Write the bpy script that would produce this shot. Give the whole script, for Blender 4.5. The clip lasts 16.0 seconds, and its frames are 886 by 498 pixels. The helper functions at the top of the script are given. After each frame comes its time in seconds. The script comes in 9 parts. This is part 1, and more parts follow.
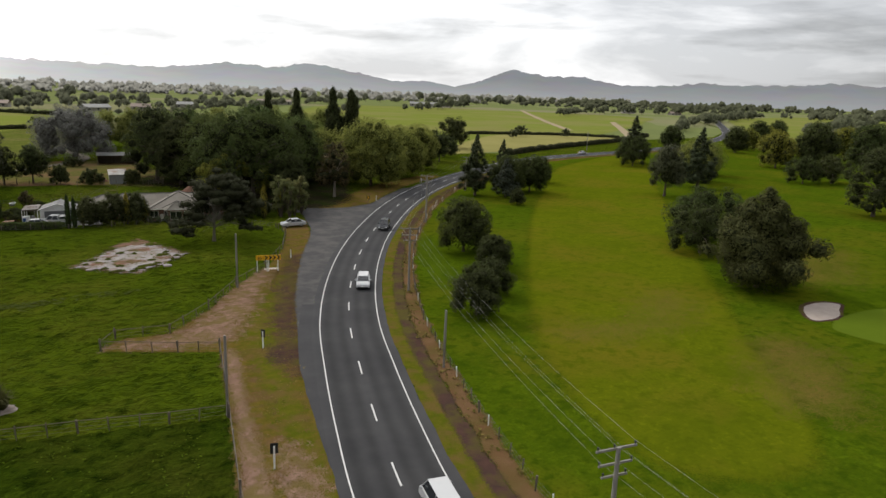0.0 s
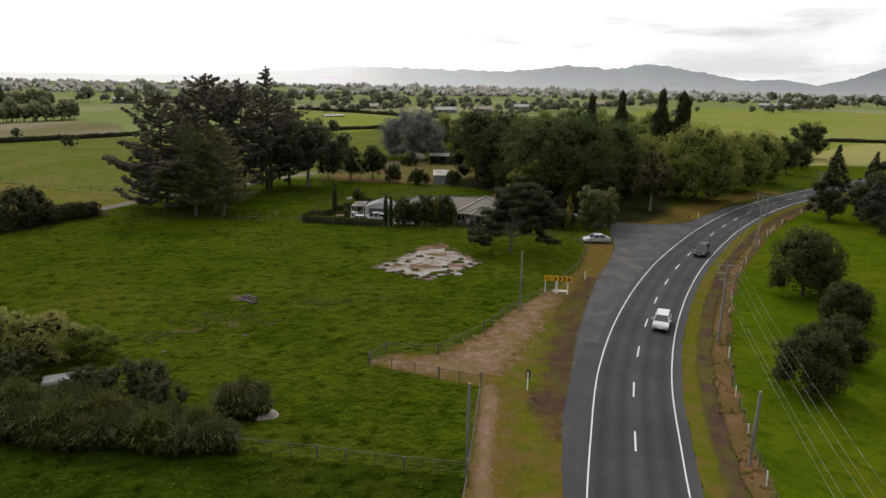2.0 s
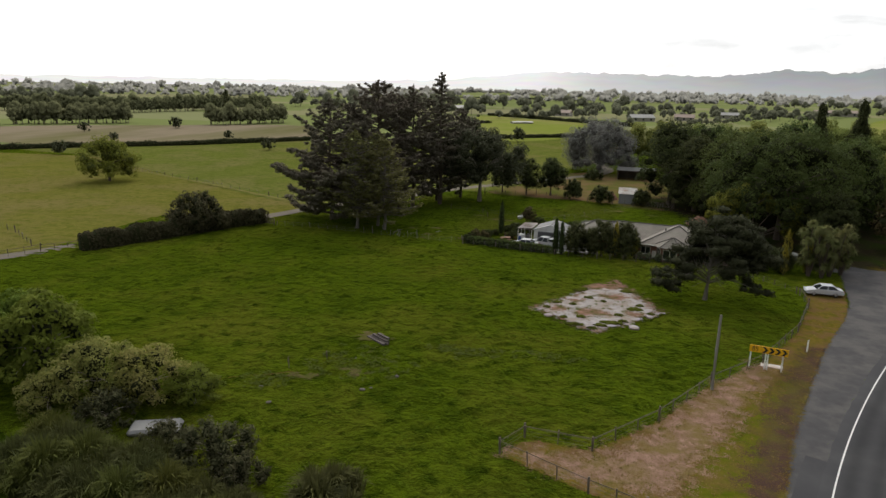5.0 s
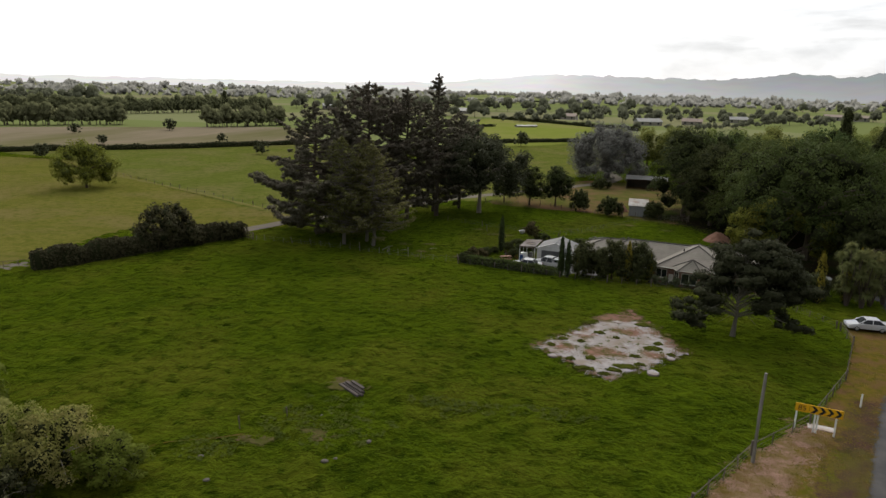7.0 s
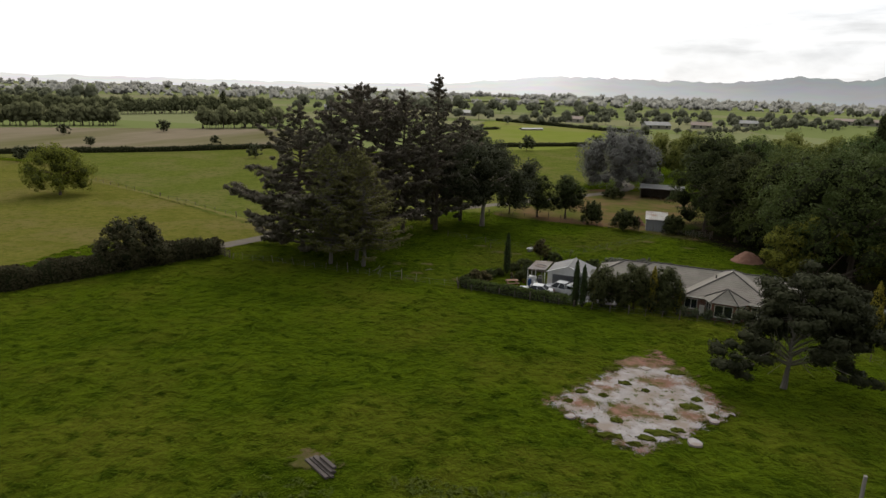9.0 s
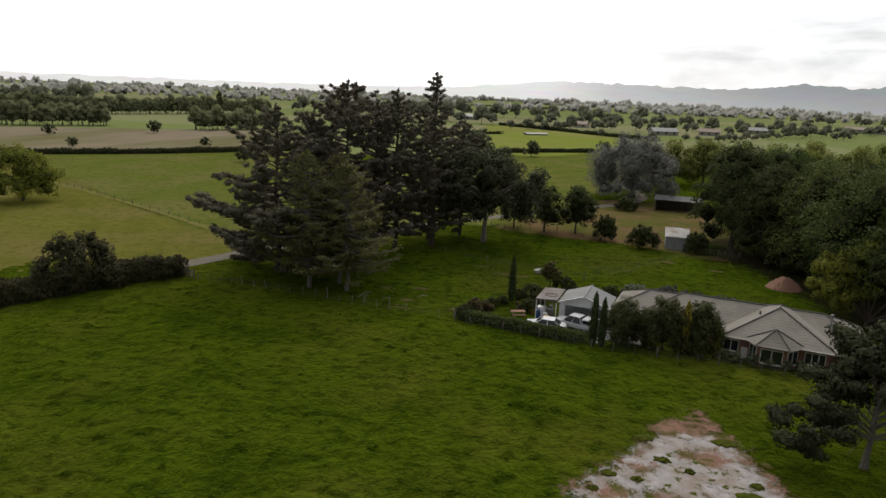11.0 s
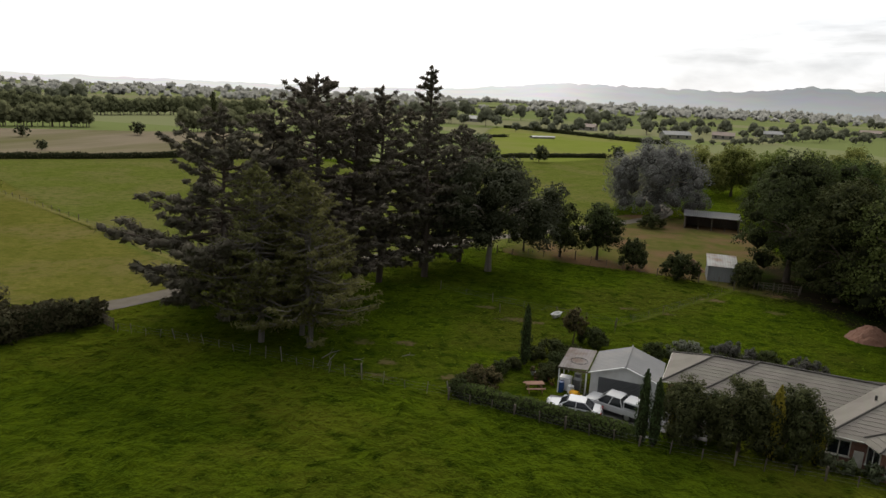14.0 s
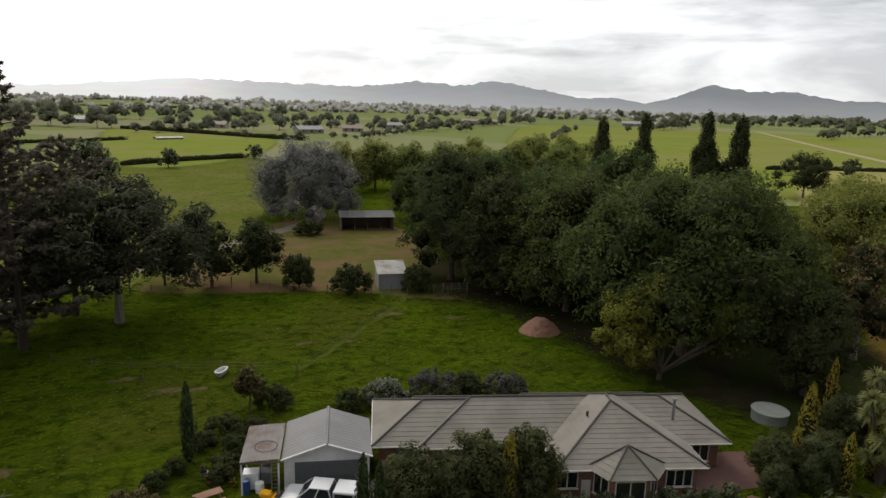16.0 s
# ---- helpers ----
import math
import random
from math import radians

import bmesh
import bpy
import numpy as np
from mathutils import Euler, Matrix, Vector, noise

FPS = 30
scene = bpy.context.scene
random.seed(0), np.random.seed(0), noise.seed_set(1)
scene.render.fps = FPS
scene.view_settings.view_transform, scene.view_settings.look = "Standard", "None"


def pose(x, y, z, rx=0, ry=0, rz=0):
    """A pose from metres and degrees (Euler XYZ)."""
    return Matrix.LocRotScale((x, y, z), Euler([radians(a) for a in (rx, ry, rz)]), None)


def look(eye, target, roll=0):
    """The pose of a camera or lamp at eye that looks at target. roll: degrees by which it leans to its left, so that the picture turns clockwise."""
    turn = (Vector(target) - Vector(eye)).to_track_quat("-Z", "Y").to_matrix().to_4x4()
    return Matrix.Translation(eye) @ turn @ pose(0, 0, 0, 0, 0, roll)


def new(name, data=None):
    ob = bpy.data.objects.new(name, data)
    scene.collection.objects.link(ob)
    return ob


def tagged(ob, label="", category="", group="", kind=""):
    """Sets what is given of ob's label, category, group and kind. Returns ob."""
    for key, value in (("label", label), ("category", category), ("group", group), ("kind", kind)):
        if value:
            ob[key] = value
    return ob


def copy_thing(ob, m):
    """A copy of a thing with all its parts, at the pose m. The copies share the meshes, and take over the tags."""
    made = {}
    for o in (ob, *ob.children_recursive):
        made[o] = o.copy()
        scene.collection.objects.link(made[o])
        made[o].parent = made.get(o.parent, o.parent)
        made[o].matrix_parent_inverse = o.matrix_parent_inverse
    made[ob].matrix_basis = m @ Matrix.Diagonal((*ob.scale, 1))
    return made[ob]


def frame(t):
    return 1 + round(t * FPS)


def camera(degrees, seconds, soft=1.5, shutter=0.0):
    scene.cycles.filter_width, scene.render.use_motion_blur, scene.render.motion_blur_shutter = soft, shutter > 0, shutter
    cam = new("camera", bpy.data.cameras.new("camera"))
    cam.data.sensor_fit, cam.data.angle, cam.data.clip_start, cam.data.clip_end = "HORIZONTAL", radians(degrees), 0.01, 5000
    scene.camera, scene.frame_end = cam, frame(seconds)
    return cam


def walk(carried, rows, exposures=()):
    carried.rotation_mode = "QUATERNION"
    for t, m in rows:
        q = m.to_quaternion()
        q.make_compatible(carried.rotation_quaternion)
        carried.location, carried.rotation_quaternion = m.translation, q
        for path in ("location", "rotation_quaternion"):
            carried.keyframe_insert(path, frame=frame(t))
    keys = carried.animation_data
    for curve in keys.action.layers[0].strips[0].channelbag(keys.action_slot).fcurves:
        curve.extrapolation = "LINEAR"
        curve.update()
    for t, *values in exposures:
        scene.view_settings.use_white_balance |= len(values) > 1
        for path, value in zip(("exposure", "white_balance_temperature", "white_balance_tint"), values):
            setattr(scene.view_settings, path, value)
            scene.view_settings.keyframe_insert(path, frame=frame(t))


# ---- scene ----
cam = camera(67.1, 16.0, 1.5)
PATH = [
    (0, (-4.609, -15.105, 25.848), (-3.557, -13.468, 25.386), 2.1),
    (0.5, (-2.611, -12.667, 25.873), (-1.848, -10.881, 25.398), 1.7),
    (1, (-0.317, -10.728, 25.879), (0.143, -8.841, 25.398), 1.1),
    (1.5, (1.245, -8.409, 26.039), (1.69, -6.52, 25.557), 1.3),
    (2, (2.257, -5.868, 26.172), (2.422, -3.934, 25.688), 1.2),
    (2.5, (3.416, -3.227, 26.201), (3.098, -1.315, 25.71), 0.7),
    (3, (4.108, -0.9, 26.238), (3.754, 1.007, 25.749), 0.8),
    (3.5, (4.58, 1.316, 26.449), (4.215, 3.221, 25.962), 0.8),
    (4, (4.868, 3.891, 26.407), (4.495, 5.795, 25.923), 0.9),
    (6.5, (4.495, 17.516, 26.574), (4.102, 19.419, 26.099), 1.5),
    (7, (4.123, 20.497, 26.604), (3.728, 22.4, 26.13), 1.5),
    (7.5, (3.806, 23.512, 26.673), (3.406, 25.414, 26.199), 1.5),
    (8, (3.317, 26.484, 26.673), (2.916, 28.386, 26.202), 1.7),
    (8.5, (2.864, 29.509, 26.737), (2.46, 31.41, 26.266), 1.8),
    (9, (2.22, 32.86, 26.643), (1.815, 34.761, 26.173), 1.8),
    (11.5, (-0.431, 49.397, 25.999), (-0.842, 51.299, 25.54), 2.5),
    (12, (-0.979, 52.695, 25.943), (-1.391, 54.597, 25.484), 2.5),
    (12.5, (-1.479, 56.102, 25.82), (-1.895, 58.004, 25.363), 2.5),
    (13, (-2.214, 59.584, 25.782), (-2.629, 61.486, 25.324), 2.6),
    (13.5, (-2.882, 63.224, 25.75), (-3.299, 65.126, 25.292), 2.6),
    (14, (-3.411, 66.827, 25.621), (-3.832, 68.729, 25.165), 2.6),
    (14.5, (-4.201, 70.53, 25.616), (-4.621, 72.432, 25.161), 2.6),
    (15, (-4.743, 74.237, 25.704), (-5.106, 76.15, 25.248), 2.9),
    (15.5, (-4.951, 77.953, 25.793), (-5.267, 79.875, 25.339), 2.9),
    (16, (-4.82, 81.44, 26.025), (-4.221, 83.299, 25.594), 1.8),
]
walk(cam, [(t, look(eye, target, roll)) for t, eye, target, roll in PATH], [(0, 0.1), (4, 0.13), (6.5, 0.0), (9, -0.05), (12.5, -0.07), (15.2, -0.05), (16, 0.0)])

# ---- light ----
SUN_AZ, SUN_EL = -7.0, 40.0
sun_dir = Vector((math.sin(radians(SUN_AZ)) * math.cos(radians(SUN_EL)), math.cos(radians(SUN_AZ)) * math.cos(radians(SUN_EL)), math.sin(radians(SUN_EL))))


def make_world():
    world = bpy.data.worlds.new("sky")
    world.use_nodes = True
    scene.world = world
    nt = world.node_tree
    nt.nodes.clear()
    n, k = nt.nodes.new, nt.links.new
    out, bg = n("ShaderNodeOutputWorld"), n("ShaderNodeBackground")
    sky = n("ShaderNodeTexSky")
    sky.sky_type, sky.sun_disc = "NISHITA", False
    sky.sun_elevation, sky.sun_rotation = radians(SUN_EL), radians(SUN_AZ)
    scaled = n("ShaderNodeVectorMath")
    scaled.operation = "SCALE"
    scaled.inputs["Scale"].default_value = 0.08
    k(sky.outputs[0], scaled.inputs[0])
    co, mp, no = n("ShaderNodeTexCoord"), n("ShaderNodeMapping"), n("ShaderNodeTexNoise")
    mp.inputs["Scale"].default_value = (1.0, 1.0, 4.6)
    mp.inputs["Location"].default_value = (0.35, 0.2, 0.1)
    no.inputs["Scale"].default_value, no.inputs["Detail"].default_value, no.inputs["Roughness"].default_value, no.inputs["Distortion"].default_value = 3.0, 9, 0.55, 0.35
    k(co.outputs["Generated"], mp.inputs[0])
    k(mp.outputs[0], no.inputs["Vector"])
    ramp = n("ShaderNodeValToRGB")
    ramp.color_ramp.elements[0].position, ramp.color_ramp.elements[0].color = 0.49, (1.02, 1.02, 1.03, 1)
    ramp.color_ramp.elements[1].position, ramp.color_ramp.elements[1].color = 0.68, (0.60, 0.61, 0.63, 1)
    parts, heavier = n("ShaderNodeSeparateXYZ"), n("ShaderNodeMath")
    k(co.outputs["Generated"], parts.inputs[0])
    heavier.operation = "MULTIPLY_ADD"
    heavier.inputs[1].default_value = 0.24
    shift = n("ShaderNodeMath")
    shift.operation = "ADD"
    shift.inputs[1].default_value = -0.085
    k(no.outputs["Fac"], shift.inputs[0])
    k(parts.outputs["X"], heavier.inputs[0])
    k(shift.outputs[0], heavier.inputs[2])
    k(heavier.outputs[0], ramp.inputs[0])
    # brighter cloud around the veiled sun
    dot, rise, glow = n("ShaderNodeVectorMath"), n("ShaderNodeMath"), n("ShaderNodeMath")
    dot.operation, rise.operation, glow.operation = "DOT_PRODUCT", "POWER", "MULTIPLY"
    dot.inputs[1].default_value = sun_dir
    k(co.outputs["Generated"], dot.inputs[0])
    clampd = n("ShaderNodeMath")
    clampd.operation = "MAXIMUM"
    clampd.inputs[1].default_value = 0.0
    k(dot.outputs["Value"], clampd.inputs[0])
    k(clampd.outputs[0], rise.inputs[0])
    rise.inputs[1].default_value = 6.0
    k(rise.outputs[0], glow.inputs[0])
    glow.inputs[1].default_value = 0.4
    side = n("ShaderNodeMapRange")
    side.interpolation_type = "SMOOTHSTEP"
    side.inputs["From Min"].default_value, side.inputs["From Max"].default_value = -0.15, 0.5
    side.inputs["To Min"].default_value, side.inputs["To Max"].default_value = 0.36, 1.18
    k(dot.outputs["Value"], side.inputs["Value"])
    # an overcast sky grows brighter towards the zenith
    high, bright = n("ShaderNodeMath"), n("ShaderNodeMath")
    high.operation, bright.operation = "MULTIPLY_ADD", "MULTIPLY"
    high.inputs[1].default_value, high.inputs[2].default_value = 0.35, 0.94
    k(parts.outputs["Z"], high.inputs[0])
    k(high.outputs[0], bright.inputs[0])
    k(side.outputs[0], bright.inputs[1])
    veil = n("ShaderNodeVectorMath")
    veil.operation = "SCALE"
    k(bright.outputs[0], veil.inputs["Scale"])
    mix = n("ShaderNodeMix")
    mix.data_type = "RGBA"
    mix.inputs["Factor"].default_value = 0.9
    k(scaled.outputs[0], mix.inputs["A"])
    # small flat clouds towards the east
    mp2, no2, ramp2, east, flat = n("ShaderNodeMapping"), n("ShaderNodeTexNoise"), n("ShaderNodeMapRange"), n("ShaderNodeMapRange"), n("ShaderNodeMath")
    mp2.inputs["Scale"].default_value, mp2.inputs["Location"].default_value = (1.0, 1.0, 7.0), (1.7, 0.4, 2.3)
    no2.inputs["Scale"].default_value, no2.inputs["Detail"].default_value, no2.inputs["Roughness"].default_value = 4.2, 8, 0.55
    k(co.outputs["Generated"], mp2.inputs[0])
    k(mp2.outputs[0], no2.inputs["Vector"])
    ramp2.inputs["From Min"].default_value, ramp2.inputs["From Max"].default_value = 0.5, 0.68
    ramp2.inputs["To Min"].default_value, ramp2.inputs["To Max"].default_value = 0.0, 0.34
    k(no2.outputs["Fac"], ramp2.inputs["Value"])
    east.inputs["From Min"].default_value, east.inputs["From Max"].default_value = -0.02, 0.22
    k(parts.outputs["X"], east.inputs["Value"])
    flat.operation = "MULTIPLY"
    k(ramp2.outputs[0], flat.inputs[0])
    k(east.outputs[0], flat.inputs[1])
    dim, left = n("ShaderNodeVectorMath"), n("ShaderNodeMath")
    left.operation = "SUBTRACT"
    left.inputs[0].default_value = 1.0
    k(flat.outputs[0], left.inputs[1])
    dim.operation = "SCALE"
    k(ramp.outputs[0], dim.inputs[0])
    k(left.outputs[0], dim.inputs["Scale"])
    k(dim.outputs[0], veil.inputs[0])
    k(veil.outputs[0], mix.inputs["B"])
    add = n("ShaderNodeVectorMath")
    add.operation = "ADD"
    k(mix.outputs["Result"], add.inputs[0])
    comb = n("ShaderNodeCombineXYZ")
    for i in range(3):
        k(glow.outputs[0], comb.inputs[i])
    k(comb.outputs[0], add.inputs[1])
    k(add.outputs[0], bg.inputs["Color"])
    bg.inputs["Strength"].default_value = 1.0
    k(bg.outputs[0], out.inputs[0])


make_world()
sun = new("sun", bpy.data.lights.new("sun", "SUN"))
sun.data.energy, sun.data.angle, sun.data.color = 1.75, radians(12), (1.0, 0.93, 0.8)
sun.matrix_world = look(sun_dir * 100, (0, 0, 0))

# ---- materials ----


def material(name, a, b=None, scale=1.0, rough=0.8, metal=0.0, bump=0.0, fine=0.0, c=None, big=0.0, leaf=0.0, spec=0.3, stretch=(1, 1, 1), island=0.0):
    """Two tones mixed by noise, a third by a broader noise; fine: bump scale; leaf: light through the leaf; island: spread between pieces."""
    m = bpy.data.materials.new(name)
    m.use_nodes = True
    nt = m.node_tree
    nt.nodes.clear()
    n, k = nt.nodes.new, nt.links.new
    out, p = n("ShaderNodeOutputMaterial"), n("ShaderNodeBsdfPrincipled")
    p.inputs["Roughness"].default_value, p.inputs["Metallic"].default_value = rough, metal
    p.inputs["Specular IOR Level"].default_value = spec
    co, mp = n("ShaderNodeTexCoord"), n("ShaderNodeMapping")
    mp.inputs["Scale"].default_value = stretch
    k(co.outputs["Object"], mp.inputs[0])
    b = b or tuple(v * 0.75 for v in a)

    def noise_tex(s, detail=6, roughness=0.6):
        t = n("ShaderNodeTexNoise")
        t.inputs["Scale"].default_value, t.inputs["Detail"].default_value, t.inputs["Roughness"].default_value = s, detail, roughness
        k(mp.outputs[0], t.inputs["Vector"])
        return t

    def stretch_fac(sock, lo, hi):
        r = n("ShaderNodeMapRange")
        r.inputs["From Min"].default_value, r.inputs["From Max"].default_value = lo, hi
        k(sock, r.inputs["Value"])
        return r.outputs[0]

    def mixed(fac, x, y):
        t = n("ShaderNodeMix")
        t.data_type = "RGBA"
        for sock, v in (("Factor", fac), ("A", x), ("B", y)):
            if isinstance(v, (tuple, float)):
                t.inputs[sock].default_value = (*v, 1) if isinstance(v, tuple) else v
            else:
                k(v, t.inputs[sock])
        return t.outputs["Result"]

    first = noise_tex(scale)
    col = mixed(stretch_fac(first.outputs["Fac"], 0.3, 0.7), a, b)
    if c:
        second = noise_tex(big, 5)
        col = mixed(stretch_fac(second.outputs["Fac"], 0.44, 0.62), col, c)
    if island:
        gi, oi, hs, ad = n("ShaderNodeNewGeometry"), n("ShaderNodeObjectInfo"), n("ShaderNodeHueSaturation"), n("ShaderNodeMapRange")
        ad.inputs["To Min"].default_value, ad.inputs["To Max"].default_value = 1 - island, 1 + island
        k(gi.outputs["Random Per Island"], ad.inputs["Value"])
        k(ad.outputs[0], hs.inputs["Value"])
        hu = n("ShaderNodeMapRange")
        hu.inputs["To Min"].default_value, hu.inputs["To Max"].default_value = 0.485, 0.515
        k(oi.outputs["Random"], hu.inputs["Value"])
        k(hu.outputs[0], hs.inputs["Hue"])
        k(col, hs.inputs["Color"])
        col = hs.outputs[0]
    k(col, p.inputs["Base Color"])
    if bump:
        t, bp = noise_tex(fine or scale * 6, 8, 0.7), n("ShaderNodeBump")
        bp.inputs["Strength"].default_value, bp.inputs["Distance"].default_value = min(1.0, bump * 4), bump
        k(t.outputs["Fac"], bp.inputs["Height"])
        k(bp.outputs[0], p.inputs["Normal"])
    shader = p.outputs[0]
    if leaf:
        tr, ms = n("ShaderNodeBsdfTranslucent"), n("ShaderNodeMixShader")
        k(col, tr.inputs["Color"])
        ms.inputs[0].default_value = leaf
        k(shader, ms.inputs[1])
        k(tr.outputs[0], ms.inputs[2])
        shader = ms.outputs[0]
    k(shader, out.inputs[0])
    return m


def grass(name, light, mid, dark, worn, bump=0.1, lump=0.0, sheen=0.12):
    """Pasture: broad drifts, clump-sized mottling with painted tussock shade, and fine blades; lump: height of the
    tussocks.
    """
    m = material(name, mid, light, 0.9, 0.95, bump=bump, fine=2.6, spec=0.0)
    nt = m.node_tree
    n, k = nt.nodes.new, nt.links.new
    p = next(x for x in nt.nodes if x.type == "BSDF_PRINCIPLED")
    col = p.inputs["Base Color"].links[0].from_socket
    co = n("ShaderNodeTexCoord")

    def noise_at(scale, detail, distort=0.15):
        t = n("ShaderNodeTexNoise")
        t.inputs["Scale"].default_value, t.inputs["Detail"].default_value, t.inputs["Roughness"].default_value = scale, detail, 0.62
        t.inputs["Distortion"].default_value = distort
        k(co.outputs["Object"], t.inputs["Vector"])
        return t.outputs["Fac"]

    bright = tuple(min(0.2, v * 1.3) for v in light)
    # the dark clump tone puts the shaded sides of tussocks into the colour
    for scale, detail, lo, hi, tone, most in ((1.6, 4, 0.52, 0.7, bright, 0.85), (0.16, 6, 0.44, 0.66, dark, 0.62), (0.05, 6, 0.46, 0.62, worn, 0.8), (0.62, 5, 0.5, 0.64, dark, 0.85), (3.0, 4, 0.5, 0.68, dark, 0.5)):
        r, x = n("ShaderNodeMapRange"), n("ShaderNodeMix")
        r.inputs["From Min"].default_value, r.inputs["From Max"].default_value = lo, hi
        r.inputs["To Max"].default_value = most
        x.data_type = "RGBA"
        x.inputs["B"].default_value = (*tone, 1)
        k(noise_at(scale, detail), r.inputs["Value"])
        k(r.outputs[0], x.inputs["Factor"])
        k(col, x.inputs["A"])
        col = x.outputs["Result"]
    k(col, p.inputs["Base Color"])
    # blades catch the light at low angles
    p.inputs["Sheen Weight"].default_value, p.inputs["Sheen Roughness"].default_value = sheen, 0.35
    p.inputs["Sheen Tint"].default_value = (0.42, 0.62, 0.04, 1)
    if lump:
        b = n("ShaderNodeBump")
        b.inputs["Strength"].default_value, b.inputs["Distance"].default_value = 1.0, lump
        k(noise_at(0.75, 6, 0.3), b.inputs["Height"])
        k(p.inputs["Normal"].links[0].from_socket, b.inputs["Normal"])
        k(b.outputs[0], p.inputs["Normal"])
    return m


GRASS = grass("pasture_grass", (0.048, 0.066, 0.0035), (0.027, 0.042, 0.003), (0.008, 0.015, 0.0012), (0.064, 0.066, 0.008), 0.12, 1.1, 0.19)
LUSH = grass("lush_paddock_grass", (0.027, 0.043, 0.003), (0.017, 0.031, 0.0025), (0.005, 0.011, 0.001), (0.034, 0.040, 0.005), 0.12, 1.1, 0.07)
ROUGH = grass("mown_rough_grass", (0.052, 0.076, 0.003), (0.040, 0.066, 0.0025), (0.026, 0.046, 0.002), (0.072, 0.076, 0.005), 0.05, 0.3, 0.06)
FAIRWAY = grass("fairway_turf", (0.078, 0.090, 0.0035), (0.064, 0.080, 0.003), (0.050, 0.066, 0.0025), (0.094, 0.082, 0.007), 0.03, 0.0, 0.07)
GREEN = material("putting_green_turf", (0.078, 0.112, 0.010), (0.070, 0.102, 0.009), 0.4, 0.9, spec=0.0)
SAND = material("bunker_sand", (0.33, 0.285, 0.255), (0.27, 0.23, 0.20), 0.8, 0.95, bump=0.03, spec=0.0)
YARD = grass("back_paddock_grass", (0.056, 0.076, 0.004), (0.028, 0.048, 0.003), (0.010, 0.020, 0.002), (0.050, 0.054, 0.008), 0.12, 0.9, 0.09)
DRYGRASS = material("dry_verge_grass", (0.120, 0.080, 0.018), (0.056, 0.060, 0.007), 1.3, 0.95, bump=0.16, fine=4.0, c=(0.105, 0.064, 0.028), big=0.5, spec=0.0)
TURF = material("short_verge_turf", (0.050, 0.066, 0.005), (0.090, 0.082, 0.010), 1.1, 0.95, bump=0.12, fine=5.0, c=(0.098, 0.070, 0.020), big=0.4, spec=0.0)
PARCHED = material("parched_turf", (0.12, 0.085, 0.022), (0.095, 0.086, 0.014), 0.25, 0.95, bump=0.03, spec=0.0)
CLAY = material("bare_clay", (0.215, 0.140, 0.105), (0.125, 0.074, 0.050), 1.1, 0.95, bump=0.12, fine=3.5, c=(0.120, 0.088, 0.036), big=0.55, spec=0.0)
SOIL = material("brown_soil", (0.068, 0.037, 0.029), (0.042, 0.028, 0.023), 0.9, 0.95, bump=0.10, fine=4.0, c=(0.070, 0.060, 0.018), big=0.3, spec=0.0)
FERN = material("rusty_dead_grass", (0.110, 0.058, 0.030), (0.066, 0.062, 0.014), 0.8, 0.95, bump=0.14, fine=4.0, c=(0.12, 0.07, 0.036), big=0.2, spec=0.0)
ASPHALT = material("worn_asphalt", (0.037, 0.037, 0.039), (0.046, 0.046, 0.047), 0.35, 0.9, bump=0.01, fine=30, c=(0.033, 0.033, 0.035), big=0.12, spec=0.12)


def wear_lanes(m):
    """Polished wheel tracks, darker than the crown of each lane."""
    nt = m.node_tree
    n, k = nt.nodes.new, nt.links.new
    p = next(x for x in nt.nodes if x.type == "BSDF_PRINCIPLED")
    col = p.inputs["Base Color"].links[0].from_socket
    at, mr, ramp, mx = n("ShaderNodeAttribute"), n("ShaderNodeMapRange"), n("ShaderNodeValToRGB"), n("ShaderNodeMix")
    at.attribute_name = "across"
    mr.inputs["From Min"].default_value, mr.inputs["From Max"].default_value = -4.2, 4.2
    k(at.outputs["Fac"], mr.inputs["Value"])
    k(mr.outputs[0], ramp.inputs[0])
    ramp.color_ramp.interpolation = "EASE"
    stops = ((-4.2, 1.2), (-3.4, 1.1), (-2.5, 0.74), (-1.7, 1.0), (-0.95, 0.76), (-0.2, 1.12), (0.2, 1.12), (0.9, 0.76), (1.65, 1.0), (2.45, 0.74), (3.4, 1.1), (4.2, 1.2))
    for i, (u, v) in enumerate(stops):
        e = ramp.color_ramp.elements[i] if i < 2 else ramp.color_ramp.elements.new(1.0)
        e.position, e.color = (u + 4.2) / 8.4, (v, v, v, 1)
    mx.data_type, mx.blend_type = "RGBA", "MULTIPLY"
    mx.inputs["Factor"].default_value = 1.0
    k(col, mx.inputs["A"])
    k(ramp.outputs[0], mx.inputs["B"])
    k(mx.outputs["Result"], p.inputs["Base Color"])


wear_lanes(ASPHALT)
CHIP = material("grey_chip_seal", (0.056, 0.055, 0.056), (0.042, 0.041, 0.042), 0.9, 0.92, bump=0.02, fine=22, c=(0.074, 0.070, 0.067), big=0.3, spec=0.12)
PAINT = material("road_marking_white", (0.56, 0.56, 0.55), (0.42, 0.42, 0.41), 2.5, 0.6)
CONCRETE = material("weathered_concrete", (0.42, 0.395, 0.375), (0.33, 0.30, 0.28), 0.9, 0.9, bump=0.03, c=(0.27, 0.20, 0.15), big=0.35, spec=0.15)
POLE = material("grey_pole", (0.25, 0.23, 0.21), (0.19, 0.175, 0.155), 3.0, 0.9, stretch=(4, 4, 0.4), bump=0.02)
TIMBER = material("weathered_timber", (0.155, 0.13, 0.105), (0.10, 0.084, 0.066), 2.0, 0.9, spec=0.08, stretch=(4, 4, 0.6), bump=0.02)
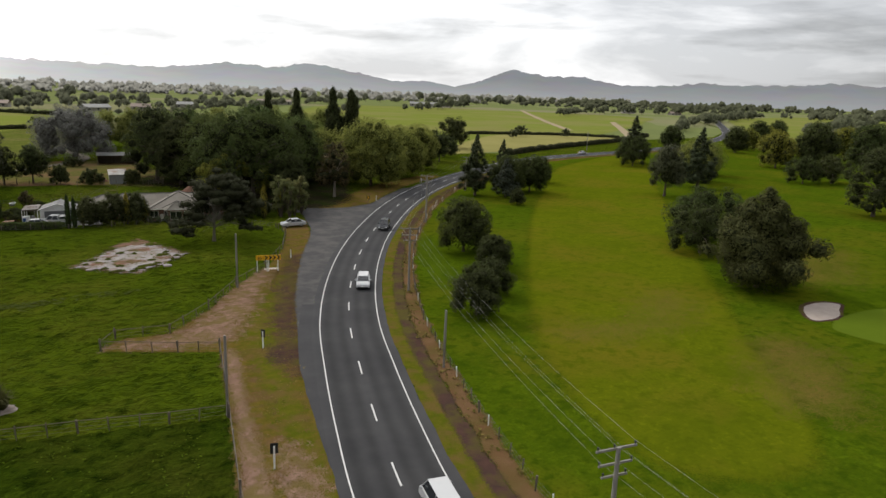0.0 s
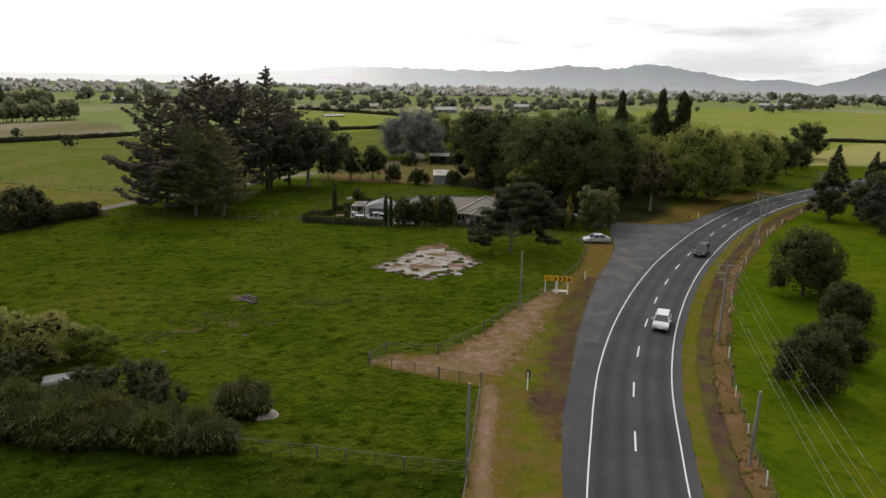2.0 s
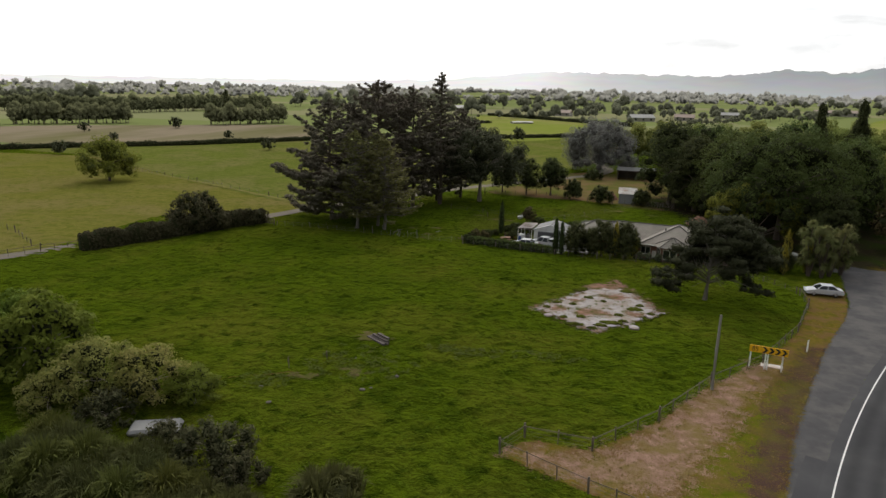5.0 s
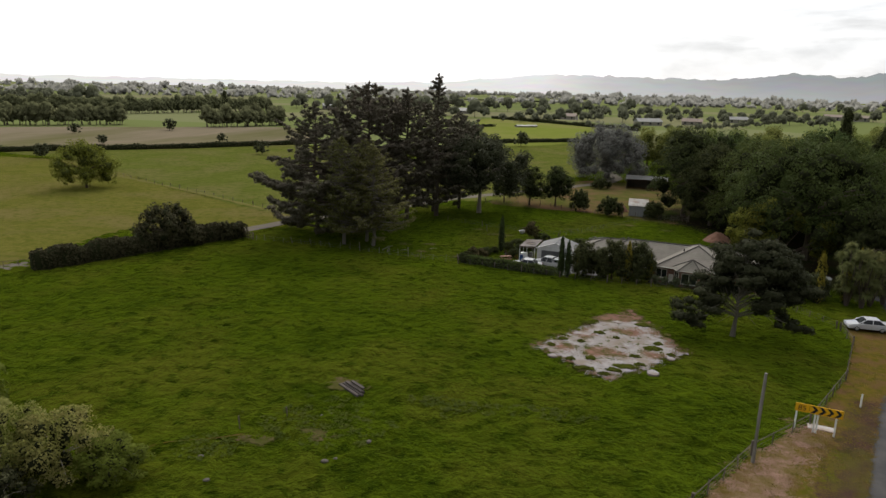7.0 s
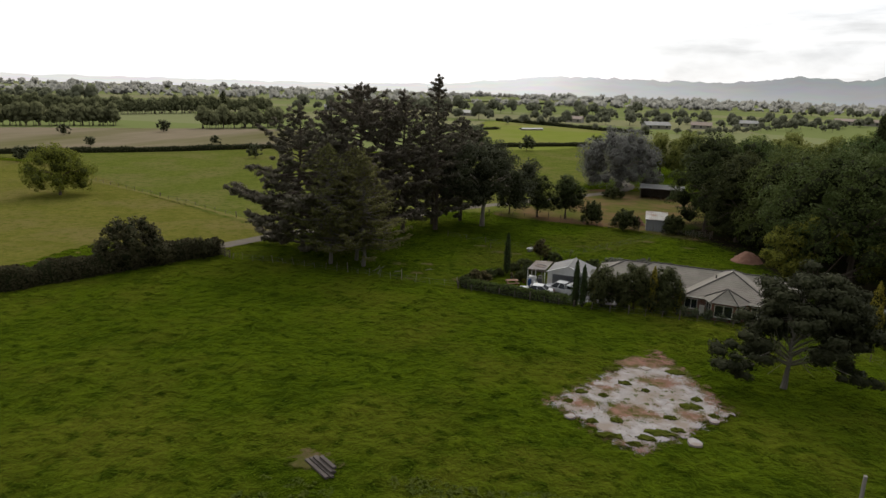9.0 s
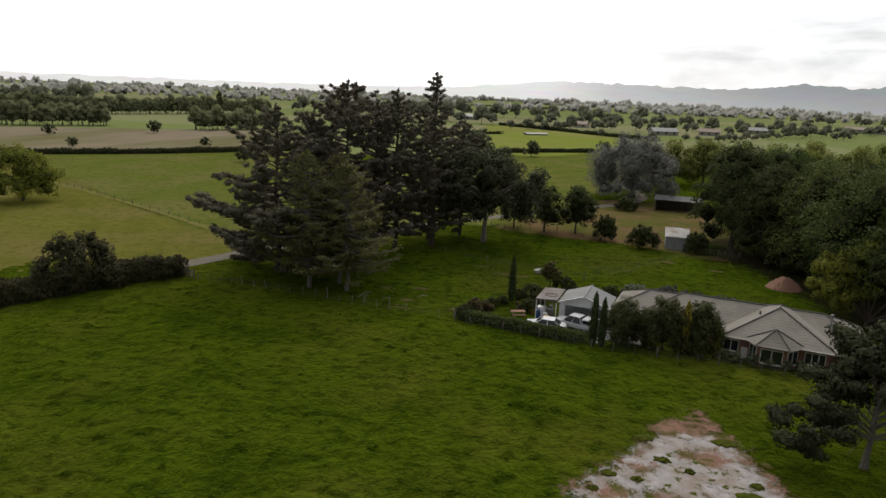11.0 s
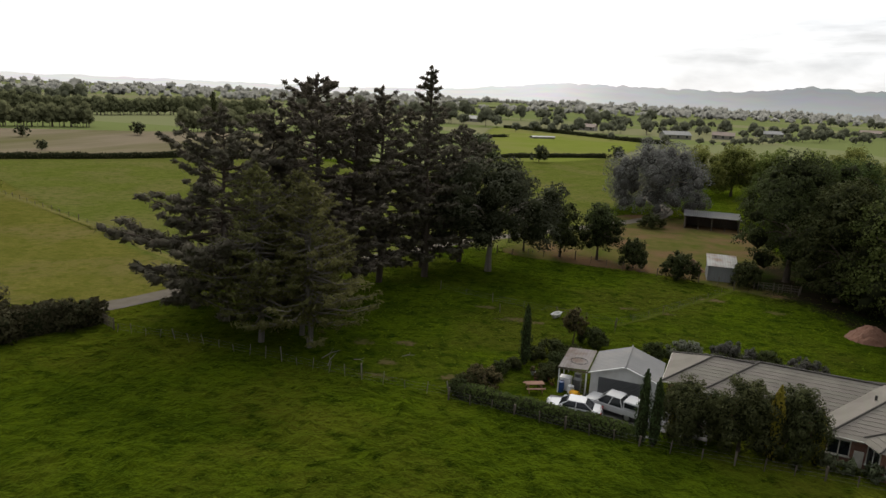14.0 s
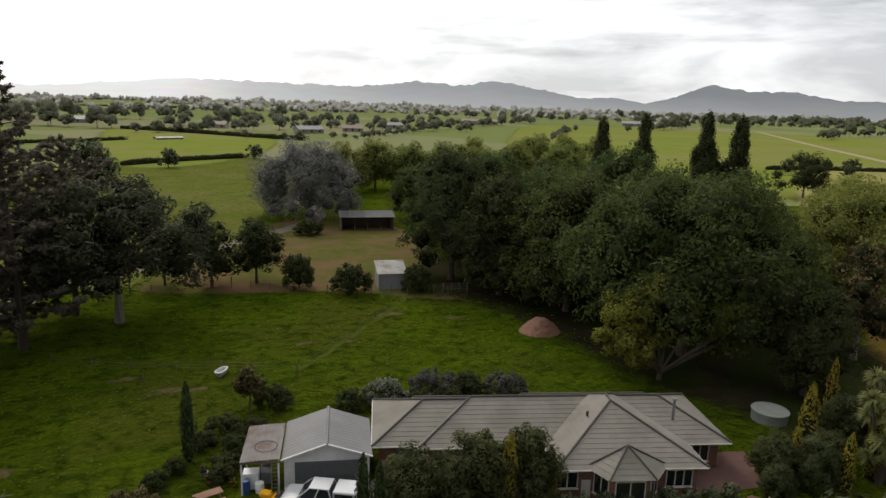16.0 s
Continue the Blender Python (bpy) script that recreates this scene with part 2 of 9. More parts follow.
BARK = material("bark", (0.11, 0.085, 0.065), (0.065, 0.05, 0.04), 2.0, 0.95, stretch=(3, 3, 0.5), bump=0.05)
GREYBARK = material("grey_bark", (0.19, 0.168, 0.145), (0.125, 0.11, 0.095), 2.0, 0.95, stretch=(3, 3, 0.5), bump=0.05)
PALEBARK = material("pale_bark", (0.30, 0.26, 0.22), (0.20, 0.17, 0.145), 2.0, 0.95, stretch=(3, 3, 0.5), bump=0.05)
WIRE = material("wire", (0.13, 0.125, 0.12), None, 4, 0.7, metal=0.0)
CABLE = material("aluminium_cable", (0.24, 0.24, 0.21), None, 4, 0.6, metal=0.2)
WHITE = material("white_paint", (0.80, 0.80, 0.79), (0.74, 0.74, 0.72), 1.5, 0.5)
BLACK = material("black_paint", (0.02, 0.02, 0.02), None, 2, 0.6)
YELLOW = material("sign_yellow", (0.75, 0.42, 0.01), (0.70, 0.38, 0.01), 2, 0.45)
RUBBER = material("tyre_rubber", (0.025, 0.025, 0.025), None, 5, 0.85)
ALLOY = material("wheel_alloy", (0.55, 0.55, 0.56), None, 5, 0.35, metal=0.8)
WINDOW = material("dark_glass", (0.016, 0.019, 0.022), (0.013, 0.016, 0.018), 1, 0.06, spec=0.6)
# solid filler of crowns and hedges, coloured dark for the shade between leaves
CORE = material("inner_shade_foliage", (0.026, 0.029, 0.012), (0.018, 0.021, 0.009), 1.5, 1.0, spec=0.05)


SILVER_CORE = material("inner_silver_twigs", (0.100, 0.098, 0.088), (0.075, 0.073, 0.064), 1.5, 1.0, spec=0.0)
GREEN_CORE = material("inner_green_foliage", (0.075, 0.084, 0.024), (0.058, 0.066, 0.019), 1.5, 1.0, spec=0.0)
PINE_CORE = material("inner_pine_twigs", (0.125, 0.11, 0.083), (0.10, 0.088, 0.066), 1.5, 1.0, spec=0.0)
# core of the far trees, paled along with their leaf for haze
FAR_CORE = material("inner_distant_foliage", (0.105, 0.109, 0.056), (0.09, 0.094, 0.047), 1.0, 1.0, spec=0.0)


def foliage(name, a, b, leaf=0.34, island=0.16):
    return material(name, a, b, 0.45, 0.75, leaf=leaf, island=island, spec=0.04)


LEAF_DARK = foliage("dark_broad_leaf", (0.041, 0.050, 0.019), (0.064, 0.074, 0.026), 0.3)
LEAF_MID = foliage("green_broad_leaf", (0.054, 0.076, 0.021), (0.088, 0.112, 0.030), 0.34)
LEAF_WOOD = foliage("fresh_wood_leaf", (0.042, 0.064, 0.019), (0.074, 0.098, 0.028), 0.34)
LEAF_GOLF = foliage("sombre_evergreen_leaf", (0.044, 0.057, 0.018), (0.070, 0.084, 0.026), 0.3)
LEAF_LIME = foliage("yellow_green_leaf", (0.15, 0.158, 0.025), (0.205, 0.20, 0.036), 0.4)
LEAF_SILVER = foliage("silver_grey_leaf", (0.150, 0.151, 0.138), (0.20, 0.20, 0.184), 0.3)
LEAF_PINE = foliage("pine_needles", (0.115, 0.103, 0.076), (0.152, 0.136, 0.10), 0.36)
LEAF_OLIVE = foliage("olive_conifer_needles", (0.118, 0.122, 0.046), (0.168, 0.168, 0.064), 0.5)
LEAF_CYPRUS = foliage("dark_olive_needles", (0.052, 0.060, 0.022), (0.080, 0.086, 0.030), 0.3)
LEAF_WILLOW = foliage("willow_leaf", (0.155, 0.172, 0.038), (0.21, 0.22, 0.055), 0.45)
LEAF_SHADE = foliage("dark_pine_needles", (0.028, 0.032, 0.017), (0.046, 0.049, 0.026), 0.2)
LEAF_HEDGE = foliage("dull_hedge_leaf", (0.050, 0.048, 0.024), (0.072, 0.068, 0.034), 0.25)
LEAF_CYPRESS = foliage("cypress_scale_leaf", (0.034, 0.052, 0.018), (0.048, 0.068, 0.024), 0.1)
LEAF_GOLD = foliage("golden_conifer_leaf", (0.26, 0.205, 0.03), (0.16, 0.155, 0.022), 0.25)
LEAF_EVER = foliage("dull_evergreen_leaf", (0.066, 0.074, 0.04), (0.094, 0.10, 0.055), 0.3)
LEAF_GREY = foliage("grey_green_leaf", (0.09, 0.102, 0.055), (0.125, 0.135, 0.075), 0.2)
LEAF_FLAX = foliage("flax_blade", (0.040, 0.045, 0.015), (0.078, 0.082, 0.027), 0.22)
LEAF_REED = foliage("reed_blade", (0.056, 0.064, 0.015), (0.092, 0.098, 0.024), 0.25)
LEAF_RUST = foliage("rusty_foliage", (0.075, 0.06, 0.03), (0.10, 0.075, 0.035), 0.1)
# distant haze put into the colour: far leaves and cores are set paler
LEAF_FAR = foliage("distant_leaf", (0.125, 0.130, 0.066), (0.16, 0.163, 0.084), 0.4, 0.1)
LEAF_HAZE = foliage("haze_paled_leaf", (0.120, 0.125, 0.080), (0.155, 0.158, 0.104), 0.5)
HAZE_CORE = material("haze_paled_core", (0.105, 0.110, 0.072), (0.092, 0.097, 0.062), 1.0, 1.0, spec=0.0)
BLADE = foliage("grass_blade", (0.085, 0.125, 0.006), (0.125, 0.150, 0.008), 0.6, 0.2)
STRAW = foliage("straw_blade", (0.17, 0.115, 0.040), (0.10, 0.092, 0.018), 0.3, 0.3)

# ---- mesh tools ----


def bm_mesh(name, bm, mats):
    me = bpy.data.meshes.new(name)
    bm.to_mesh(me)
    bm.free()
    for m in mats if isinstance(mats, (list, tuple)) else [mats]:
        me.materials.append(m)
    return me


def part(name, bm, mat, parent=None, label="", at=None):
    """Links a bmesh as one mesh object under a thing or a part."""
    ob = new(name, bm_mesh(name, bm, mat))
    if at is not None:
        ob.matrix_basis = at
    ob.parent = parent
    return tagged(ob, label) if label else ob


def share(name, me, parent, at, label=""):
    ob = new(name, me)
    ob.matrix_basis = at
    ob.parent = parent
    return tagged(ob, label) if label else ob


def thing(name, at, label, category, group="", kind=""):
    ob = new(name)
    ob.empty_display_size = 0.3
    ob.matrix_basis = at
    return tagged(ob, label, category, group, kind)


def soup(name, verts, faces, mats, index=None, normals=None):
    """A mesh from arrays of corners and faces; normals: the way each corner shades."""
    me = bpy.data.meshes.new(name)
    co = np.asarray(verts, dtype=np.float32).reshape(-1, 3)
    size = np.fromiter((len(f) for f in faces), dtype=np.int32, count=len(faces))
    loops = np.fromiter((i for f in faces for i in f), dtype=np.int32, count=int(size.sum()))
    me.vertices.add(len(co))
    me.vertices.foreach_set("co", co.ravel())
    me.loops.add(len(loops))
    me.loops.foreach_set("vertex_index", loops)
    me.polygons.add(len(size))
    me.polygons.foreach_set("loop_start", np.concatenate([[0], np.cumsum(size)[:-1]]).astype(np.int32))
    for m in mats:
        me.materials.append(m)
    if index is not None:
        me.polygons.foreach_set("material_index", np.asarray(index, dtype=np.int32))
    me.update(calc_edges=True)
    if normals is not None:
        me.polygons.foreach_set("use_smooth", [True] * len(size))
        me.normals_split_custom_set_from_vertices(np.asarray(normals, dtype=np.float32))
    return me


def box(bm, x0, x1, y0, y1, z0, z1, bevel=0.0, m=None):
    r = bmesh.ops.create_cube(bm, size=1.0)
    vs = r["verts"]
    for v in vs:
        v.co = Vector((x0 + (v.co.x + 0.5) * (x1 - x0), y0 + (v.co.y + 0.5) * (y1 - y0), z0 + (v.co.z + 0.5) * (z1 - z0)))
    if bevel:
        es = list({e for v in vs for e in v.link_edges})
        b = bmesh.ops.bevel(bm, geom=es, offset=bevel, segments=1, affect="EDGES")
        vs = list({v for f in b["faces"] for v in f.verts} | {v for v in vs if v.is_valid})
    if m is not None:
        bmesh.ops.transform(bm, matrix=m, verts=vs)
    return vs


def tube(bm, pts, radii, sides=7, cap=True):
    rings = []
    for i, p in enumerate(pts):
        a, b = pts[max(i - 1, 0)], pts[min(i + 1, len(pts) - 1)]
        q = (Vector(b) - Vector(a)).to_track_quat("Z", "Y")
        rings.append([bm.verts.new(Vector(p) + q @ Vector((math.cos(s * math.tau / sides) * radii[i], math.sin(s * math.tau / sides) * radii[i], 0))) for s in range(sides)])
    for r0, r1 in zip(rings, rings[1:]):
        for s in range(sides):
            bm.faces.new((r0[s], r0[(s + 1) % sides], r1[(s + 1) % sides], r1[s]))
    if cap:
        bm.faces.new(rings[-1])
        bm.faces.new(rings[0][::-1])


def catmull(pts, step):
    """A smooth line through pts, cut into even steps."""
    p = [Vector(q) for q in pts]
    p = [2 * p[0] - p[1]] + p + [2 * p[-1] - p[-2]]
    fine = []
    for i in range(1, len(p) - 2):
        a, b, c, d = p[i - 1:i + 3]
        for j in range(24):
            t = j / 24
            fine.append(0.5 * ((2 * b) + (c - a) * t + (2 * a - 5 * b + 4 * c - d) * t * t + (3 * b - a - 3 * c + d) * t ** 3))
    fine.append(p[-2])
    out, left = [fine[0]], step
    for a, b in zip(fine, fine[1:]):
        seg = (b - a).length
        while seg >= left > 0:
            a = a + (b - a) * (left / seg)
            out.append(a)
            seg, left = (b - a).length, step
        left -= seg
    return out


def side_of(line, off):
    res = []
    for i, p in enumerate(line):
        d = (line[min(i + 1, len(line) - 1)] - line[max(i - 1, 0)]).normalized()
        res.append(Vector((p.x + d.y * off, p.y - d.x * off)))
    return res


def strip(name, a, b, z, mat, rag=0.0, kind="structure", label="", category="", fade=0.0):
    """A ribbon between two lines of equal length; rag: uneven edges; fade: share of the width over which it thins out."""
    verts, faces, cover = [], [], []
    cols = (0.0, fade, 1 - fade, 1.0) if fade else (0.0, 1.0)
    for p, q in zip(a, b):
        w = (q - p).normalized()
        p = p + w * rag * noise.noise(Vector((p.x * 0.6, p.y * 0.6, 3.1)))
        q = q + w * rag * noise.noise(Vector((q.x * 0.6, q.y * 0.6, 7.7)))
        for i, f in enumerate(cols):
            verts.append((*p.lerp(q, f), z))
            cover.append(1.0 if not fade or 0 < i < 3 else 0.0)
    w = len(cols)
    for i in range(len(verts) // w - 1):
        for j in range(w - 1):
            faces.append([i * w + j, i * w + j + 1, (i + 1) * w + j + 1, (i + 1) * w + j])
    ob = new(name, soup(name, verts, faces, [thinning(mat, 0.8, 1.6, 0.9) if fade else mat]))
    if fade:
        ob.data.attributes.new("cover", "FLOAT", "POINT").data.foreach_set("value", cover)
    return tagged(ob, label, category, kind=kind)


THIN = {}


def thinning(mat, rag=1.4, scale=1.6, span=0.5, most=1.0, bias=0.0):
    """The material growing sparse where its cover falls off."""
    key = (mat.name, rag, scale, span, most, bias)
    if key not in THIN:
        m = mat.copy()
        nt = m.node_tree
        n, k = nt.nodes.new, nt.links.new
        out = next(x for x in nt.nodes if x.type == "OUTPUT_MATERIAL")
        shader = out.inputs[0].links[0].from_socket
        at, co, no, mr, tr, mx = n("ShaderNodeAttribute"), n("ShaderNodeTexCoord"), n("ShaderNodeTexNoise"), n("ShaderNodeMapRange"), n("ShaderNodeBsdfTransparent"), n("ShaderNodeMixShader")
        at.attribute_name = "cover"
        no.inputs["Scale"].default_value, no.inputs["Detail"].default_value, no.inputs["Roughness"].default_value = scale, 7, 0.7
        k(co.outputs["Object"], no.inputs["Vector"])
        ad = n("ShaderNodeMath")
        ad.operation = "MULTIPLY_ADD"
        ad.inputs[1].default_value = rag
        k(no.outputs["Fac"], ad.inputs[0])
        k(at.outputs["Fac"], ad.inputs[2])
        mr.interpolation_type = "SMOOTHSTEP"
        mr.inputs["From Min"].default_value, mr.inputs["From Max"].default_value = 0.5 + bias - span / 2 + 0.5 * rag, 0.5 + bias + span / 2 + 0.5 * rag
        mr.inputs["To Max"].default_value = most
        k(ad.outputs[0], mr.inputs["Value"])
        # sparse blades and crumbs, not a film
        snap, speck, cut = n("ShaderNodeVectorMath"), n("ShaderNodeTexWhiteNoise"), n("ShaderNodeMath")
        snap.operation, cut.operation = "SNAP", "GREATER_THAN"
        snap.inputs[1].default_value = (0.05, 0.05, 5.0)
        k(co.outputs["Object"], snap.inputs[0])
        k(snap.outputs[0], speck.inputs["Vector"])
        k(mr.outputs[0], cut.inputs[0])
        k(speck.outputs["Value"], cut.inputs[1])
        k(cut.outputs[0], mx.inputs[0])
        k(tr.outputs[0], mx.inputs[1])
        k(shader, mx.inputs[2])
        k(mx.outputs[0], out.inputs[0])
        THIN[key] = m
    return THIN[key]


def round_ring(pts, step):
    ring = catmull([Vector(q) for q in pts[-2:] + pts + pts[:2]], step)
    ends = [i for i in range(len(ring)) if (ring[i] - Vector(pts[0])).length < step]
    return [tuple(q) for q in ring[ends[0]:ends[-1]]]


def meadow(name, pts, z, mat, label, category, fade=1.0, step=0.7, soft=True, rag=1.4, scale=1.6, span=0.5, most=1.0, bias=0.0):
    """A flat area that thins out towards its edge over fade metres."""
    if soft:
        pts = round_ring(pts, max(step, 0.8))
    P = np.array(pts)
    Q = np.roll(P, -1, axis=0)
    xs = np.arange(P[:, 0].min() - fade, P[:, 0].max() + fade + step, step)
    ys = np.arange(P[:, 1].min() - fade, P[:, 1].max() + fade + step, step)
    X, Y = np.meshgrid(xs, ys)
    D, inn = np.full(X.shape, 1e9), np.zeros(X.shape, bool)
    for (ax, ay), (bx, by) in zip(P, Q):
        dx, dy = bx - ax, by - ay
        t = np.clip(((X - ax) * dx + (Y - ay) * dy) / max(1e-9, dx * dx + dy * dy), 0, 1)
        D = np.minimum(D, np.hypot(X - ax - t * dx, Y - ay - t * dy))
        if abs(dy) > 1e-9:
            inn ^= ((ay > Y) != (by > Y)) & (X < dx * (Y - ay) / dy + ax)
    cover = np.clip(0.5 + np.where(inn, D, -D) / fade, 0, 1)
    n, m = X.shape
    idx = np.arange(n * m).reshape(n, m)
    some = np.maximum(np.maximum(cover[:-1, :-1], cover[1:, 1:]), np.maximum(cover[1:, :-1], cover[:-1, 1:])) > 0
    f = np.stack([idx[:-1, :-1], idx[:-1, 1:], idx[1:, 1:], idx[1:, :-1]], -1)[some]
    use, inv = np.unique(f, return_inverse=True)
    v = np.stack([X.ravel()[use], Y.ravel()[use], np.full(len(use), z)], 1)
    ob = new(name, soup(name, v, inv.reshape(-1, 4).tolist(), [thinning(mat, rag, scale, span, most, bias)]))
    ob.data.attributes.new("cover", "FLOAT", "POINT").data.foreach_set("value", cover.ravel()[use].astype(np.float32))
    return tagged(ob, label, category, kind="structure")


def patch(name, pts, z, mat, label, category, rag=0.0, step=1.0, freq=0.5, soft=False):
    """A flat area with an uneven outline; soft: rounded corners."""
    bm = bmesh.new()
    if soft:
        pts = round_ring(pts, step)
    vs = []
    for (x0, y0), (x1, y1) in zip(pts, pts[1:] + pts[:1]):
        n = max(1, int(math.hypot(x1 - x0, y1 - y0) / step))
        for i in range(n):
            x, y = x0 + (x1 - x0) * i / n, y0 + (y1 - y0) * i / n
            d = Vector((x * freq, y * freq, 1.7))
            vs.append(bm.verts.new((x + rag * noise.noise(d), y + rag * noise.noise(d + Vector((9, 4, 2))), z)))
    f = bm.faces.new(vs)
    f.normal_update()
    if f.normal.z < 0:
        f.normal_flip()
    bmesh.ops.triangulate(bm, faces=[f])
    return tagged(part(name, bm, mat), label, category, kind="structure")


# ---- plants ----
rng = np.random.default_rng(7)


def unit(v):
    return v / np.maximum(np.linalg.norm(v, axis=-1, keepdims=True), 1e-9)


def cards(c, nrm, size, aspect=0.55, along=None, spread=0.7, r=rng):
    """Diamond leaves at c that face nrm; along: the way in which they point."""
    n = len(c)
    nrm = unit(nrm + r.normal(0, spread, (n, 3)))
    ref = r.normal(0, 1, (n, 3)) if along is None else along + r.normal(0, 0.35, (n, 3))
    a = unit(ref - nrm * np.sum(ref * nrm, 1, keepdims=True))
    b = np.cross(nrm, a)
    s = (size * r.uniform(0.65, 1.35, n))[:, None]
    v = np.stack([c + a * s, c + b * s * aspect, c - a * s, c - b * s * aspect], 1).reshape(-1, 3)
    return v


def quads(n, start=0):
    return (np.arange(n * 4).reshape(-1, 4) + start).tolist()


ICO = {}


def ico(level):
    if level not in ICO:
        bm = bmesh.new()
        bmesh.ops.create_icosphere(bm, subdivisions=level, radius=1.0)
        bm.verts.ensure_lookup_table()
        ICO[level] = (np.array([v.co[:] for v in bm.verts]), [[v.index for v in f.verts] for f in bm.faces])
        bm.free()
    return ICO[level]


def crown_data(lobes, radii, n, leaf, squash=None, level=1, fill=0.78, aspect=0.55, down=-0.8, solid=None):
    """Leaves over the outside of many lobes, with a dark uneven mass within; the leaves of a lobe shade as one rounded clump."""
    lobes, radii = np.array(lobes, float), np.array(radii, float)
    squash = np.ones(3) if squash is None else np.array(squash)
    pick = rng.choice(len(lobes), n * 2, p=radii ** 2 / np.sum(radii ** 2))
    d = unit(rng.normal(0, 1, (n * 2, 3)))
    c = lobes[pick] + d * squash * (radii[pick] * rng.uniform(0.72, 1.18, n * 2))[:, None]
    keep = d[:, 2] > down
    for j in range(len(lobes)):
        inside = np.linalg.norm((c - lobes[j]) / squash, axis=1) < radii[j] * 0.74
        keep &= ~inside | (pick == j)
    c, d = c[keep][:n], d[keep][:n]
    ctr = np.average(lobes, axis=0, weights=radii ** 2)
    v = cards(c, d + np.array([0, 0, 0.15]), leaf, aspect, None, 0.34)
    soft = unit(d / squash * 0.9 + unit(c - ctr) * 0.35 + np.array([0, 0, 0.12]) + rng.normal(0, 0.2, c.shape))
    faces, index = quads(len(c)), [0] * len(c)
    iv, jf = ico(level)
    vs, ns, off = [v], [np.repeat(soft, 4, axis=0)], len(v)
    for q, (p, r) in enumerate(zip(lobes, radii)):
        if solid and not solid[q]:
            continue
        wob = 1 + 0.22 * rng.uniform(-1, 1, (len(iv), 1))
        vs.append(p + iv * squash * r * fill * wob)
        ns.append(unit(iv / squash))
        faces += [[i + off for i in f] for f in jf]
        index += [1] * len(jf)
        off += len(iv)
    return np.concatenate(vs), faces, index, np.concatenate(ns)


def crown_mesh(name, lobes, radii, n, leaf, mat, *shape, core=None, **more):
    v, faces, index, soft = crown_data(lobes, radii, n, leaf, *shape, **more)
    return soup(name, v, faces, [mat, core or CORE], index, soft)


def trunk_mesh(name, base_r, top, lobes, mat, lean=0.3, limbs=6, sides=7):
    bm = bmesh.new()
    pts = [Vector((0, 0, -0.15))]
    for i in range(1, 6):
        t = i / 5
        pts.append(Vector((lean * math.sin(t * 2.1) * t, lean * math.cos(t * 1.7) * t - lean * t, top * t)))
    tube(bm, pts, [base_r * (1.35 if i == 0 else 1 - 0.12 * i) for i in range(6)], sides)
    order = sorted(lobes, key=lambda p: -(p[0] ** 2 + p[1] ** 2))
    for p in order[:limbs]:
        s = pts[3]
        e = Vector(p)
        mid = s.lerp(e, 0.5) + Vector((0, 0, 0.12 * (e - s).length))
        tube(bm, [s, mid, e], [base_r * 0.5, base_r * 0.34, base_r * 0.14], 5)
    return bm_mesh(name, bm, mat)


def broad_lobes(h, w, th, k, seed, full=0.8):
    """Clumps over the outside of a full, uneven crown, each of them made of smaller rounded tufts."""
    r = np.random.default_rng(seed)
    lobes, radii, solid = [], [], []
    ht, half = h - th, min(w / 2, (h - th) / 2)
    for i in range(k):
        f = (i + r.uniform(0, 1)) / k
        wide = math.sin(math.pi * (0.26 + 0.66 * f)) ** 0.65
        rad = half * r.choice((0.24, 0.3, 0.36, 0.44)) * r.uniform(0.85, 1.15)
        q = max(0.0, w / 2 * wide - rad * 0.75) * r.uniform(0.6, 1.2) ** 0.5
        az = i * 2.399 + r.uniform(-0.6, 0.6)
        c = np.array([math.cos(az) * q, math.sin(az) * q, th + rad * 0.6 + f * (ht - rad * 1.6)])
        lobes.append(tuple(c))
        radii.append(rad * 0.8)
        solid.append(True)
        for j in range(int(round(full * 8))):
            d = unit(r.normal(0, 1, 3) + np.array([math.cos(az) * 0.8 * wide, math.sin(az) * 0.8 * wide, 0.35]))
            rr = rad * r.uniform(0.28, 0.5)
            lobes.append(tuple(c + d * (rad * 1.02 - rr * 0.5)))
            radii.append(rr)
            solid.append(False)
    for f, g in ((0.25, 0.36), (0.5, 0.36), (0.72, 0.24)):
        lobes.append((0.0, 0.0, th + ht * f))
        radii.append(min(w / 2 * 0.8, ht * 0.4) * g * 1.8)
        solid.append(True)
    return lobes, radii, solid


def broad_tree(h, w, th, mat, bark, label, n=2600, leaf=0.34, k=16, seed=1, category="tree", name="tree", full=0.62, limbs=6, level=1, group="", core=None, fill=0.64, down=-0.8):
    t = thing(name, pose(0, 0, 0), label, category, group)
    lobes, radii, solid = broad_lobes(h, w, th, int(k * 1.3), seed, full)
    share("trunk", trunk_mesh("trunk", max(0.07, h * 0.022), th + (h - th) * 0.55, [p for p, q in zip(lobes, solid) if q], bark, 0.25, limbs), t, pose(0, 0, 0))
    share("crown", crown_mesh("crown", lobes, radii, n, leaf, mat, level=level, fill=fill, down=down, solid=solid, core=core), t, pose(0, 0, 0))
    return t


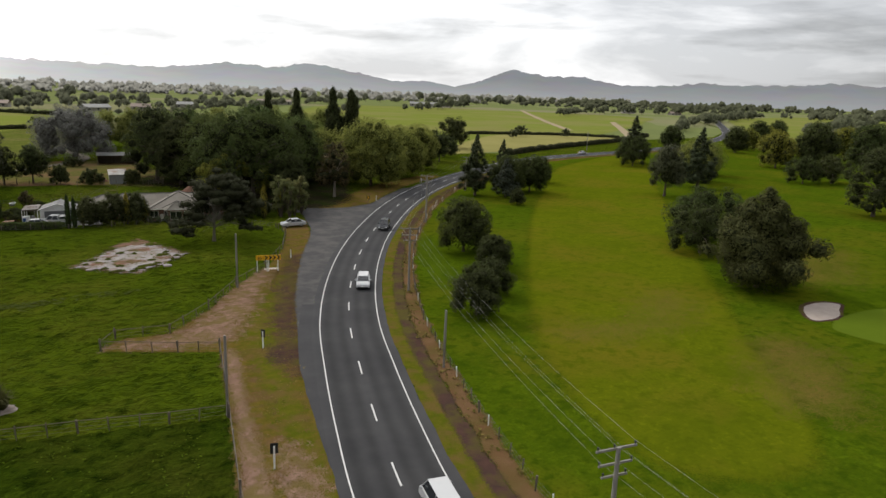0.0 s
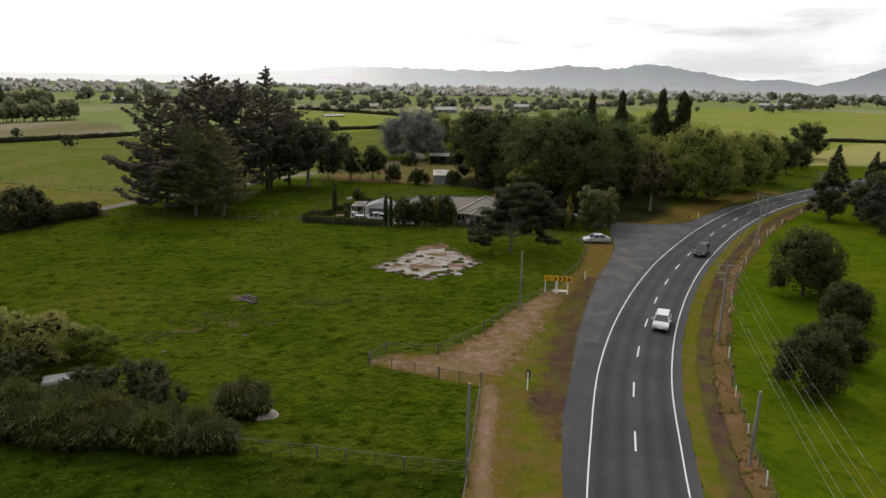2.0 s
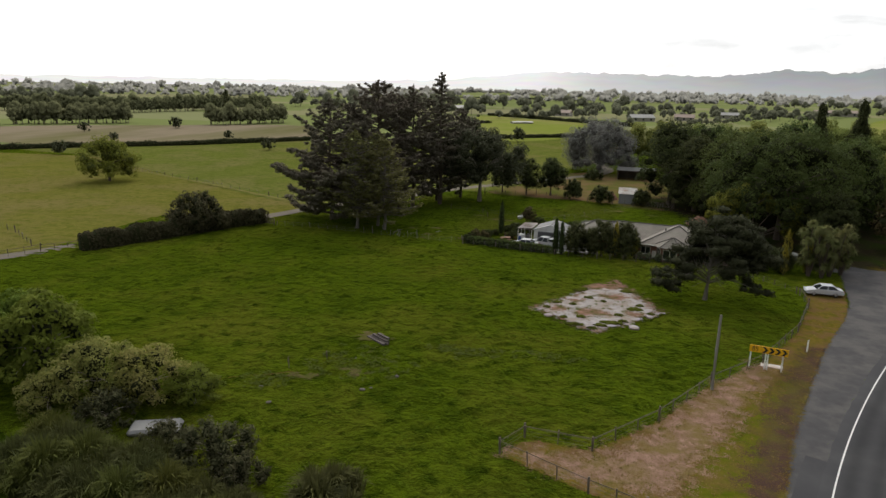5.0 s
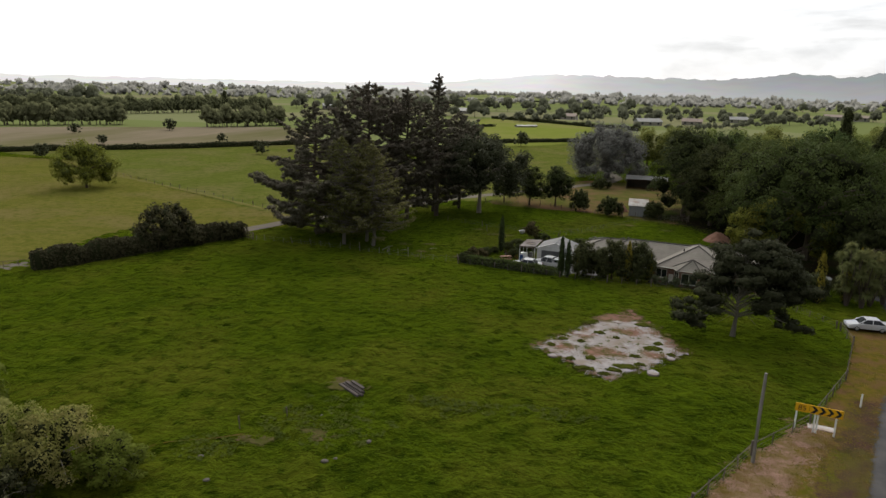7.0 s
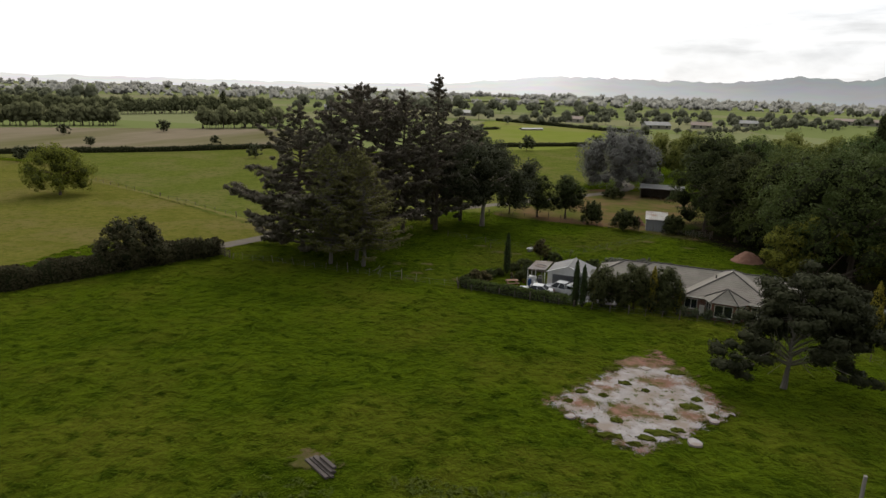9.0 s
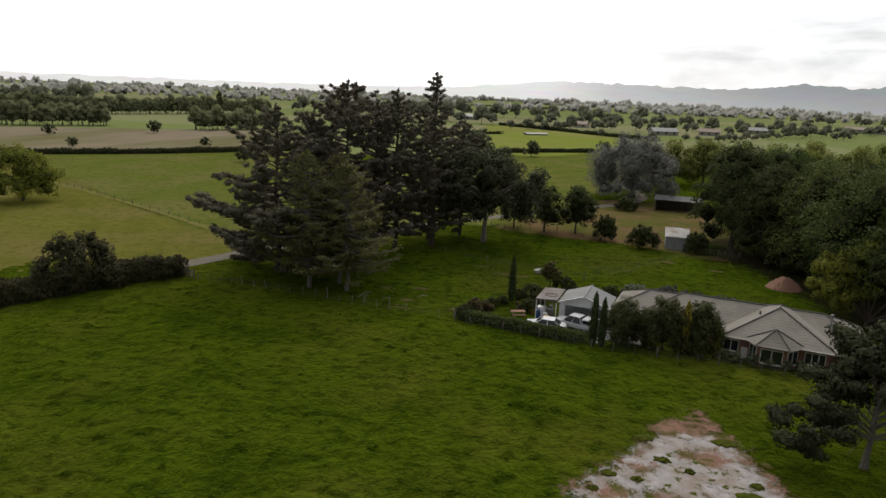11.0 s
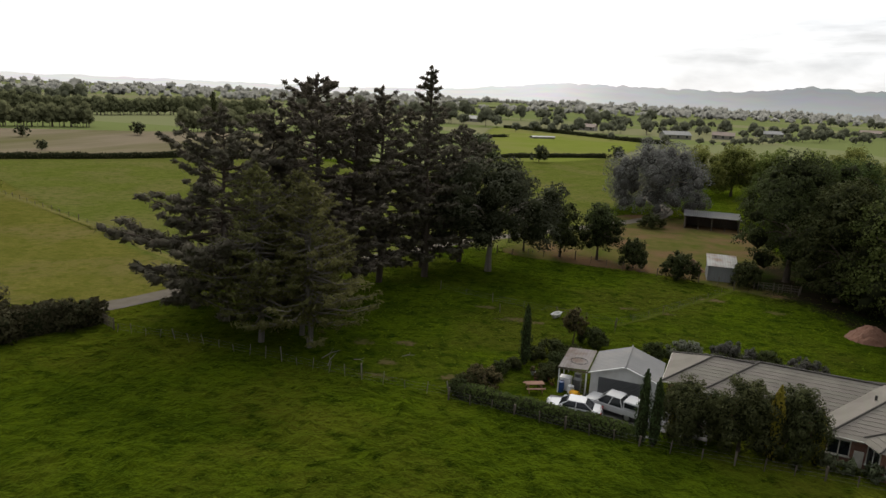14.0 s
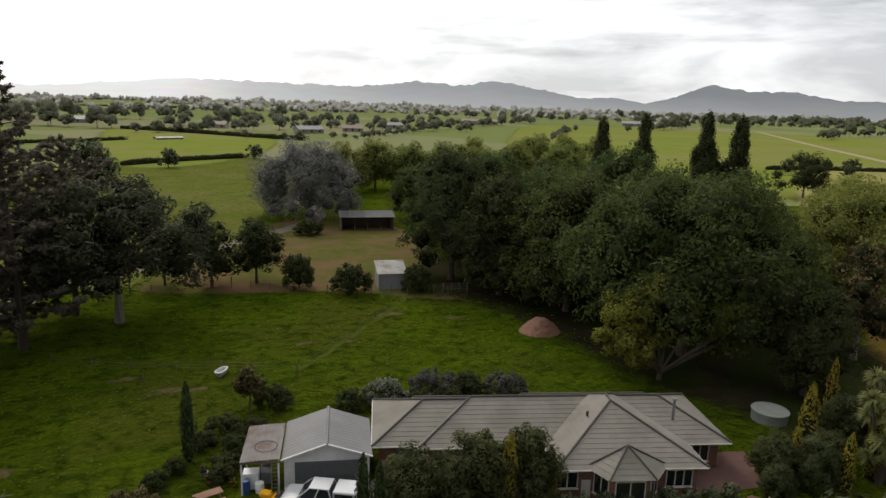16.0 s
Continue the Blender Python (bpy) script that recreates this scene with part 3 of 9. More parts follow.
def conifer(h, w, mat, label, seed=1, bare=0.12, n=60, dense=26, needle=0.42, name="pine_tree", sparse=False, taper=0.9, droop=0.1, bark=None, upturn=0.3):
    """Trunk, whorls of boughs that sag and turn up at the tip, and rounded needle tufts along each bough."""
    r = np.random.default_rng(seed)
    t = thing(name, pose(0, 0, 0), label, "tree")
    bm = bmesh.new()
    pts = [Vector((0.2 * math.sin(i * 1.3 + seed), 0.2 * math.cos(i + seed), h * i / 8 - (0.15 if i == 0 else 0))) for i in range(9)]
    tube(bm, pts, [h * 0.016 * (1.05 - i / 8.4) + 0.02 for i in range(9)], 7)
    cv, cn, ca, cs, pads = [], [], [], [], []
    iv, jf = ico(1)

    def tuft(p, rad, out, m, flat):
        d = unit(r.normal(0, 1, (m, 3)) + np.array([0, 0, 0.25]))
        cv.append(p + d * np.array([1, 1, flat]) * rad * r.uniform(0.45, 1.1, (m, 1)))
        ca.append(out * 0.7 + d * 0.7 + np.array([0, 0, 0.35]))
        cn.append(unit(d + np.array([0, 0, 0.5])))
        cs.append(unit(d * 0.9 + out * 0.45 + np.array([0, 0, 0.3]) + r.normal(0, 0.18, (m, 3))))
        if not sparse:
            pads.append((p, rad, flat))

    for i in range(n):
        f = bare + (1 - bare) * ((i + r.uniform(0, 1)) / n) ** 0.9
        az = i * 2.399 + r.uniform(-0.5, 0.5)
        reach = w / 2 * (math.sqrt(max(0.02, 1 - f ** 2.6)) if taper < 0.6 else min(1, (1 - f) * 1.5 + 0.06) ** taper) * r.uniform(0.5, 1.2)
        z0 = h * f * 0.97
        out = np.array([math.cos(az), math.sin(az), 0.0])
        rise = (0.42 if f > 0.65 else 0.1) - droop + r.uniform(-0.12, 0.14)
        a = np.array([0, 0, z0])
        b = a + out * reach * 0.6 + np.array([0, 0, (rise - upturn * 0.55) * reach * 0.6])
        tip = a + out * reach + np.array([0, 0, (rise + upturn * 0.35) * reach])
        tube(bm, [Vector(a), Vector(0.25 * a + 0.5 * b + 0.25 * tip), Vector(tip)], [0.02 + reach * 0.016, 0.015 + reach * 0.011, 0.012], 4, False)
        k = max(2, int(reach / (0.75 if sparse else 0.85)))
        for j in range(k):
            q = 0.3 + 0.72 * (j + r.uniform(0.1, 0.9)) / k
            p = (1 - q) ** 2 * a + 2 * q * (1 - q) * b + q ** 2 * tip
            side = np.array([-out[1], out[0], 0]) * r.normal(0, 0.12 * reach * (1.1 - q * 0.7))
            rad = (0.3 + 0.07 * reach) * (1.2 - 0.55 * q) * r.uniform(0.7, 1.25)
            tuft(p + side + np.array([0, 0, r.normal(0, 0.1)]), rad, out, max(6, int(dense * (0.12 if sparse else 0.2) * (0.5 + rad))), 0.4 if sparse else 0.62)
    # leading shoot
    for j in range(7):
        q = j / 6
        tuft(np.array([0.1 * math.sin(j * 2.0), 0.1 * math.cos(j * 2.0), h * (0.88 + 0.115 * q)]), 0.55 * (1.1 - 0.75 * q), np.array([0, 0, 1.0]), max(6, int(dense * 0.12)), 1.0)
    share("trunk", bm_mesh("trunk", bm, bark or BARK), t, pose(0, 0, 0))
    c = np.concatenate(cv)
    v = cards(c, np.concatenate(cn), needle * 1.25, 0.3, np.concatenate(ca), 0.45, r)
    faces, index, vs, ns, off = quads(len(c)), [0] * len(c), [v], [np.repeat(np.concatenate(cs), 4, axis=0)], len(v)
    for p, wd, flat in pads:
        wob = 1 + 0.25 * r.uniform(-1, 1, (len(iv), 1))
        vs.append(p + iv * np.array([wd, wd, wd * flat]) * 0.66 * wob)
        ns.append(unit(iv * np.array([1, 1, 1.4])))
        faces += [[i + off for i in f] for f in jf]
        index += [1] * len(jf)
        off += len(iv)
    share("crown", soup("crown", np.concatenate(vs), faces, [mat, PINE_CORE], index, np.concatenate(ns)), t, pose(0, 0, 0))
    return t


def cone_tree(h, w, mat, label, n=9000, leaf=0.17, seed=1, bulge=0.25, point=1.0, bark=None, name="conifer_tree", core=None):
    """A dense conifer: clumps that shrink towards a pointed or rounded top."""
    r = np.random.default_rng(seed)
    t = thing(name, pose(0, 0, 0), label, "tree")
    lobes, radii, solid = [], [], []
    for i in range(90):
        f = ((i + r.uniform(0, 1)) / 90) ** 0.85
        wide = min(1.0, (f + 0.08) / bulge) ** 0.5 * (1 - max(0.0, (f - bulge) / (1 - bulge)) ** point) + 0.05
        rad = w * 0.085 * (0.5 + 0.8 * wide) * r.uniform(0.7, 1.3)
        q = max(0.0, w / 2 * wide - rad * 0.6) * r.uniform(0.55, 1.25)
        az = i * 2.399 + r.uniform(-0.8, 0.8)
        lobes.append((math.cos(az) * q, math.sin(az) * q, h * 0.07 + (h * 0.95 - rad) * f))
        radii.append(rad)
        solid.append(True)
    for f in (0.2, 0.35, 0.5, 0.65, 0.8):
        wide = 1 - max(0.0, (f - bulge) / (1 - bulge)) ** point
        lobes.append((0, 0, h * f))
        radii.append(max(0.3, w * 0.3 * wide))
        solid.append(True)
    share("trunk", trunk_mesh("trunk", h * 0.02, h * 0.8, lobes, bark or BARK, 0.1, 0), t, pose(0, 0, 0))
    share("crown", crown_mesh("crown", lobes, radii, n, leaf, mat, (1, 1, 0.9), fill=0.62, aspect=0.42, down=-0.7, solid=solid, core=core), t, pose(0, 0, 0))
    return t


def column_tree(h, w, mat, label, n=900, leaf=0.16, seed=1, name="cypress_tree", point=0.75, base=0.25, category="tree", core=True):
    r = np.random.default_rng(seed)
    t = thing(name, pose(0, 0, 0), label, category)
    f = r.uniform(0, 1, n) ** 0.85
    prof = np.minimum(1, (f + 0.05) / 0.22) ** 0.5 * (1 - f ** 2.2 * point) * np.where(f > 0.9, (1.02 - f) / 0.12, 1)
    az = r.uniform(0, math.tau, n)
    rad = w / 2 * prof * r.uniform(0.8, 1.12, n) * (1 + 0.22 * np.sin(az * 3 + f * 17 + seed))
    c = np.stack([np.cos(az) * rad, np.sin(az) * rad, base + f * (h - base)], 1)
    nrm = np.stack([np.cos(az), np.sin(az), 0.3 + 0 * az], 1)
    v = cards(c, nrm, leaf, 0.42, np.tile(np.array([0, 0, 1.0]), (n, 1)) + nrm * 0.35, 0.45, r)
    faces, index, vs = quads(n), [0] * n, [v]
    ring, off = 8, len(v)
    zs = np.linspace(0, 1, 9)
    body = []
    for q in zs:
        p = min(1, (q + 0.05) / 0.22) ** 0.5 * (1 - q ** 2.2 * point) * (1 if q < 0.9 else max(0.02, (1.02 - q) / 0.12)) * 0.82
        for s in range(ring):
            body.append((math.cos(s * math.tau / ring) * w / 2 * p, math.sin(s * math.tau / ring) * w / 2 * p, base + q * (h - base) * 0.98))
    vs.append(np.array(body))
    for i in range(len(zs) - 1):
        for s in range(ring):
            faces.append([off + i * ring + s, off + i * ring + (s + 1) % ring, off + (i + 1) * ring + (s + 1) % ring, off + (i + 1) * ring + s])
            index.append(1)
    bm = bmesh.new()
    tube(bm, [Vector((0, 0, -0.1)), Vector((0, 0, base + 0.3)), Vector((0, 0, h * 0.8))], [w * 0.1 + 0.03, w * 0.08 + 0.02, 0.02], 6)
    share("trunk", bm_mesh("trunk", bm, BARK), t, pose(0, 0, 0))
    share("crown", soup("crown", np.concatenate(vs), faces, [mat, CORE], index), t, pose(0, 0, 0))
    return t


def poplar_tree(h, w, mat, label, n=7000, leaf=0.22, seed=1):
    """A narrow crown of upswept plumes."""
    r = np.random.default_rng(seed)
    t = thing("poplar_tree", pose(0, 0, 0), label, "tree")
    lobes, radii = [], []
    for i in range(46):
        f = (i + r.uniform(0, 1)) / 46
        wide = min(1.0, (f + 0.08) / 0.2) ** 0.5 * (1 - 0.7 * max(0.0, (f - 0.5) / 0.5) ** 2.2)
        rad = w * 0.17 * (0.55 + 0.6 * wide) * r.uniform(0.7, 1.2)
        q = max(0.0, w / 2 * wide - rad * 0.7) * r.uniform(0.3, 1.15)
        az = i * 2.399 + r.uniform(-0.7, 0.7)
        lobes.append((math.cos(az) * q, math.sin(az) * q, h * (0.06 + 0.9 * f)))
        radii.append(rad)
    share("trunk", trunk_mesh("trunk", h * 0.014, h * 0.7, lobes, BARK, 0.15, 3), t, pose(0, 0, 0))
    share("crown", crown_mesh("crown", lobes, radii, n, leaf, mat, (1, 1, 2.1), down=-0.9), t, pose(0, 0, 0))
    return t


def hedge_run(name, pts, h, w, mat, label, leaf=0.16, per=55, rag=0.12, category="hedge", step=0.8):
    """A hedge along a line: uneven inner mass and leaves over its faces."""
    line = catmull(pts, step)
    vs, faces, index, cc, nn = [], [], [], [], []
    prof = [(-0.5, 0.0), (-0.52, 0.55), (-0.36, 0.95), (0, 1.02), (0.36, 0.95), (0.52, 0.55), (0.5, 0.0)]
    rows = []
    for i, p in enumerate(line):
        d = (line[min(i + 1, len(line) - 1)] - line[max(i - 1, 0)]).normalized()
        s = Vector((d.y, -d.x))
        hh = h * (1 + rag * noise.noise(Vector((p.x * 0.5, p.y * 0.5, 0))) * 1.6)
        ww = w * (1 + rag * noise.noise(Vector((p.x * 0.5, p.y * 0.5, 5))))
        if i in (0, len(line) - 1):
            hh, ww = hh * 0.85, ww * 0.7
        rows.append([np.array([p.x + s.x * u * ww, p.y + s.y * u * ww, q * hh]) for u, q in prof])
        for j in range(int(per * step)):
            k = rng.integers(0, len(prof) - 1)
            q = rng.uniform()
            u0, u1 = prof[k], prof[k + 1]
            u, z = u0[0] + (u1[0] - u0[0]) * q, u0[1] + (u1[1] - u0[1]) * q
            g = rng.uniform(0, step)
            cc.append((p.x + s.x * u * ww + d.x * g, p.y + s.y * u * ww + d.y * g, z * hh))
            nn.append((s.x * u * 1.6, s.y * u * 1.6, z * 0.9))
    cc, nn = np.array(cc), np.array(nn)
    v = cards(cc + rng.normal(0, 0.05, cc.shape), nn, leaf, 0.6, None, 0.7)
    faces, index = quads(len(cc)), [0] * len(cc)
    off, m = len(v), len(prof)
    body = np.array(rows)
    ctr = body.mean(axis=1, keepdims=True)
    body = ctr + (body - ctr) * 0.93
    for i in range(len(rows) - 1):
        for j in range(m - 1):
            faces.append([off + i * m + j, off + (i + 1) * m + j, off + (i + 1) * m + j + 1, off + i * m + j + 1])
            index.append(1)
    for i in (0, len(rows) - 1):
        faces.append([off + i * m + j for j in range(m)])
        index.append(1)
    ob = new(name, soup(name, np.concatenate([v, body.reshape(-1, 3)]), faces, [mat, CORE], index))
    return tagged(ob, label, category)


def blades(name, centres, heights, mat, per=30, width=0.05, spread=0.5, bend=0.5, seed=3):
    """Clumps of long arching blades."""
    r = np.random.default_rng(seed)
    vs, faces = [], []
    for c, h in zip(centres, heights):
        for i in range(per):
            az, lean = r.uniform(0, math.tau), r.uniform(0.1, 1.0)
            hh = h * r.uniform(0.65, 1.1)
            d = np.array([math.cos(az), math.sin(az), 0.0])
            s = np.array([-d[1], d[0], 0.0]) * width * r.uniform(0.7, 1.3)
            p0 = np.array(c) + d * r.uniform(0, spread) * h * 0.4
            p1 = p0 + d * lean * h * 0.25 * bend * 2 + np.array([0, 0, hh * 0.62])
            p2 = p0 + d * lean * h * 0.62 * bend * 2 + np.array([0, 0, hh * (1.0 - 0.45 * lean * bend * 2)])
            o = len(vs)
            vs += [p0 - s, p0 + s, p1 + s, p1 - s, p2]
            faces += [[o, o + 1, o + 2, o + 3], [o + 3, o + 2, o + 4]]
    return soup(name, vs, faces, [mat])

# ---- ground, road, verges ----
CENTRE = [(10, -160), (10, -60), (10.2, -20), (11.2, -5), (12.6, 8), (14.7, 18.2), (17.3, 27.2), (20.7, 37.6), (25.3, 50.3), (31.8, 64.2), (40.5, 79.6), (51, 95.4), (67, 116.2), (83.6, 134.2), (101, 149.4), (125, 167), (150, 183.5), (178, 197), (212, 206), (250, 214), (320, 236), (400, 274), (493, 332), (700, 490), (1000, 716)]
road_line = [Vector(p) for p in CENTRE]
LINE = catmull(road_line, 1.0)
NEAR = [p for p in LINE if p.y < 240 and p.x < 340]


def road_gap(x, y):
    """Distance from the road's middle, coarse."""
    return min(math.hypot(x - p.x, y - p.y) for p in COARSE)


COARSE = LINE[::6]


def grid_lines(lo, hi, a, b, fine):
    """Fine steps from a to b, growing steps out to lo and hi."""
    mid = list(np.arange(a, b + fine / 2, fine))
    out, s, v = [], fine * 1.6, b
    while v < hi:
        v = min(hi, v + s)
        out.append(v)
        s *= 1.45
    back, s, v = [], fine * 1.6, a
    while v > lo:
        v = max(lo, v - s)
        back.append(v)
        s *= 1.45
    return np.array(back[::-1] + mid + out)


def make_ground():
    xs, ys = grid_lines(-4700, 4700, -74, 34, 0.4), grid_lines(-1500, 4700, 22, 124, 0.4)
    X, Y = np.meshgrid(xs, ys)
    Z = np.zeros_like(X)
    near = np.array([[p.x, p.y] for p in COARSE if p.y < 180])
    for i in range(X.shape[0]):
        if not 20 < ys[i] < 126:
            continue
        gap = np.min(np.hypot(X[i][:, None] - near[:, 0], ys[i] - near[:, 1]), axis=1)
        edge = np.interp(ys[i], [4, 23.3, 34.3, 46.8, 48.2, 53.2, 55.0, 61.5, 69.8, 76.4, 87, 104], [1.5, 5.3, 7.7, 10.2, 10.3, 0.3, 1.5, 12.6, 18.0, 24.1, 30.3, 36]) - 0.3
        for j in np.nonzero((X[i] > -76) & (X[i] < 34) & (gap > 13) & (X[i] < edge))[0]:
            x, y = X[i, j], ys[i]
            if y < 121 - 0.12 * (x + 20):
                q = 0.03 + noise.fractal(Vector((x * 0.5, y * 0.5, 0)), 0.6, 2.1, 4) * 0.10 + noise.noise(Vector((x * 0.11, y * 0.11, 4))) * 0.07
                lump = noise.noise(Vector((x * 0.85, y * 0.85, 9))) + 0.5 * noise.noise(Vector((x * 0.16, y * 0.16, 2)))
                q += 0.55 * max(0.0, lump - 0.12) ** 1.2
                flat = min(1.0, max(0.15, (math.hypot((x - 8) * 1.15, y - 92) - 9.0) / 3))
                Z[i, j] = max(0.0, q) * min(1, (gap[j] - 13) / 4, (edge - x) / 0.8) * flat
    n, m = X.shape
    v = np.stack([X, Y, Z], -1).reshape(-1, 3)
    i = np.arange(n * m).reshape(n, m)
    faces = np.stack([i[:-1, :-1], i[:-1, 1:], i[1:, 1:], i[1:, :-1]], -1).reshape(-1, 4).tolist()
    mid = v[np.array(faces)].mean(axis=1)
    line = np.interp(mid[:, 0], [-90, -52, -34, -30, -12, -8.5, 3.4, 7.6], [30, 50, 47, 43, 39.5, 38.4, 35.4, 34.5])
    lush = (mid[:, 1] < line) & (mid[:, 0] > -90) & (mid[:, 0] < 7.6) & (mid[:, 1] > -40)
    ob = new("ground", soup("ground", v, faces, [GRASS, LUSH], lush.astype(np.int32)))
    ob.data.polygons.foreach_set("use_smooth", [True] * len(ob.data.polygons))
    tagged(ob, "green tussocky pasture reaching to the horizon", "ground", kind="structure")


make_ground()

road = strip("road", side_of(LINE, -4.2), side_of(LINE, 4.2), 0.034, ASPHALT, 0.12, label="two-lane grey asphalt highway in a long bend", category="road")
road.data.attributes.new("across", "FLOAT", "POINT").data.foreach_set("value", [-4.2, 4.2] * (len(road.data.vertices) // 2))
for s in (-1, 1):
    strip("edge_line", side_of(LINE, s * 3.3 - 0.055), side_of(LINE, s * 3.3 + 0.055), 0.044, PAINT, label="white painted edge line of the highway", category="road marking")


def dashes():
    dash_line = catmull(road_line, 0.1)
    start = min(range(len(dash_line)), key=lambda i: (dash_line[i] - Vector((18.4, 31.3))).length)
    for i in range(start % 92, len(dash_line) - 40, 92):
        seg = dash_line[i - 30 if i >= 30 else 0:i + 1:5]
        if len(seg) < 3 or seg[0].x > 300 or seg[0].y < -30:
            continue
        ob = strip("centre_dash", side_of(seg, -0.07), side_of(seg, 0.07), 0.044, PAINT, label="white dash of the centre line", category="road marking")
        ob["group"] = "centre line dashes"


dashes()
GRAVEL = [(14.0, 31.8), (17.3, 42), (18.6, 48.3), (22.8, 61), (27.5, 72.5), (31.8, 82.4), (37.2, 93), (40.2, 100.2), (42.5, 109), (44.4, 116), (41.0, 119.5), (43.5, 123.5), (49.5, 119.5), (56, 118.4), (63, 121.4), (72, 131), (82, 140.5)]
inner = [(p.x, p.y) for p in side_of(LINE, -4.0) if 31 < p.y < 142 and p.x < 90][::3]
meadow("pull_off", GRAVEL + inner[::-1], 0.026, CHIP, "grey chip-sealed pull-off beside the highway", "pavement", 1.0, 0.6, False)
def widening():
    """Dark seal that widens the left lane before the pull-off."""
    left = [p for p in LINE if 22 < p.y < 56.5 and p.x < 40]
    a, b = [], []
    for i, p in enumerate(left):
        d = (LINE[LINE.index(p) + 1] - p).normalized()
        out = Vector((-d.y, d.x))
        a.append(p + out * (4.25 + 1.35 * min(1.0, i / 18)))
        b.append(p + out * 4.05)
    strip("seal_patch", a, b, 0.030, ASPHALT, 0.1, label="dark strip of newer seal beside the lane", category="pavement")


widening()
VERGE = [(1.5, 4), (5.3, 23.3), (7.7, 34.3), (10.5, 48.2), (0.6, 53.4), (2.1, 56.2), (7.2, 55.6), (12.6, 61.5), (18.0, 69.8), (24.1, 76.4), (30.3, 87), (34.4, 97), (36, 104), (41, 104), (37.5, 92), (32.5, 82.4), (24, 61), (19.5, 48.3), (18.2, 42), (15.5, 32), (12, 20.5), (9.0, 4)]
meadow("verge", VERGE, 0.010, DRYGRASS, "dry yellow and green roadside verge grass", "verge", 1.0, 0.5, False)
meadow("verge_turf", [(8.6, 16), (10.2, 24), (10.9, 33), (12.6, 45), (14.0, 53), (19, 63), (24.5, 72), (27, 74.5), (22.5, 64), (17.8, 52), (15.2, 44), (13.4, 33), (11.6, 22), (10.5, 14)], 0.0125, TURF, "short mossy green strip of the verge", "verge", 2.6, 0.5, rag=2.2, scale=0.7, span=0.9)
meadow("clay_bank", [(1.4, 54.2), (6.5, 51.8), (12, 51.2), (15.2, 56), (18.2, 62), (21.2, 68.5), (24.2, 75), (22.5, 75.4), (17.8, 68.8), (12.8, 60.8), (7.5, 55)], 0.016, CLAY, "bare pinkish clay bank along the fence", "bare earth", 3.0, 0.4, rag=3.0, scale=0.8, span=1.0, most=0.92)
meadow("clay_strip", [(5.2, 21), (7.9, 33), (10.6, 47.6), (11.8, 47.0), (9.9, 38), (8.9, 32), (7.0, 21)], 0.014, CLAY, "worn clay strip beside the boundary fence", "bare earth", 1.3, 0.3, rag=2.4, scale=1.1, span=0.9)
meadow("bare_spot", [(8.0, 22), (9.0, 27), (10.6, 28.4), (11.0, 24), (10.0, 20)], 0.0145, CLAY, "bare clay patch round a marker post", "bare earth", 2.2, 0.3, rag=2.6, scale=0.9, span=0.9, most=0.8)
meadow("bare_spot", [(14.2, 43), (15.0, 47.2), (16.8, 47.4), (16.4, 43.2)], 0.0205, SOIL, "dark bare patch round a marker post", "bare earth", 1.8, 0.3, rag=2.4, scale=0.9, span=0.9, most=0.9)
meadow("soil_edge", [(17.2, 40), (19.0, 49), (23.0, 61), (30.5, 80), (29.0, 80.4), (21.0, 63), (16.8, 50), (15.2, 41)], 0.018, SOIL, "dark brown soil along the seal edge", "bare earth", 2.6, 0.4, rag=2.4, scale=0.8, span=1.0, most=0.9)
meadow("roadside_grass", [(46, 120), (57, 119), (64, 122.5), (72, 131.5), (86, 145), (104, 158), (100, 162), (80, 150), (62, 134), (50, 127)], 0.008, DRYGRASS, "yellowing grass between highway and trees", "verge", 2.5, 0.8)
strip("road_shoulder", side_of(NEAR, 4.1), side_of(NEAR, 6.1), 0.008, TURF, 0.5, label="green grass shoulder of the highway", category="verge")
strip("soil_track", side_of(NEAR, 5.4), side_of(NEAR, 7.4), 0.0145, SOIL, 0.3, label="brown bare soil track beside the fence", category="bare earth", fade=0.32)
strip("fence_bank", side_of(NEAR, 6.6), side_of(NEAR, 9.2), 0.011, FERN, 0.7, label="rusty dead grass along the wire fence", category="verge", fade=0.3)
fence_side = [(p.x, p.y) for p in side_of(LINE, 8.4) if -60 < p.y < 200 and p.x < 200][::4]
patch("golf_rough", fence_side + [(330, 210), (420, 200), (420, -80), (18.5, -80)], 0.005, ROUGH, "mown golf course rough", "lawn", 0.0, 4.0)
meadow("fairway", [(67.9, 70.8), (51.3, 50.5), (43, 39), (37.8, 30), (34, 22), (32.5, 15), (34.5, 10), (40, 7), (46.8, 9), (52.8, 14.9), (62.4, 25.8), (79.3, 42.6), (110.9, 74), (156, 118), (205, 165), (232, 196), (214, 196), (186, 182), (156.4, 163), (118, 125), (90.7, 97)], 0.011, FAIRWAY, "pale mown golf fairway", "lawn", 2.0, 0.9, rag=0.6, scale=0.6, span=1.0)
meadow("parched_turf", [(51, 14.5), (57, 20), (64, 24), (66, 20), (60, 14), (54, 11)], 0.0135, PARCHED, "parched brown end of the fairway", "lawn", 6.0, 0.8, rag=2.0, scale=0.35, span=1.5, most=0.75)
meadow("parched_turf", [(46, 38), (56, 36), (66, 42), (68, 39), (58, 33), (47, 34)], 0.0135, PARCHED, "parched brown band across the fairway", "lawn", 6.0, 0.8, rag=2.4, scale=0.3, span=1.6, most=0.6)
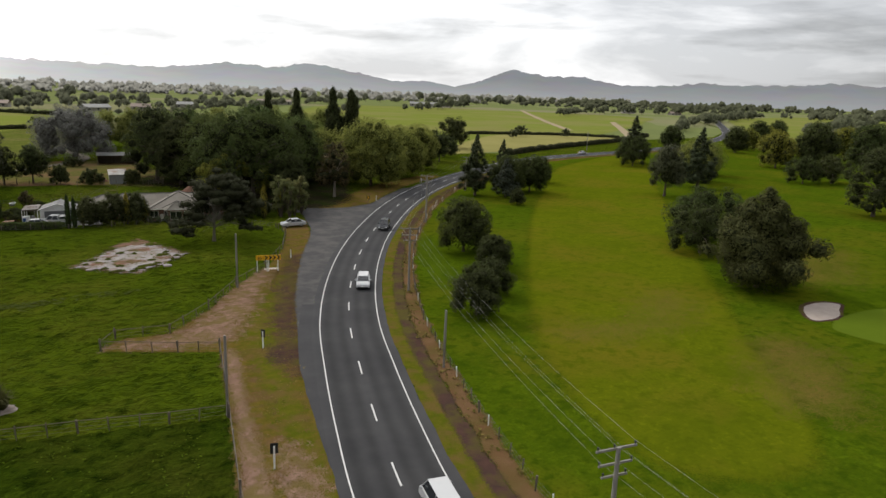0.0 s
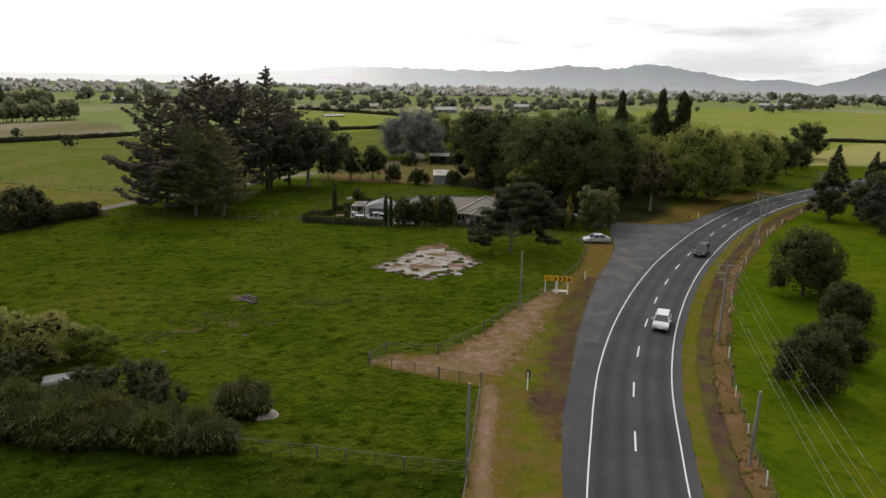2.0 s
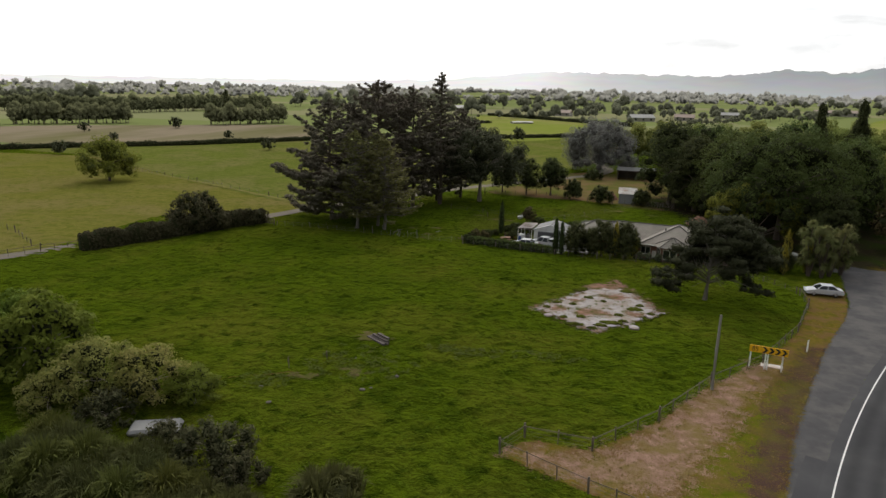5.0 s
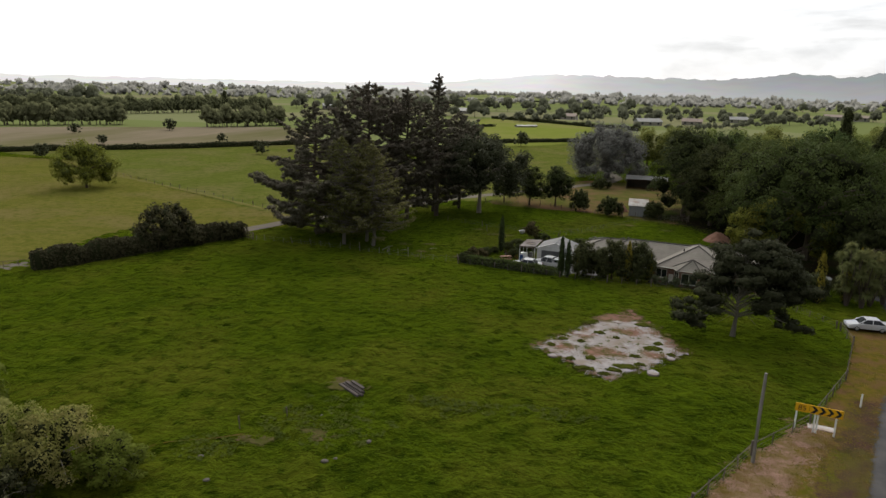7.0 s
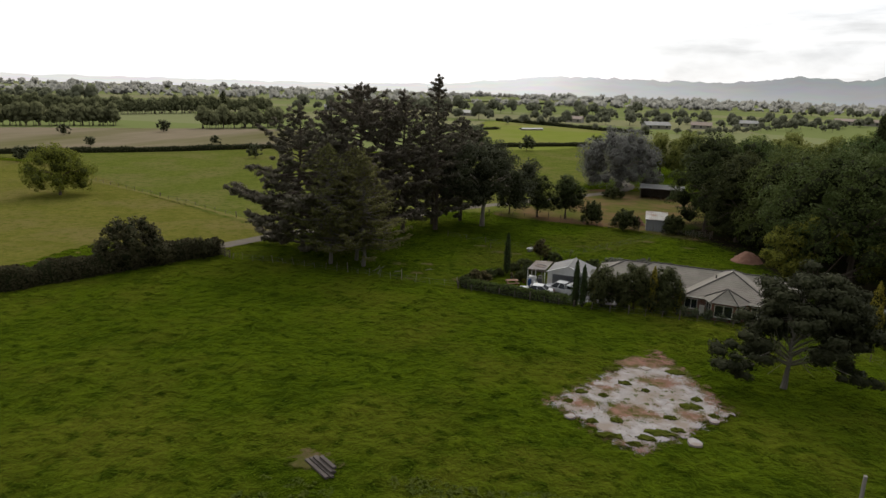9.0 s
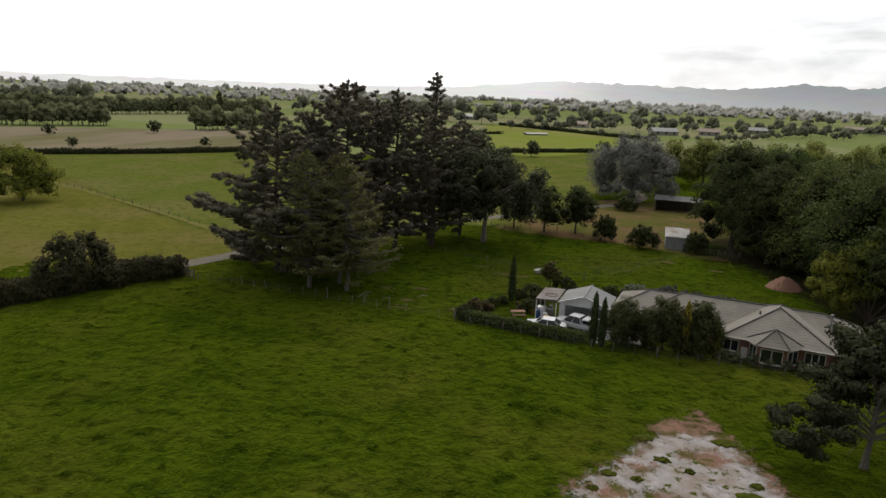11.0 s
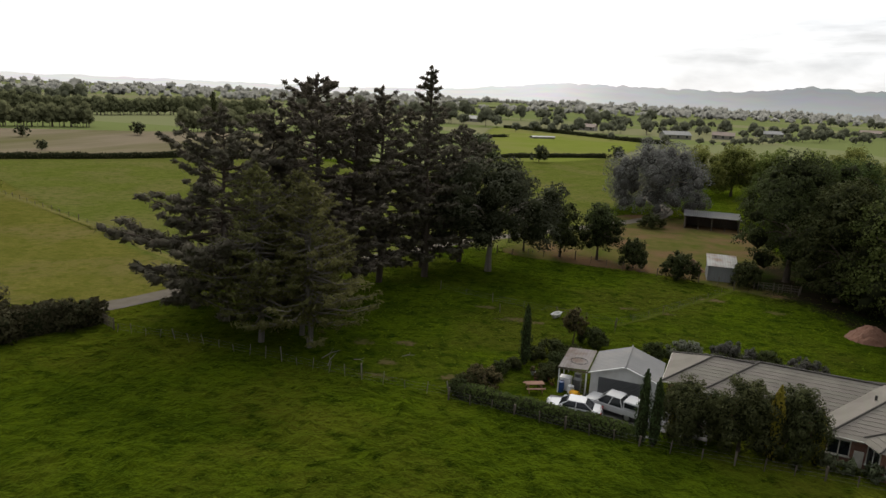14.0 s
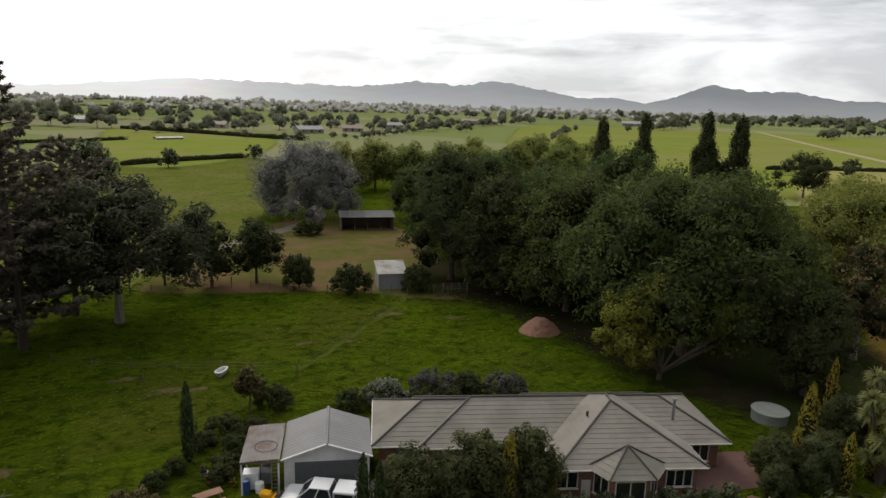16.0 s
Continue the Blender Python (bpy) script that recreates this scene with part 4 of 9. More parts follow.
meadow("parched_turf", [(92, 40), (104, 52), (118, 58), (122, 50), (108, 40), (98, 35)], 0.0075, PARCHED, "thin brown turf beside the big trees", "lawn", 9.0, 1.2, rag=2.2, scale=0.2, span=1.6, most=0.7)
meadow("putting_green", [(74.8, 21.5), (77, 24), (82, 25), (90, 24), (96, 18), (92, 11), (84, 9), (77, 13)], 0.016, GREEN, "smooth light putting green", "lawn", 0.4, 0.3, rag=0.2)
meadow("bunker_edge", [(75.6, 26), (77.8, 28.6), (81, 30.3), (84.8, 30.2), (86.8, 28), (84, 26.4), (81, 24.9), (78, 24.7)], 0.0175, SOIL, "turf lip of the bunker", "bunker", 0.5, 0.25)
meadow("bunker_sand", [(76.1, 26), (78.2, 28.2), (81, 29.7), (84.6, 29.6), (86.1, 28), (83.6, 26.7), (81, 25.3), (78.4, 25.1)], 0.022, SAND, "pale sand of the golf bunker", "bunker", 0.35, 0.2, rag=0.4)

# distant fields
FIELD_BROWN = material("mown_hay_field", (0.185, 0.152, 0.108), (0.150, 0.126, 0.085), 0.1, 0.95, c=(0.105, 0.10, 0.045), big=0.02, stretch=(1, 0.2, 1), spec=0.0)
FIELD_LIGHT = material("light_pasture", (0.126, 0.152, 0.028), (0.148, 0.168, 0.036), 0.06, 0.95, c=(0.162, 0.162, 0.052), big=0.012, spec=0.0, bump=0.05, fine=2.0)
FIELD_OLIVE = grass("olive_pasture", (0.110, 0.100, 0.025), (0.092, 0.088, 0.019), (0.064, 0.068, 0.012), (0.122, 0.098, 0.038), 0.06, 0.3, 0.06)
FIELD_STRAW = material("straw_field", (0.22, 0.20, 0.075), (0.185, 0.175, 0.06), 0.05, 0.95, spec=0.0)
FIELD_FAR = grass("paddock_beyond_lane", (0.096, 0.102, 0.025), (0.076, 0.089, 0.018), (0.052, 0.065, 0.011), (0.114, 0.102, 0.038), 0.06, 0.3, 0.06)
LANE = material("limestone_lane", (0.13, 0.112, 0.09), (0.098, 0.085, 0.065), 0.6, 0.95, bump=0.02, spec=0.1)


def plain_material():
    """Far farmland: one tone a field, each greyed to stand in for haze."""
    m = material("far_farmland", (0.10, 0.14, 0.014), (0.12, 0.155, 0.02), 0.02, 0.95, spec=0.0)
    nt = m.node_tree
    n, k = nt.nodes.new, nt.links.new
    co, vo, ramp = n("ShaderNodeTexCoord"), n("ShaderNodeTexVoronoi"), n("ShaderNodeValToRGB")
    vo.distance, vo.inputs["Scale"].default_value = "MANHATTAN", 0.0065
    k(co.outputs["Object"], vo.inputs["Vector"])
    sep = n("ShaderNodeSeparateColor")
    k(vo.outputs["Color"], sep.inputs[0])
    k(sep.outputs[0], ramp.inputs[0])
    ramp.color_ramp.interpolation = "CONSTANT"
    tones = ((0.0, (0.130, 0.152, 0.056)), (0.3, (0.168, 0.166, 0.088)), (0.5, (0.120, 0.142, 0.054)), (0.7, (0.156, 0.166, 0.080)), (0.85, (0.138, 0.158, 0.062)))
    ramp.color_ramp.elements[0].color = (*tones[0][1], 1)
    ramp.color_ramp.elements[1].position, ramp.color_ramp.elements[1].color = tones[1][0], (*tones[1][1], 1)
    for q, c in tones[2:]:
        ramp.color_ramp.elements.new(q).color = (*c, 1)
    k(ramp.outputs[0], next(x for x in nt.nodes if x.type == "BSDF_PRINCIPLED").inputs["Base Color"])
    return m


patch("plain", [(-4600, 700), (-700, 420), (-330, 262), (-205, 228), (-150, 262), (-122, 297), (-60, 302), (-40, 346), (2, 382), (60, 330), (130, 240), (180, 216), (305, 272), (420, 292), (520, 352), (700, 520), (4600, 2600), (3400, 3300), (0, 4640), (-3400, 3300)], 0.004, plain_material(), "patchwork of distant farm fields", "field", 0.0, 5000)
patch("plain", [(424, 292), (522, 350), (702, 518), (4600, 2590), (4600, -300), (1400, -400), (424, -60)], 0.004, plain_material(), "patchwork of fields beyond the golf course", "field", 0.0, 5000)
meadow("olive_field", [(-75.5, 96), (-75, 112), (-57, 131), (-52, 146), (-95, 168), (-160, 210), (-300, 170), (-160, 60)], 0.006, FIELD_OLIVE, "olive grazed pasture", "field", 2, 2)
meadow("far_pasture_field", [(-52, 147), (-30, 178), (-40, 240), (-120, 296), (-195, 226), (-160, 211), (-95, 169)], 0.0115, FIELD_FAR, "bright green pasture behind the lane", "field", 2, 2)
meadow("hay_field", [(-125, 300), (-160, 395), (-226, 366), (-300, 300), (-205, 236)], 0.03, FIELD_BROWN, "mown brown hay field", "field", 3, 3)
meadow("back_paddock", [(-50, 126), (-22, 122), (-13, 123), (-2, 137), (8, 140), (30, 131), (36, 140), (28, 158), (8, 169), (-17, 174.5), (-28, 176), (-46, 146)], 0.007, YARD, "green paddock behind the house", "lawn", 1.5, 0.8)
meadow("dry_yard", [(-17, 176), (8, 170.5), (27, 166), (28, 215), (14, 226), (2, 222), (-8, 196)], 0.009, material("dry_yard_grass", (0.100, 0.080, 0.030), (0.048, 0.066, 0.011), 0.3, 0.95, c=(0.115, 0.073, 0.040), big=0.09, bump=0.06, spec=0.0), "dry grass yard round the sheds", "field", 2.5, 1.0)
meadow("mid_pasture", [(-28, 182), (-8, 198), (0, 226), (20, 330), (0, 378), (-40, 350), (-60, 300)], 0.0125, FIELD_FAR, "bright green grazing paddock", "field", 3, 2.5)
meadow("upper_pasture", [(-45, 352), (2, 384), (20, 520), (-40, 570), (-85, 600)], 0.03, FIELD_LIGHT, "sunlit far paddock", "field", 6, 5)
meadow("valley_field", [(140, 240), (300, 300), (560, 480), (700, 640), (420, 900), (200, 560), (130, 330)], 0.03, FIELD_LIGHT, "wide bright green valley pasture", "field", 8, 8)
meadow("straw_field", [(150, 222), (225, 243), (330, 300), (300, 318), (250, 322), (180, 262)], 0.05, FIELD_STRAW, "straw-coloured field behind a hedge", "field", 4, 3)
meadow("far_right_field", [(360, 225), (520, 325), (900, 600), (1400, 700), (900, 260), (500, 150)], 0.03, FIELD_LIGHT, "far bright pasture beyond the golf course", "field", 8, 10)
# field green paled in its colour for the haze of distance
FIELD_PALE = material("haze_paled_field", (0.122, 0.146, 0.052), (0.140, 0.158, 0.062), 0.03, 0.95, spec=0.0)
FIELD_DRY = material("dry_distant_field", (0.165, 0.160, 0.09), (0.15, 0.148, 0.08), 0.03, 0.95, spec=0.0)
for k, (x, y, a, b, rot, m) in enumerate([(-420, 640, 190, 60, 35, FIELD_PALE), (-150, 700, 120, 70, 10, FIELD_DRY), (60, 900, 160, 60, -10, FIELD_PALE), (330, 1100, 260, 90, -20, FIELD_PALE), (-700, 900, 260, 90, 40, FIELD_DRY), (0, 1500, 420, 110, 0, FIELD_PALE), (700, 1300, 300, 120, -35, FIELD_PALE), (-300, 1400, 300, 90, 20, FIELD_DRY)]):
    q = Matrix.Rotation(radians(rot), 2)
    pts = [tuple(Vector((x, y)) + q @ Vector(c)) for c in ((-a, -b), (a, -b), (a, b), (-a, b))]
    patch("far_field", pts, 0.08, m, "distant farm field", "field", 8, 20, 0.02)
lane_line = catmull([Vector(p) for p in [(-110, 70), (-86, 84), (-76, 95), (-71, 108), (-57, 129), (-50, 143), (-38, 160), (-27, 178), (-12, 196), (2, 212), (14, 232), (10, 262)]], 2.0)
strip("farm_lane", side_of(lane_line, -1.6), side_of(lane_line, 1.6), 0.02, LANE, 0.4, label="pale gravel farm lane", category="road")

# hills on the skyline
RIDGE = [(-60, 0.02), (-46, 0.05), (-33, 0.08), (-20, 0.12), (-12, 0.35), (-8, 0.7), (-4, 1.12), (0, 1.15), (4, 1.08), (10, 0.98), (12.6, 1.25), (14.9, 1.6), (18.2, 1.3), (21.3, 1.76), (24.5, 1.3), (28.3, 0.62), (31, 0.72), (33.5, 0.31), (35.8, 0.94), (38.2, 1.88), (41, 1.42), (44, 1.48), (47, 0.87), (51, 1.0), (53.6, 1.24), (56.4, 1.15), (60, 1.25), (62.3, 1.5), (66, 1.3), (80, 1.1), (100, 0.9)]


def make_hills():
    m = bpy.data.materials.new("hazy_hill")
    m.use_nodes = True
    nt = m.node_tree
    nt.nodes.clear()
    n, k = nt.nodes.new, nt.links.new
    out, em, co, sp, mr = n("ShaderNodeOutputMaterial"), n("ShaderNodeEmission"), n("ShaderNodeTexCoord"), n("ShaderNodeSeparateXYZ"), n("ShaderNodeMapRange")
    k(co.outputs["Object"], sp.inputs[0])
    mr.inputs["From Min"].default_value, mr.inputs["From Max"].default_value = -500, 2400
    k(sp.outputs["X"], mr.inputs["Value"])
    # haze is put into the glow: white towards the sun, greyer eastwards
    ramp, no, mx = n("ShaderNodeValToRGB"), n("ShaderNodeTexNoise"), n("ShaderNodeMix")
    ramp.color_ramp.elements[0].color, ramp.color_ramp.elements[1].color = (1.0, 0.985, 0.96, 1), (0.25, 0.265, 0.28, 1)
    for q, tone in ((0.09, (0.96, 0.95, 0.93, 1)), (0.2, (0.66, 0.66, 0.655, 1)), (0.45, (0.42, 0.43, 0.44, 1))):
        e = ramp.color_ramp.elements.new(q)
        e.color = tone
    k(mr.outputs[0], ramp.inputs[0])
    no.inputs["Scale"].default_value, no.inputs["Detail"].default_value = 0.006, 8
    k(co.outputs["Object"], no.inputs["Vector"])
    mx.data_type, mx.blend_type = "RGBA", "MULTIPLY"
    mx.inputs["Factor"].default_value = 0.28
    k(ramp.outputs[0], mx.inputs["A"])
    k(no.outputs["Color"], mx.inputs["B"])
    # the painted haze grows paler towards the foot of the hills
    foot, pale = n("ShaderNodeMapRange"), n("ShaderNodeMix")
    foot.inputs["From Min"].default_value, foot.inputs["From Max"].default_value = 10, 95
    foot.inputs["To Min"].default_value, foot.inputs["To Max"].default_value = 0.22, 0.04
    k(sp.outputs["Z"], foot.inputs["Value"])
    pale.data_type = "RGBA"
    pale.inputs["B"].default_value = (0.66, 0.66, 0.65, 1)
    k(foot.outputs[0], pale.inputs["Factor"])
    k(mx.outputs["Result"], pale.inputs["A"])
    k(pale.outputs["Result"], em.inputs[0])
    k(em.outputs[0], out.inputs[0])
    az = np.array([a for a, _ in RIDGE])
    el = np.array([b for _, b in RIDGE])
    verts, faces = [], []
    A = np.arange(-60, 100.01, 0.25)
    shape = [(3300, 0.0), (3600, 0.35), (3850, 0.72), (4050, 1.0), (4250, 0.85), (4500, 0.0)]
    for a in A:
        e = float(np.interp(a, az, el))
        top = 26 + 4050 * math.tan(radians(e)) + 8 * noise.fractal(Vector((a * 0.5, 0, 2)), 0.8, 2.0, 4) + 9 * noise.fractal(Vector((a * 1.7, 3, 5)), 0.7, 2.0, 5) * min(1.0, max(0.15, e / 1.2))
        for r, q in shape:
            wob = 1 + 0.12 * noise.noise(Vector((a * 0.35, r * 0.004, 0))) if 0 < q < 1 else 1
            verts.append((r * math.sin(radians(a)), 30 + r * math.cos(radians(a)), max(-1, top * q * wob)))
    w = len(shape)
    for i in range(len(A) - 1):
        for j in range(w - 1):
            faces.append([i * w + j, (i + 1) * w + j, (i + 1) * w + j + 1, i * w + j + 1])
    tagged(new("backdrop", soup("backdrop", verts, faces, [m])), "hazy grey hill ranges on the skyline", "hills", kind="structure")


make_hills()

# ---- trees ----


def put(ob, x, y, s=1.0, turn=0.0, z=0.0, sz=None):
    ob.matrix_basis = Matrix.LocRotScale((x, y, z), Euler((0, 0, turn)), (s, s, sz or s))
    return ob


def repeat(ob, x, y, s=1.0, turn=0.0, sz=None, label=""):
    c = copy_thing(ob, Matrix.Identity(4))
    c.matrix_basis = Matrix.LocRotScale((x, y, 0), Euler((0, 0, turn)), (s, s, sz or s))
    return tagged(c, label)


# clump of tall pines behind the paddock
pines = [(-42.4, 131.6, 23.4, 23, 3, 0.06, 0.8), (-35.5, 140.7, 27, 17, 4, 0.16, 0.42), (-39.5, 137.5, 22.5, 14, 5, 0.1, 0.6), (-30.8, 150.6, 26, 13, 6, 0.12, 0.5), (-25.7, 155.7, 28.9, 12.5, 8, 0.07, 0.75), (-33.0, 147.0, 24, 13, 9, 0.14, 0.45), (-27.5, 160.5, 22, 12, 10, 0.1, 0.5), (-22.8, 166.0, 21, 12, 11, 0.1, 0.5)]
for i, (x, y, h, w, sd, bare, tp) in enumerate(pines):
    put(conifer(h, w, LEAF_PINE, "tall dark pine in a clump behind the paddock", sd, bare, 92, 150, 0.27, "pine_tree", taper=tp, upturn=0.42), x, y, 1, sd)
for x, y, h, sd in ((-35.0, 125.4, 18.3, 21), (-29.8, 125.6, 17.0, 22), (-32.0, 128.6, 17.6, 23)):
    put(conifer(h, 13.0, LEAF_OLIVE, "thin olive-green conifer with bare grey boughs", sd, 0.14, 150, 95, 0.22, "conifer_tree", True, 0.8, 0.06, bark=GREYBARK, upturn=0.36), x, y, 1, sd)
put(broad_tree(17.0, 18, 4.2, foliage("dusky_evergreen_leaf", (0.050, 0.054, 0.032), (0.074, 0.077, 0.046), 0.25), PALEBARK, "broad dark evergreen tree with a pale trunk", 14000, 0.19, 26, 31, limbs=14), -17.6, 162.5, 1.2, 0, 0, 1.02)
put(broad_tree(16.5, 12, 5, LEAF_GREY, BARK, "grey-green tree behind the pines", 1500, 0.45, 14, 32), -33.7, 240)

# paddock and garden
put(broad_tree(12.0, 14.5, 0.9, LEAF_LIME, BARK, "lone yellow-green oak in the olive pasture", 7000, 0.22, 24, 41, core=GREEN_CORE), -115.5, 162.4)
small = broad_tree(9.6, 7.8, 1.5, LEAF_DARK, BARK, "small dark round tree by the back fence", 3600, 0.18, 14, 42)
put(small, -7.8, 176.2)
repeat(small, -1.8, 176.5, 1.03, 2.0)
repeat(small, -14.0, 178.0, 0.8, 4.0)
bush = broad_tree(4.4, 5.4, 0.02, LEAF_DARK, BARK, "dense dark shrub by the back fence", 2600, 0.16, 18, 43, "shrub", "shrub")
put(bush, 10.3, 168.7)
repeat(bush, 19.4, 168.2, 0.9, 1.3)
repeat(bush, 3.8, 173.0, 0.9, 2.3, 1.15)
repeat(bush, 9.1, 210, 1.0, 0.3, 0.7, "low grey shrub in the dry yard")
repeat(bush, 4.0, 186, 0.5, 0.9, 0.4)
put(broad_tree(17.5, 24, 0.3, LEAF_SILVER, PALEBARK, "silver-grey willow-like tree beyond the sheds", 22000, 0.19, 40, 44, core=SILVER_CORE), 11.2, 229)

# belt of yellow-green trees behind the wood
LEAF_BELT = foliage("yellowing_belt_leaf", (0.150, 0.176, 0.044), (0.205, 0.226, 0.064), 0.45)
belt_tree = broad_tree(14.0, 13, 1.6, LEAF_BELT, BARK, "yellow-green tree in the belt behind the wood", 7000, 0.24, 20, 45, core=GREEN_CORE, group="tree belt behind the wood")
put(belt_tree, 16.5, 266)
for i, (x, y, z) in enumerate(((26, 270, 0.98), (35.5, 273, 1.04), (45, 271, 1.0), (56, 272, 1.0), (66, 268, 0.92), (78, 270, 1.06), (92, 266, 1.0), (104, 262, 0.86), (70, 286, 1.06), (98, 298, 1.12), (112, 302, 1.1), (126, 304, 1.04))):
    repeat(belt_tree, x, y, 1.12, i * 1.9, z * 1.04)

# the dark wood beside the house
wood = [broad_tree(20.5, 14, 0.8, LEAF_WOOD, BARK, "tall leafy tree of the wood beside the house", 17000, 0.19, 30, 51, fill=0.56, down=-0.15), broad_tree(19, 13.5, 0.5, LEAF_DARK, BARK, "broad dark tree of the wood beside the house", 17000, 0.19, 28, 52, fill=0.56, down=-0.15), broad_tree(20, 17, 0.5, LEAF_MID, BARK, "green deciduous tree of the wood beside the house", 20000, 0.19, 34, 53, fill=0.56, down=-0.15)]
spots = [(26.2, 173.5, 1, 1.06), (30.4, 164.5, 1, 0.95), (36.0, 155.5, 2, 0.95), (34.5, 178, 0, 0.96), (38, 165, 0, 1.0), (46.5, 154, 2, 0.96), (55, 149, 2, 0.92), (50, 166, 0, 0.98), (44, 179, 2, 0.9), (60, 160, 0, 0.9), (32, 193, 0, 0.8), (38, 195, 2, 0.8), (52, 186, 1, 0.88), (63, 174, 2, 0.8), (46, 127, 1, 0.6), (46, 212, 0, 0.75), (34, 225, 2, 0.66), (62, 196, 0, 0.8), (66, 225, 1, 0.72)]
put(broad_tree(20.5, 26, 2.4, LEAF_WOOD, BARK, "great spreading tree with billowing crown beside the house", 48000, 0.19, 62, 56, limbs=12, fill=0.52, down=-0.12), 41.0, 138.5, 1.0, 0.8)
used = set()
for i, (x, y, k, s) in enumerate(spots):
    if k in used:
        repeat(wood[k], x, y, s, i * 1.7, s * (0.92 + 0.05 * (i % 4)))
    else:
        used.add(k)
        put(wood[k], x, y, s, i * 1.7)
def forked_tree():
    """A low fork of pale limbs, with separate leaf masses at their ends."""
    t = thing("tree", pose(34.6, 133.4, 0), "yellowing tree with forked pale limbs at the edge of the wood", "tree")
    bm = bmesh.new()
    lobes, radii = [], []
    q = np.random.default_rng(57)
    tube(bm, [Vector((0, 0, -0.15)), Vector((0.1, 0, 0.8))], [0.28, 0.22], 8)
    for x, y, z, w in ((-4.2, -0.6, 6.4, 2.3), (-2.6, 1.0, 8.2, 2.0), (-0.4, 0.6, 9.2, 1.9), (6.6, -1.2, 5.0, 2.2), (8.6, -0.6, 4.2, 1.8), (4.4, 0.8, 6.6, 1.7), (-5.2, 0.8, 4.4, 1.7), (1.8, 1.6, 7.8, 1.6), (-3.4, -1.6, 3.4, 1.7), (-1.4, -1.2, 4.6, 1.6), (6.4, 0.4, 3.0, 1.6), (9.4, 0.8, 5.4, 1.9)):
        e = Vector((x, y, z))
        mid = Vector((x * 0.45, y * 0.4, 0.8 + (z - 0.8) * 0.42))
        tube(bm, [Vector((0.1, 0, 0.7)), mid, e.lerp(mid, 0.3), e], [0.15, 0.1, 0.07, 0.025], 6)
        for j in range(9):
            lobes.append(tuple(np.array([x, y, z]) + q.normal(0, 0.5, 3) * w * np.array([1, 1, 0.7])))
            radii.append(w * q.uniform(0.3, 0.5))
    share("trunk", bm_mesh("trunk", bm, BARK), t, pose(0, 0, 0))
    share("crown", crown_mesh("crown", lobes, radii, 12000, 0.16, LEAF_LIME, fill=0.6, core=GREEN_CORE), t, pose(0, 0, 0))


forked_tree()
# litter sheet coloured nearly black, so it carries the shade under the trees
meadow("leaf_litter", [(27, 160), (20, 170), (24, 182), (44, 190), (64, 180), (70, 160), (66, 140), (56, 124), (46, 119), (40, 121), (37, 127), (33.5, 132), (32, 140), (31, 148)], 0.0165, material("leaf_litter", (0.030, 0.024, 0.014), (0.018, 0.016, 0.009), 0.6, 1.0, bump=0.1, fine=3.0, c=(0.018, 0.026, 0.006), big=0.2, spec=0.0), "leaf litter below the wood, darkened for its shade", "ground cover", 5.0, 1.0, rag=2.0, scale=0.5, span=0.9)
put(broad_tree(14, 9, 2.0, LEAF_RUST, PALEBARK, "bare rusty-grey tree among the evergreens", 2600, 0.2, 16, 55), 59, 133)
# willows and trees along the bend
willow = broad_tree(18.5, 20, 0.2, LEAF_WILLOW, BARK, "yellow-green willow by the bend of the road", 16000, 0.22, 36, 61, core=GREEN_CORE)
put(willow, 76, 148)
repeat(willow, 92, 162, 0.85, 2.1)
repeat(willow, 107.4, 178, 0.82, 4.4)
repeat(willow, 68, 160, 0.8, 1.0)
round_dark = broad_tree(14.6, 19, 2.2, LEAF_DARK, BARK, "round dark evergreen beyond the bend", 6000, 0.28, 18, 62)
put(round_dark, 165.9, 245.7)
repeat(round_dark, 128, 196, 0.75, 1.1)
repeat(round_dark, 140, 212, 0.6, 3.0)
poplar = poplar_tree(26.0, 6.2, LEAF_DARK, "tall Lombardy poplar above the wood", 9000, 0.2, 63)
put(poplar, 83.5, 190.8)
repeat(poplar, 88.2, 187.0, 0.9, 1.0, 0.98)
repeat(poplar, 90.6, 190.0, 0.85, 2.0, 0.93)
repeat(poplar, 73.2, 196.6, 0.88, 3.0, 0.97)
repeat(poplar, 63.7, 196.5, 0.8, 4.0, 0.93)

# golf course trees
golf_round = broad_tree(9.4, 9.6, 0.5, LEAF_GOLF, BARK, "dark rounded tree on the golf course edge", 12000, 0.14, 24, 71)
put(golf_round, 56.4, 73.6)
golf_bush = broad_tree(6.4, 6.6, 0.3, LEAF_DARK, BARK, "dense round evergreen bush on the golf course", 11000, 0.1, 26, 72, "shrub", "shrub")
put(golf_bush, 39.8, 46.2)
repeat(golf_bush, 46.6, 52.2, 0.8, 1.0)
repeat(golf_bush, 54.2, 62.2, 0.88, 2.2)
repeat(golf_bush, 95, 108, 0.62, 0.4, label="small lime-green bush on the fairway edge")
LEAF_SPRUCE = foliage("dark_spruce_needles", (0.040, 0.050, 0.026), (0.060, 0.070, 0.036), 0.2)
golf_con = cone_tree(15.5, 8.6, LEAF_SPRUCE, "dark conical conifer on the golf course", 8000, 0.18, 73, 0.2, 1.0)
put(golf_con, 93.2, 123)
repeat(golf_con, 117, 143, 0.8, 1.0)
blue_spruce = cone_tree(9.8, 7.4, foliage("grey_green_spruce_needles", (0.056, 0.068, 0.050), (0.078, 0.09, 0.066), 0.2), "grey-green spruce on the golf course edge", 7000, 0.14, 78, 0.2, 1.0)
put(blue_spruce, 99.5, 118.6)
repeat(golf_round, 104.5, 124.5, 1.1, 1.0)
repeat(golf_round, 111.5, 123.5, 1.08, 2.0)
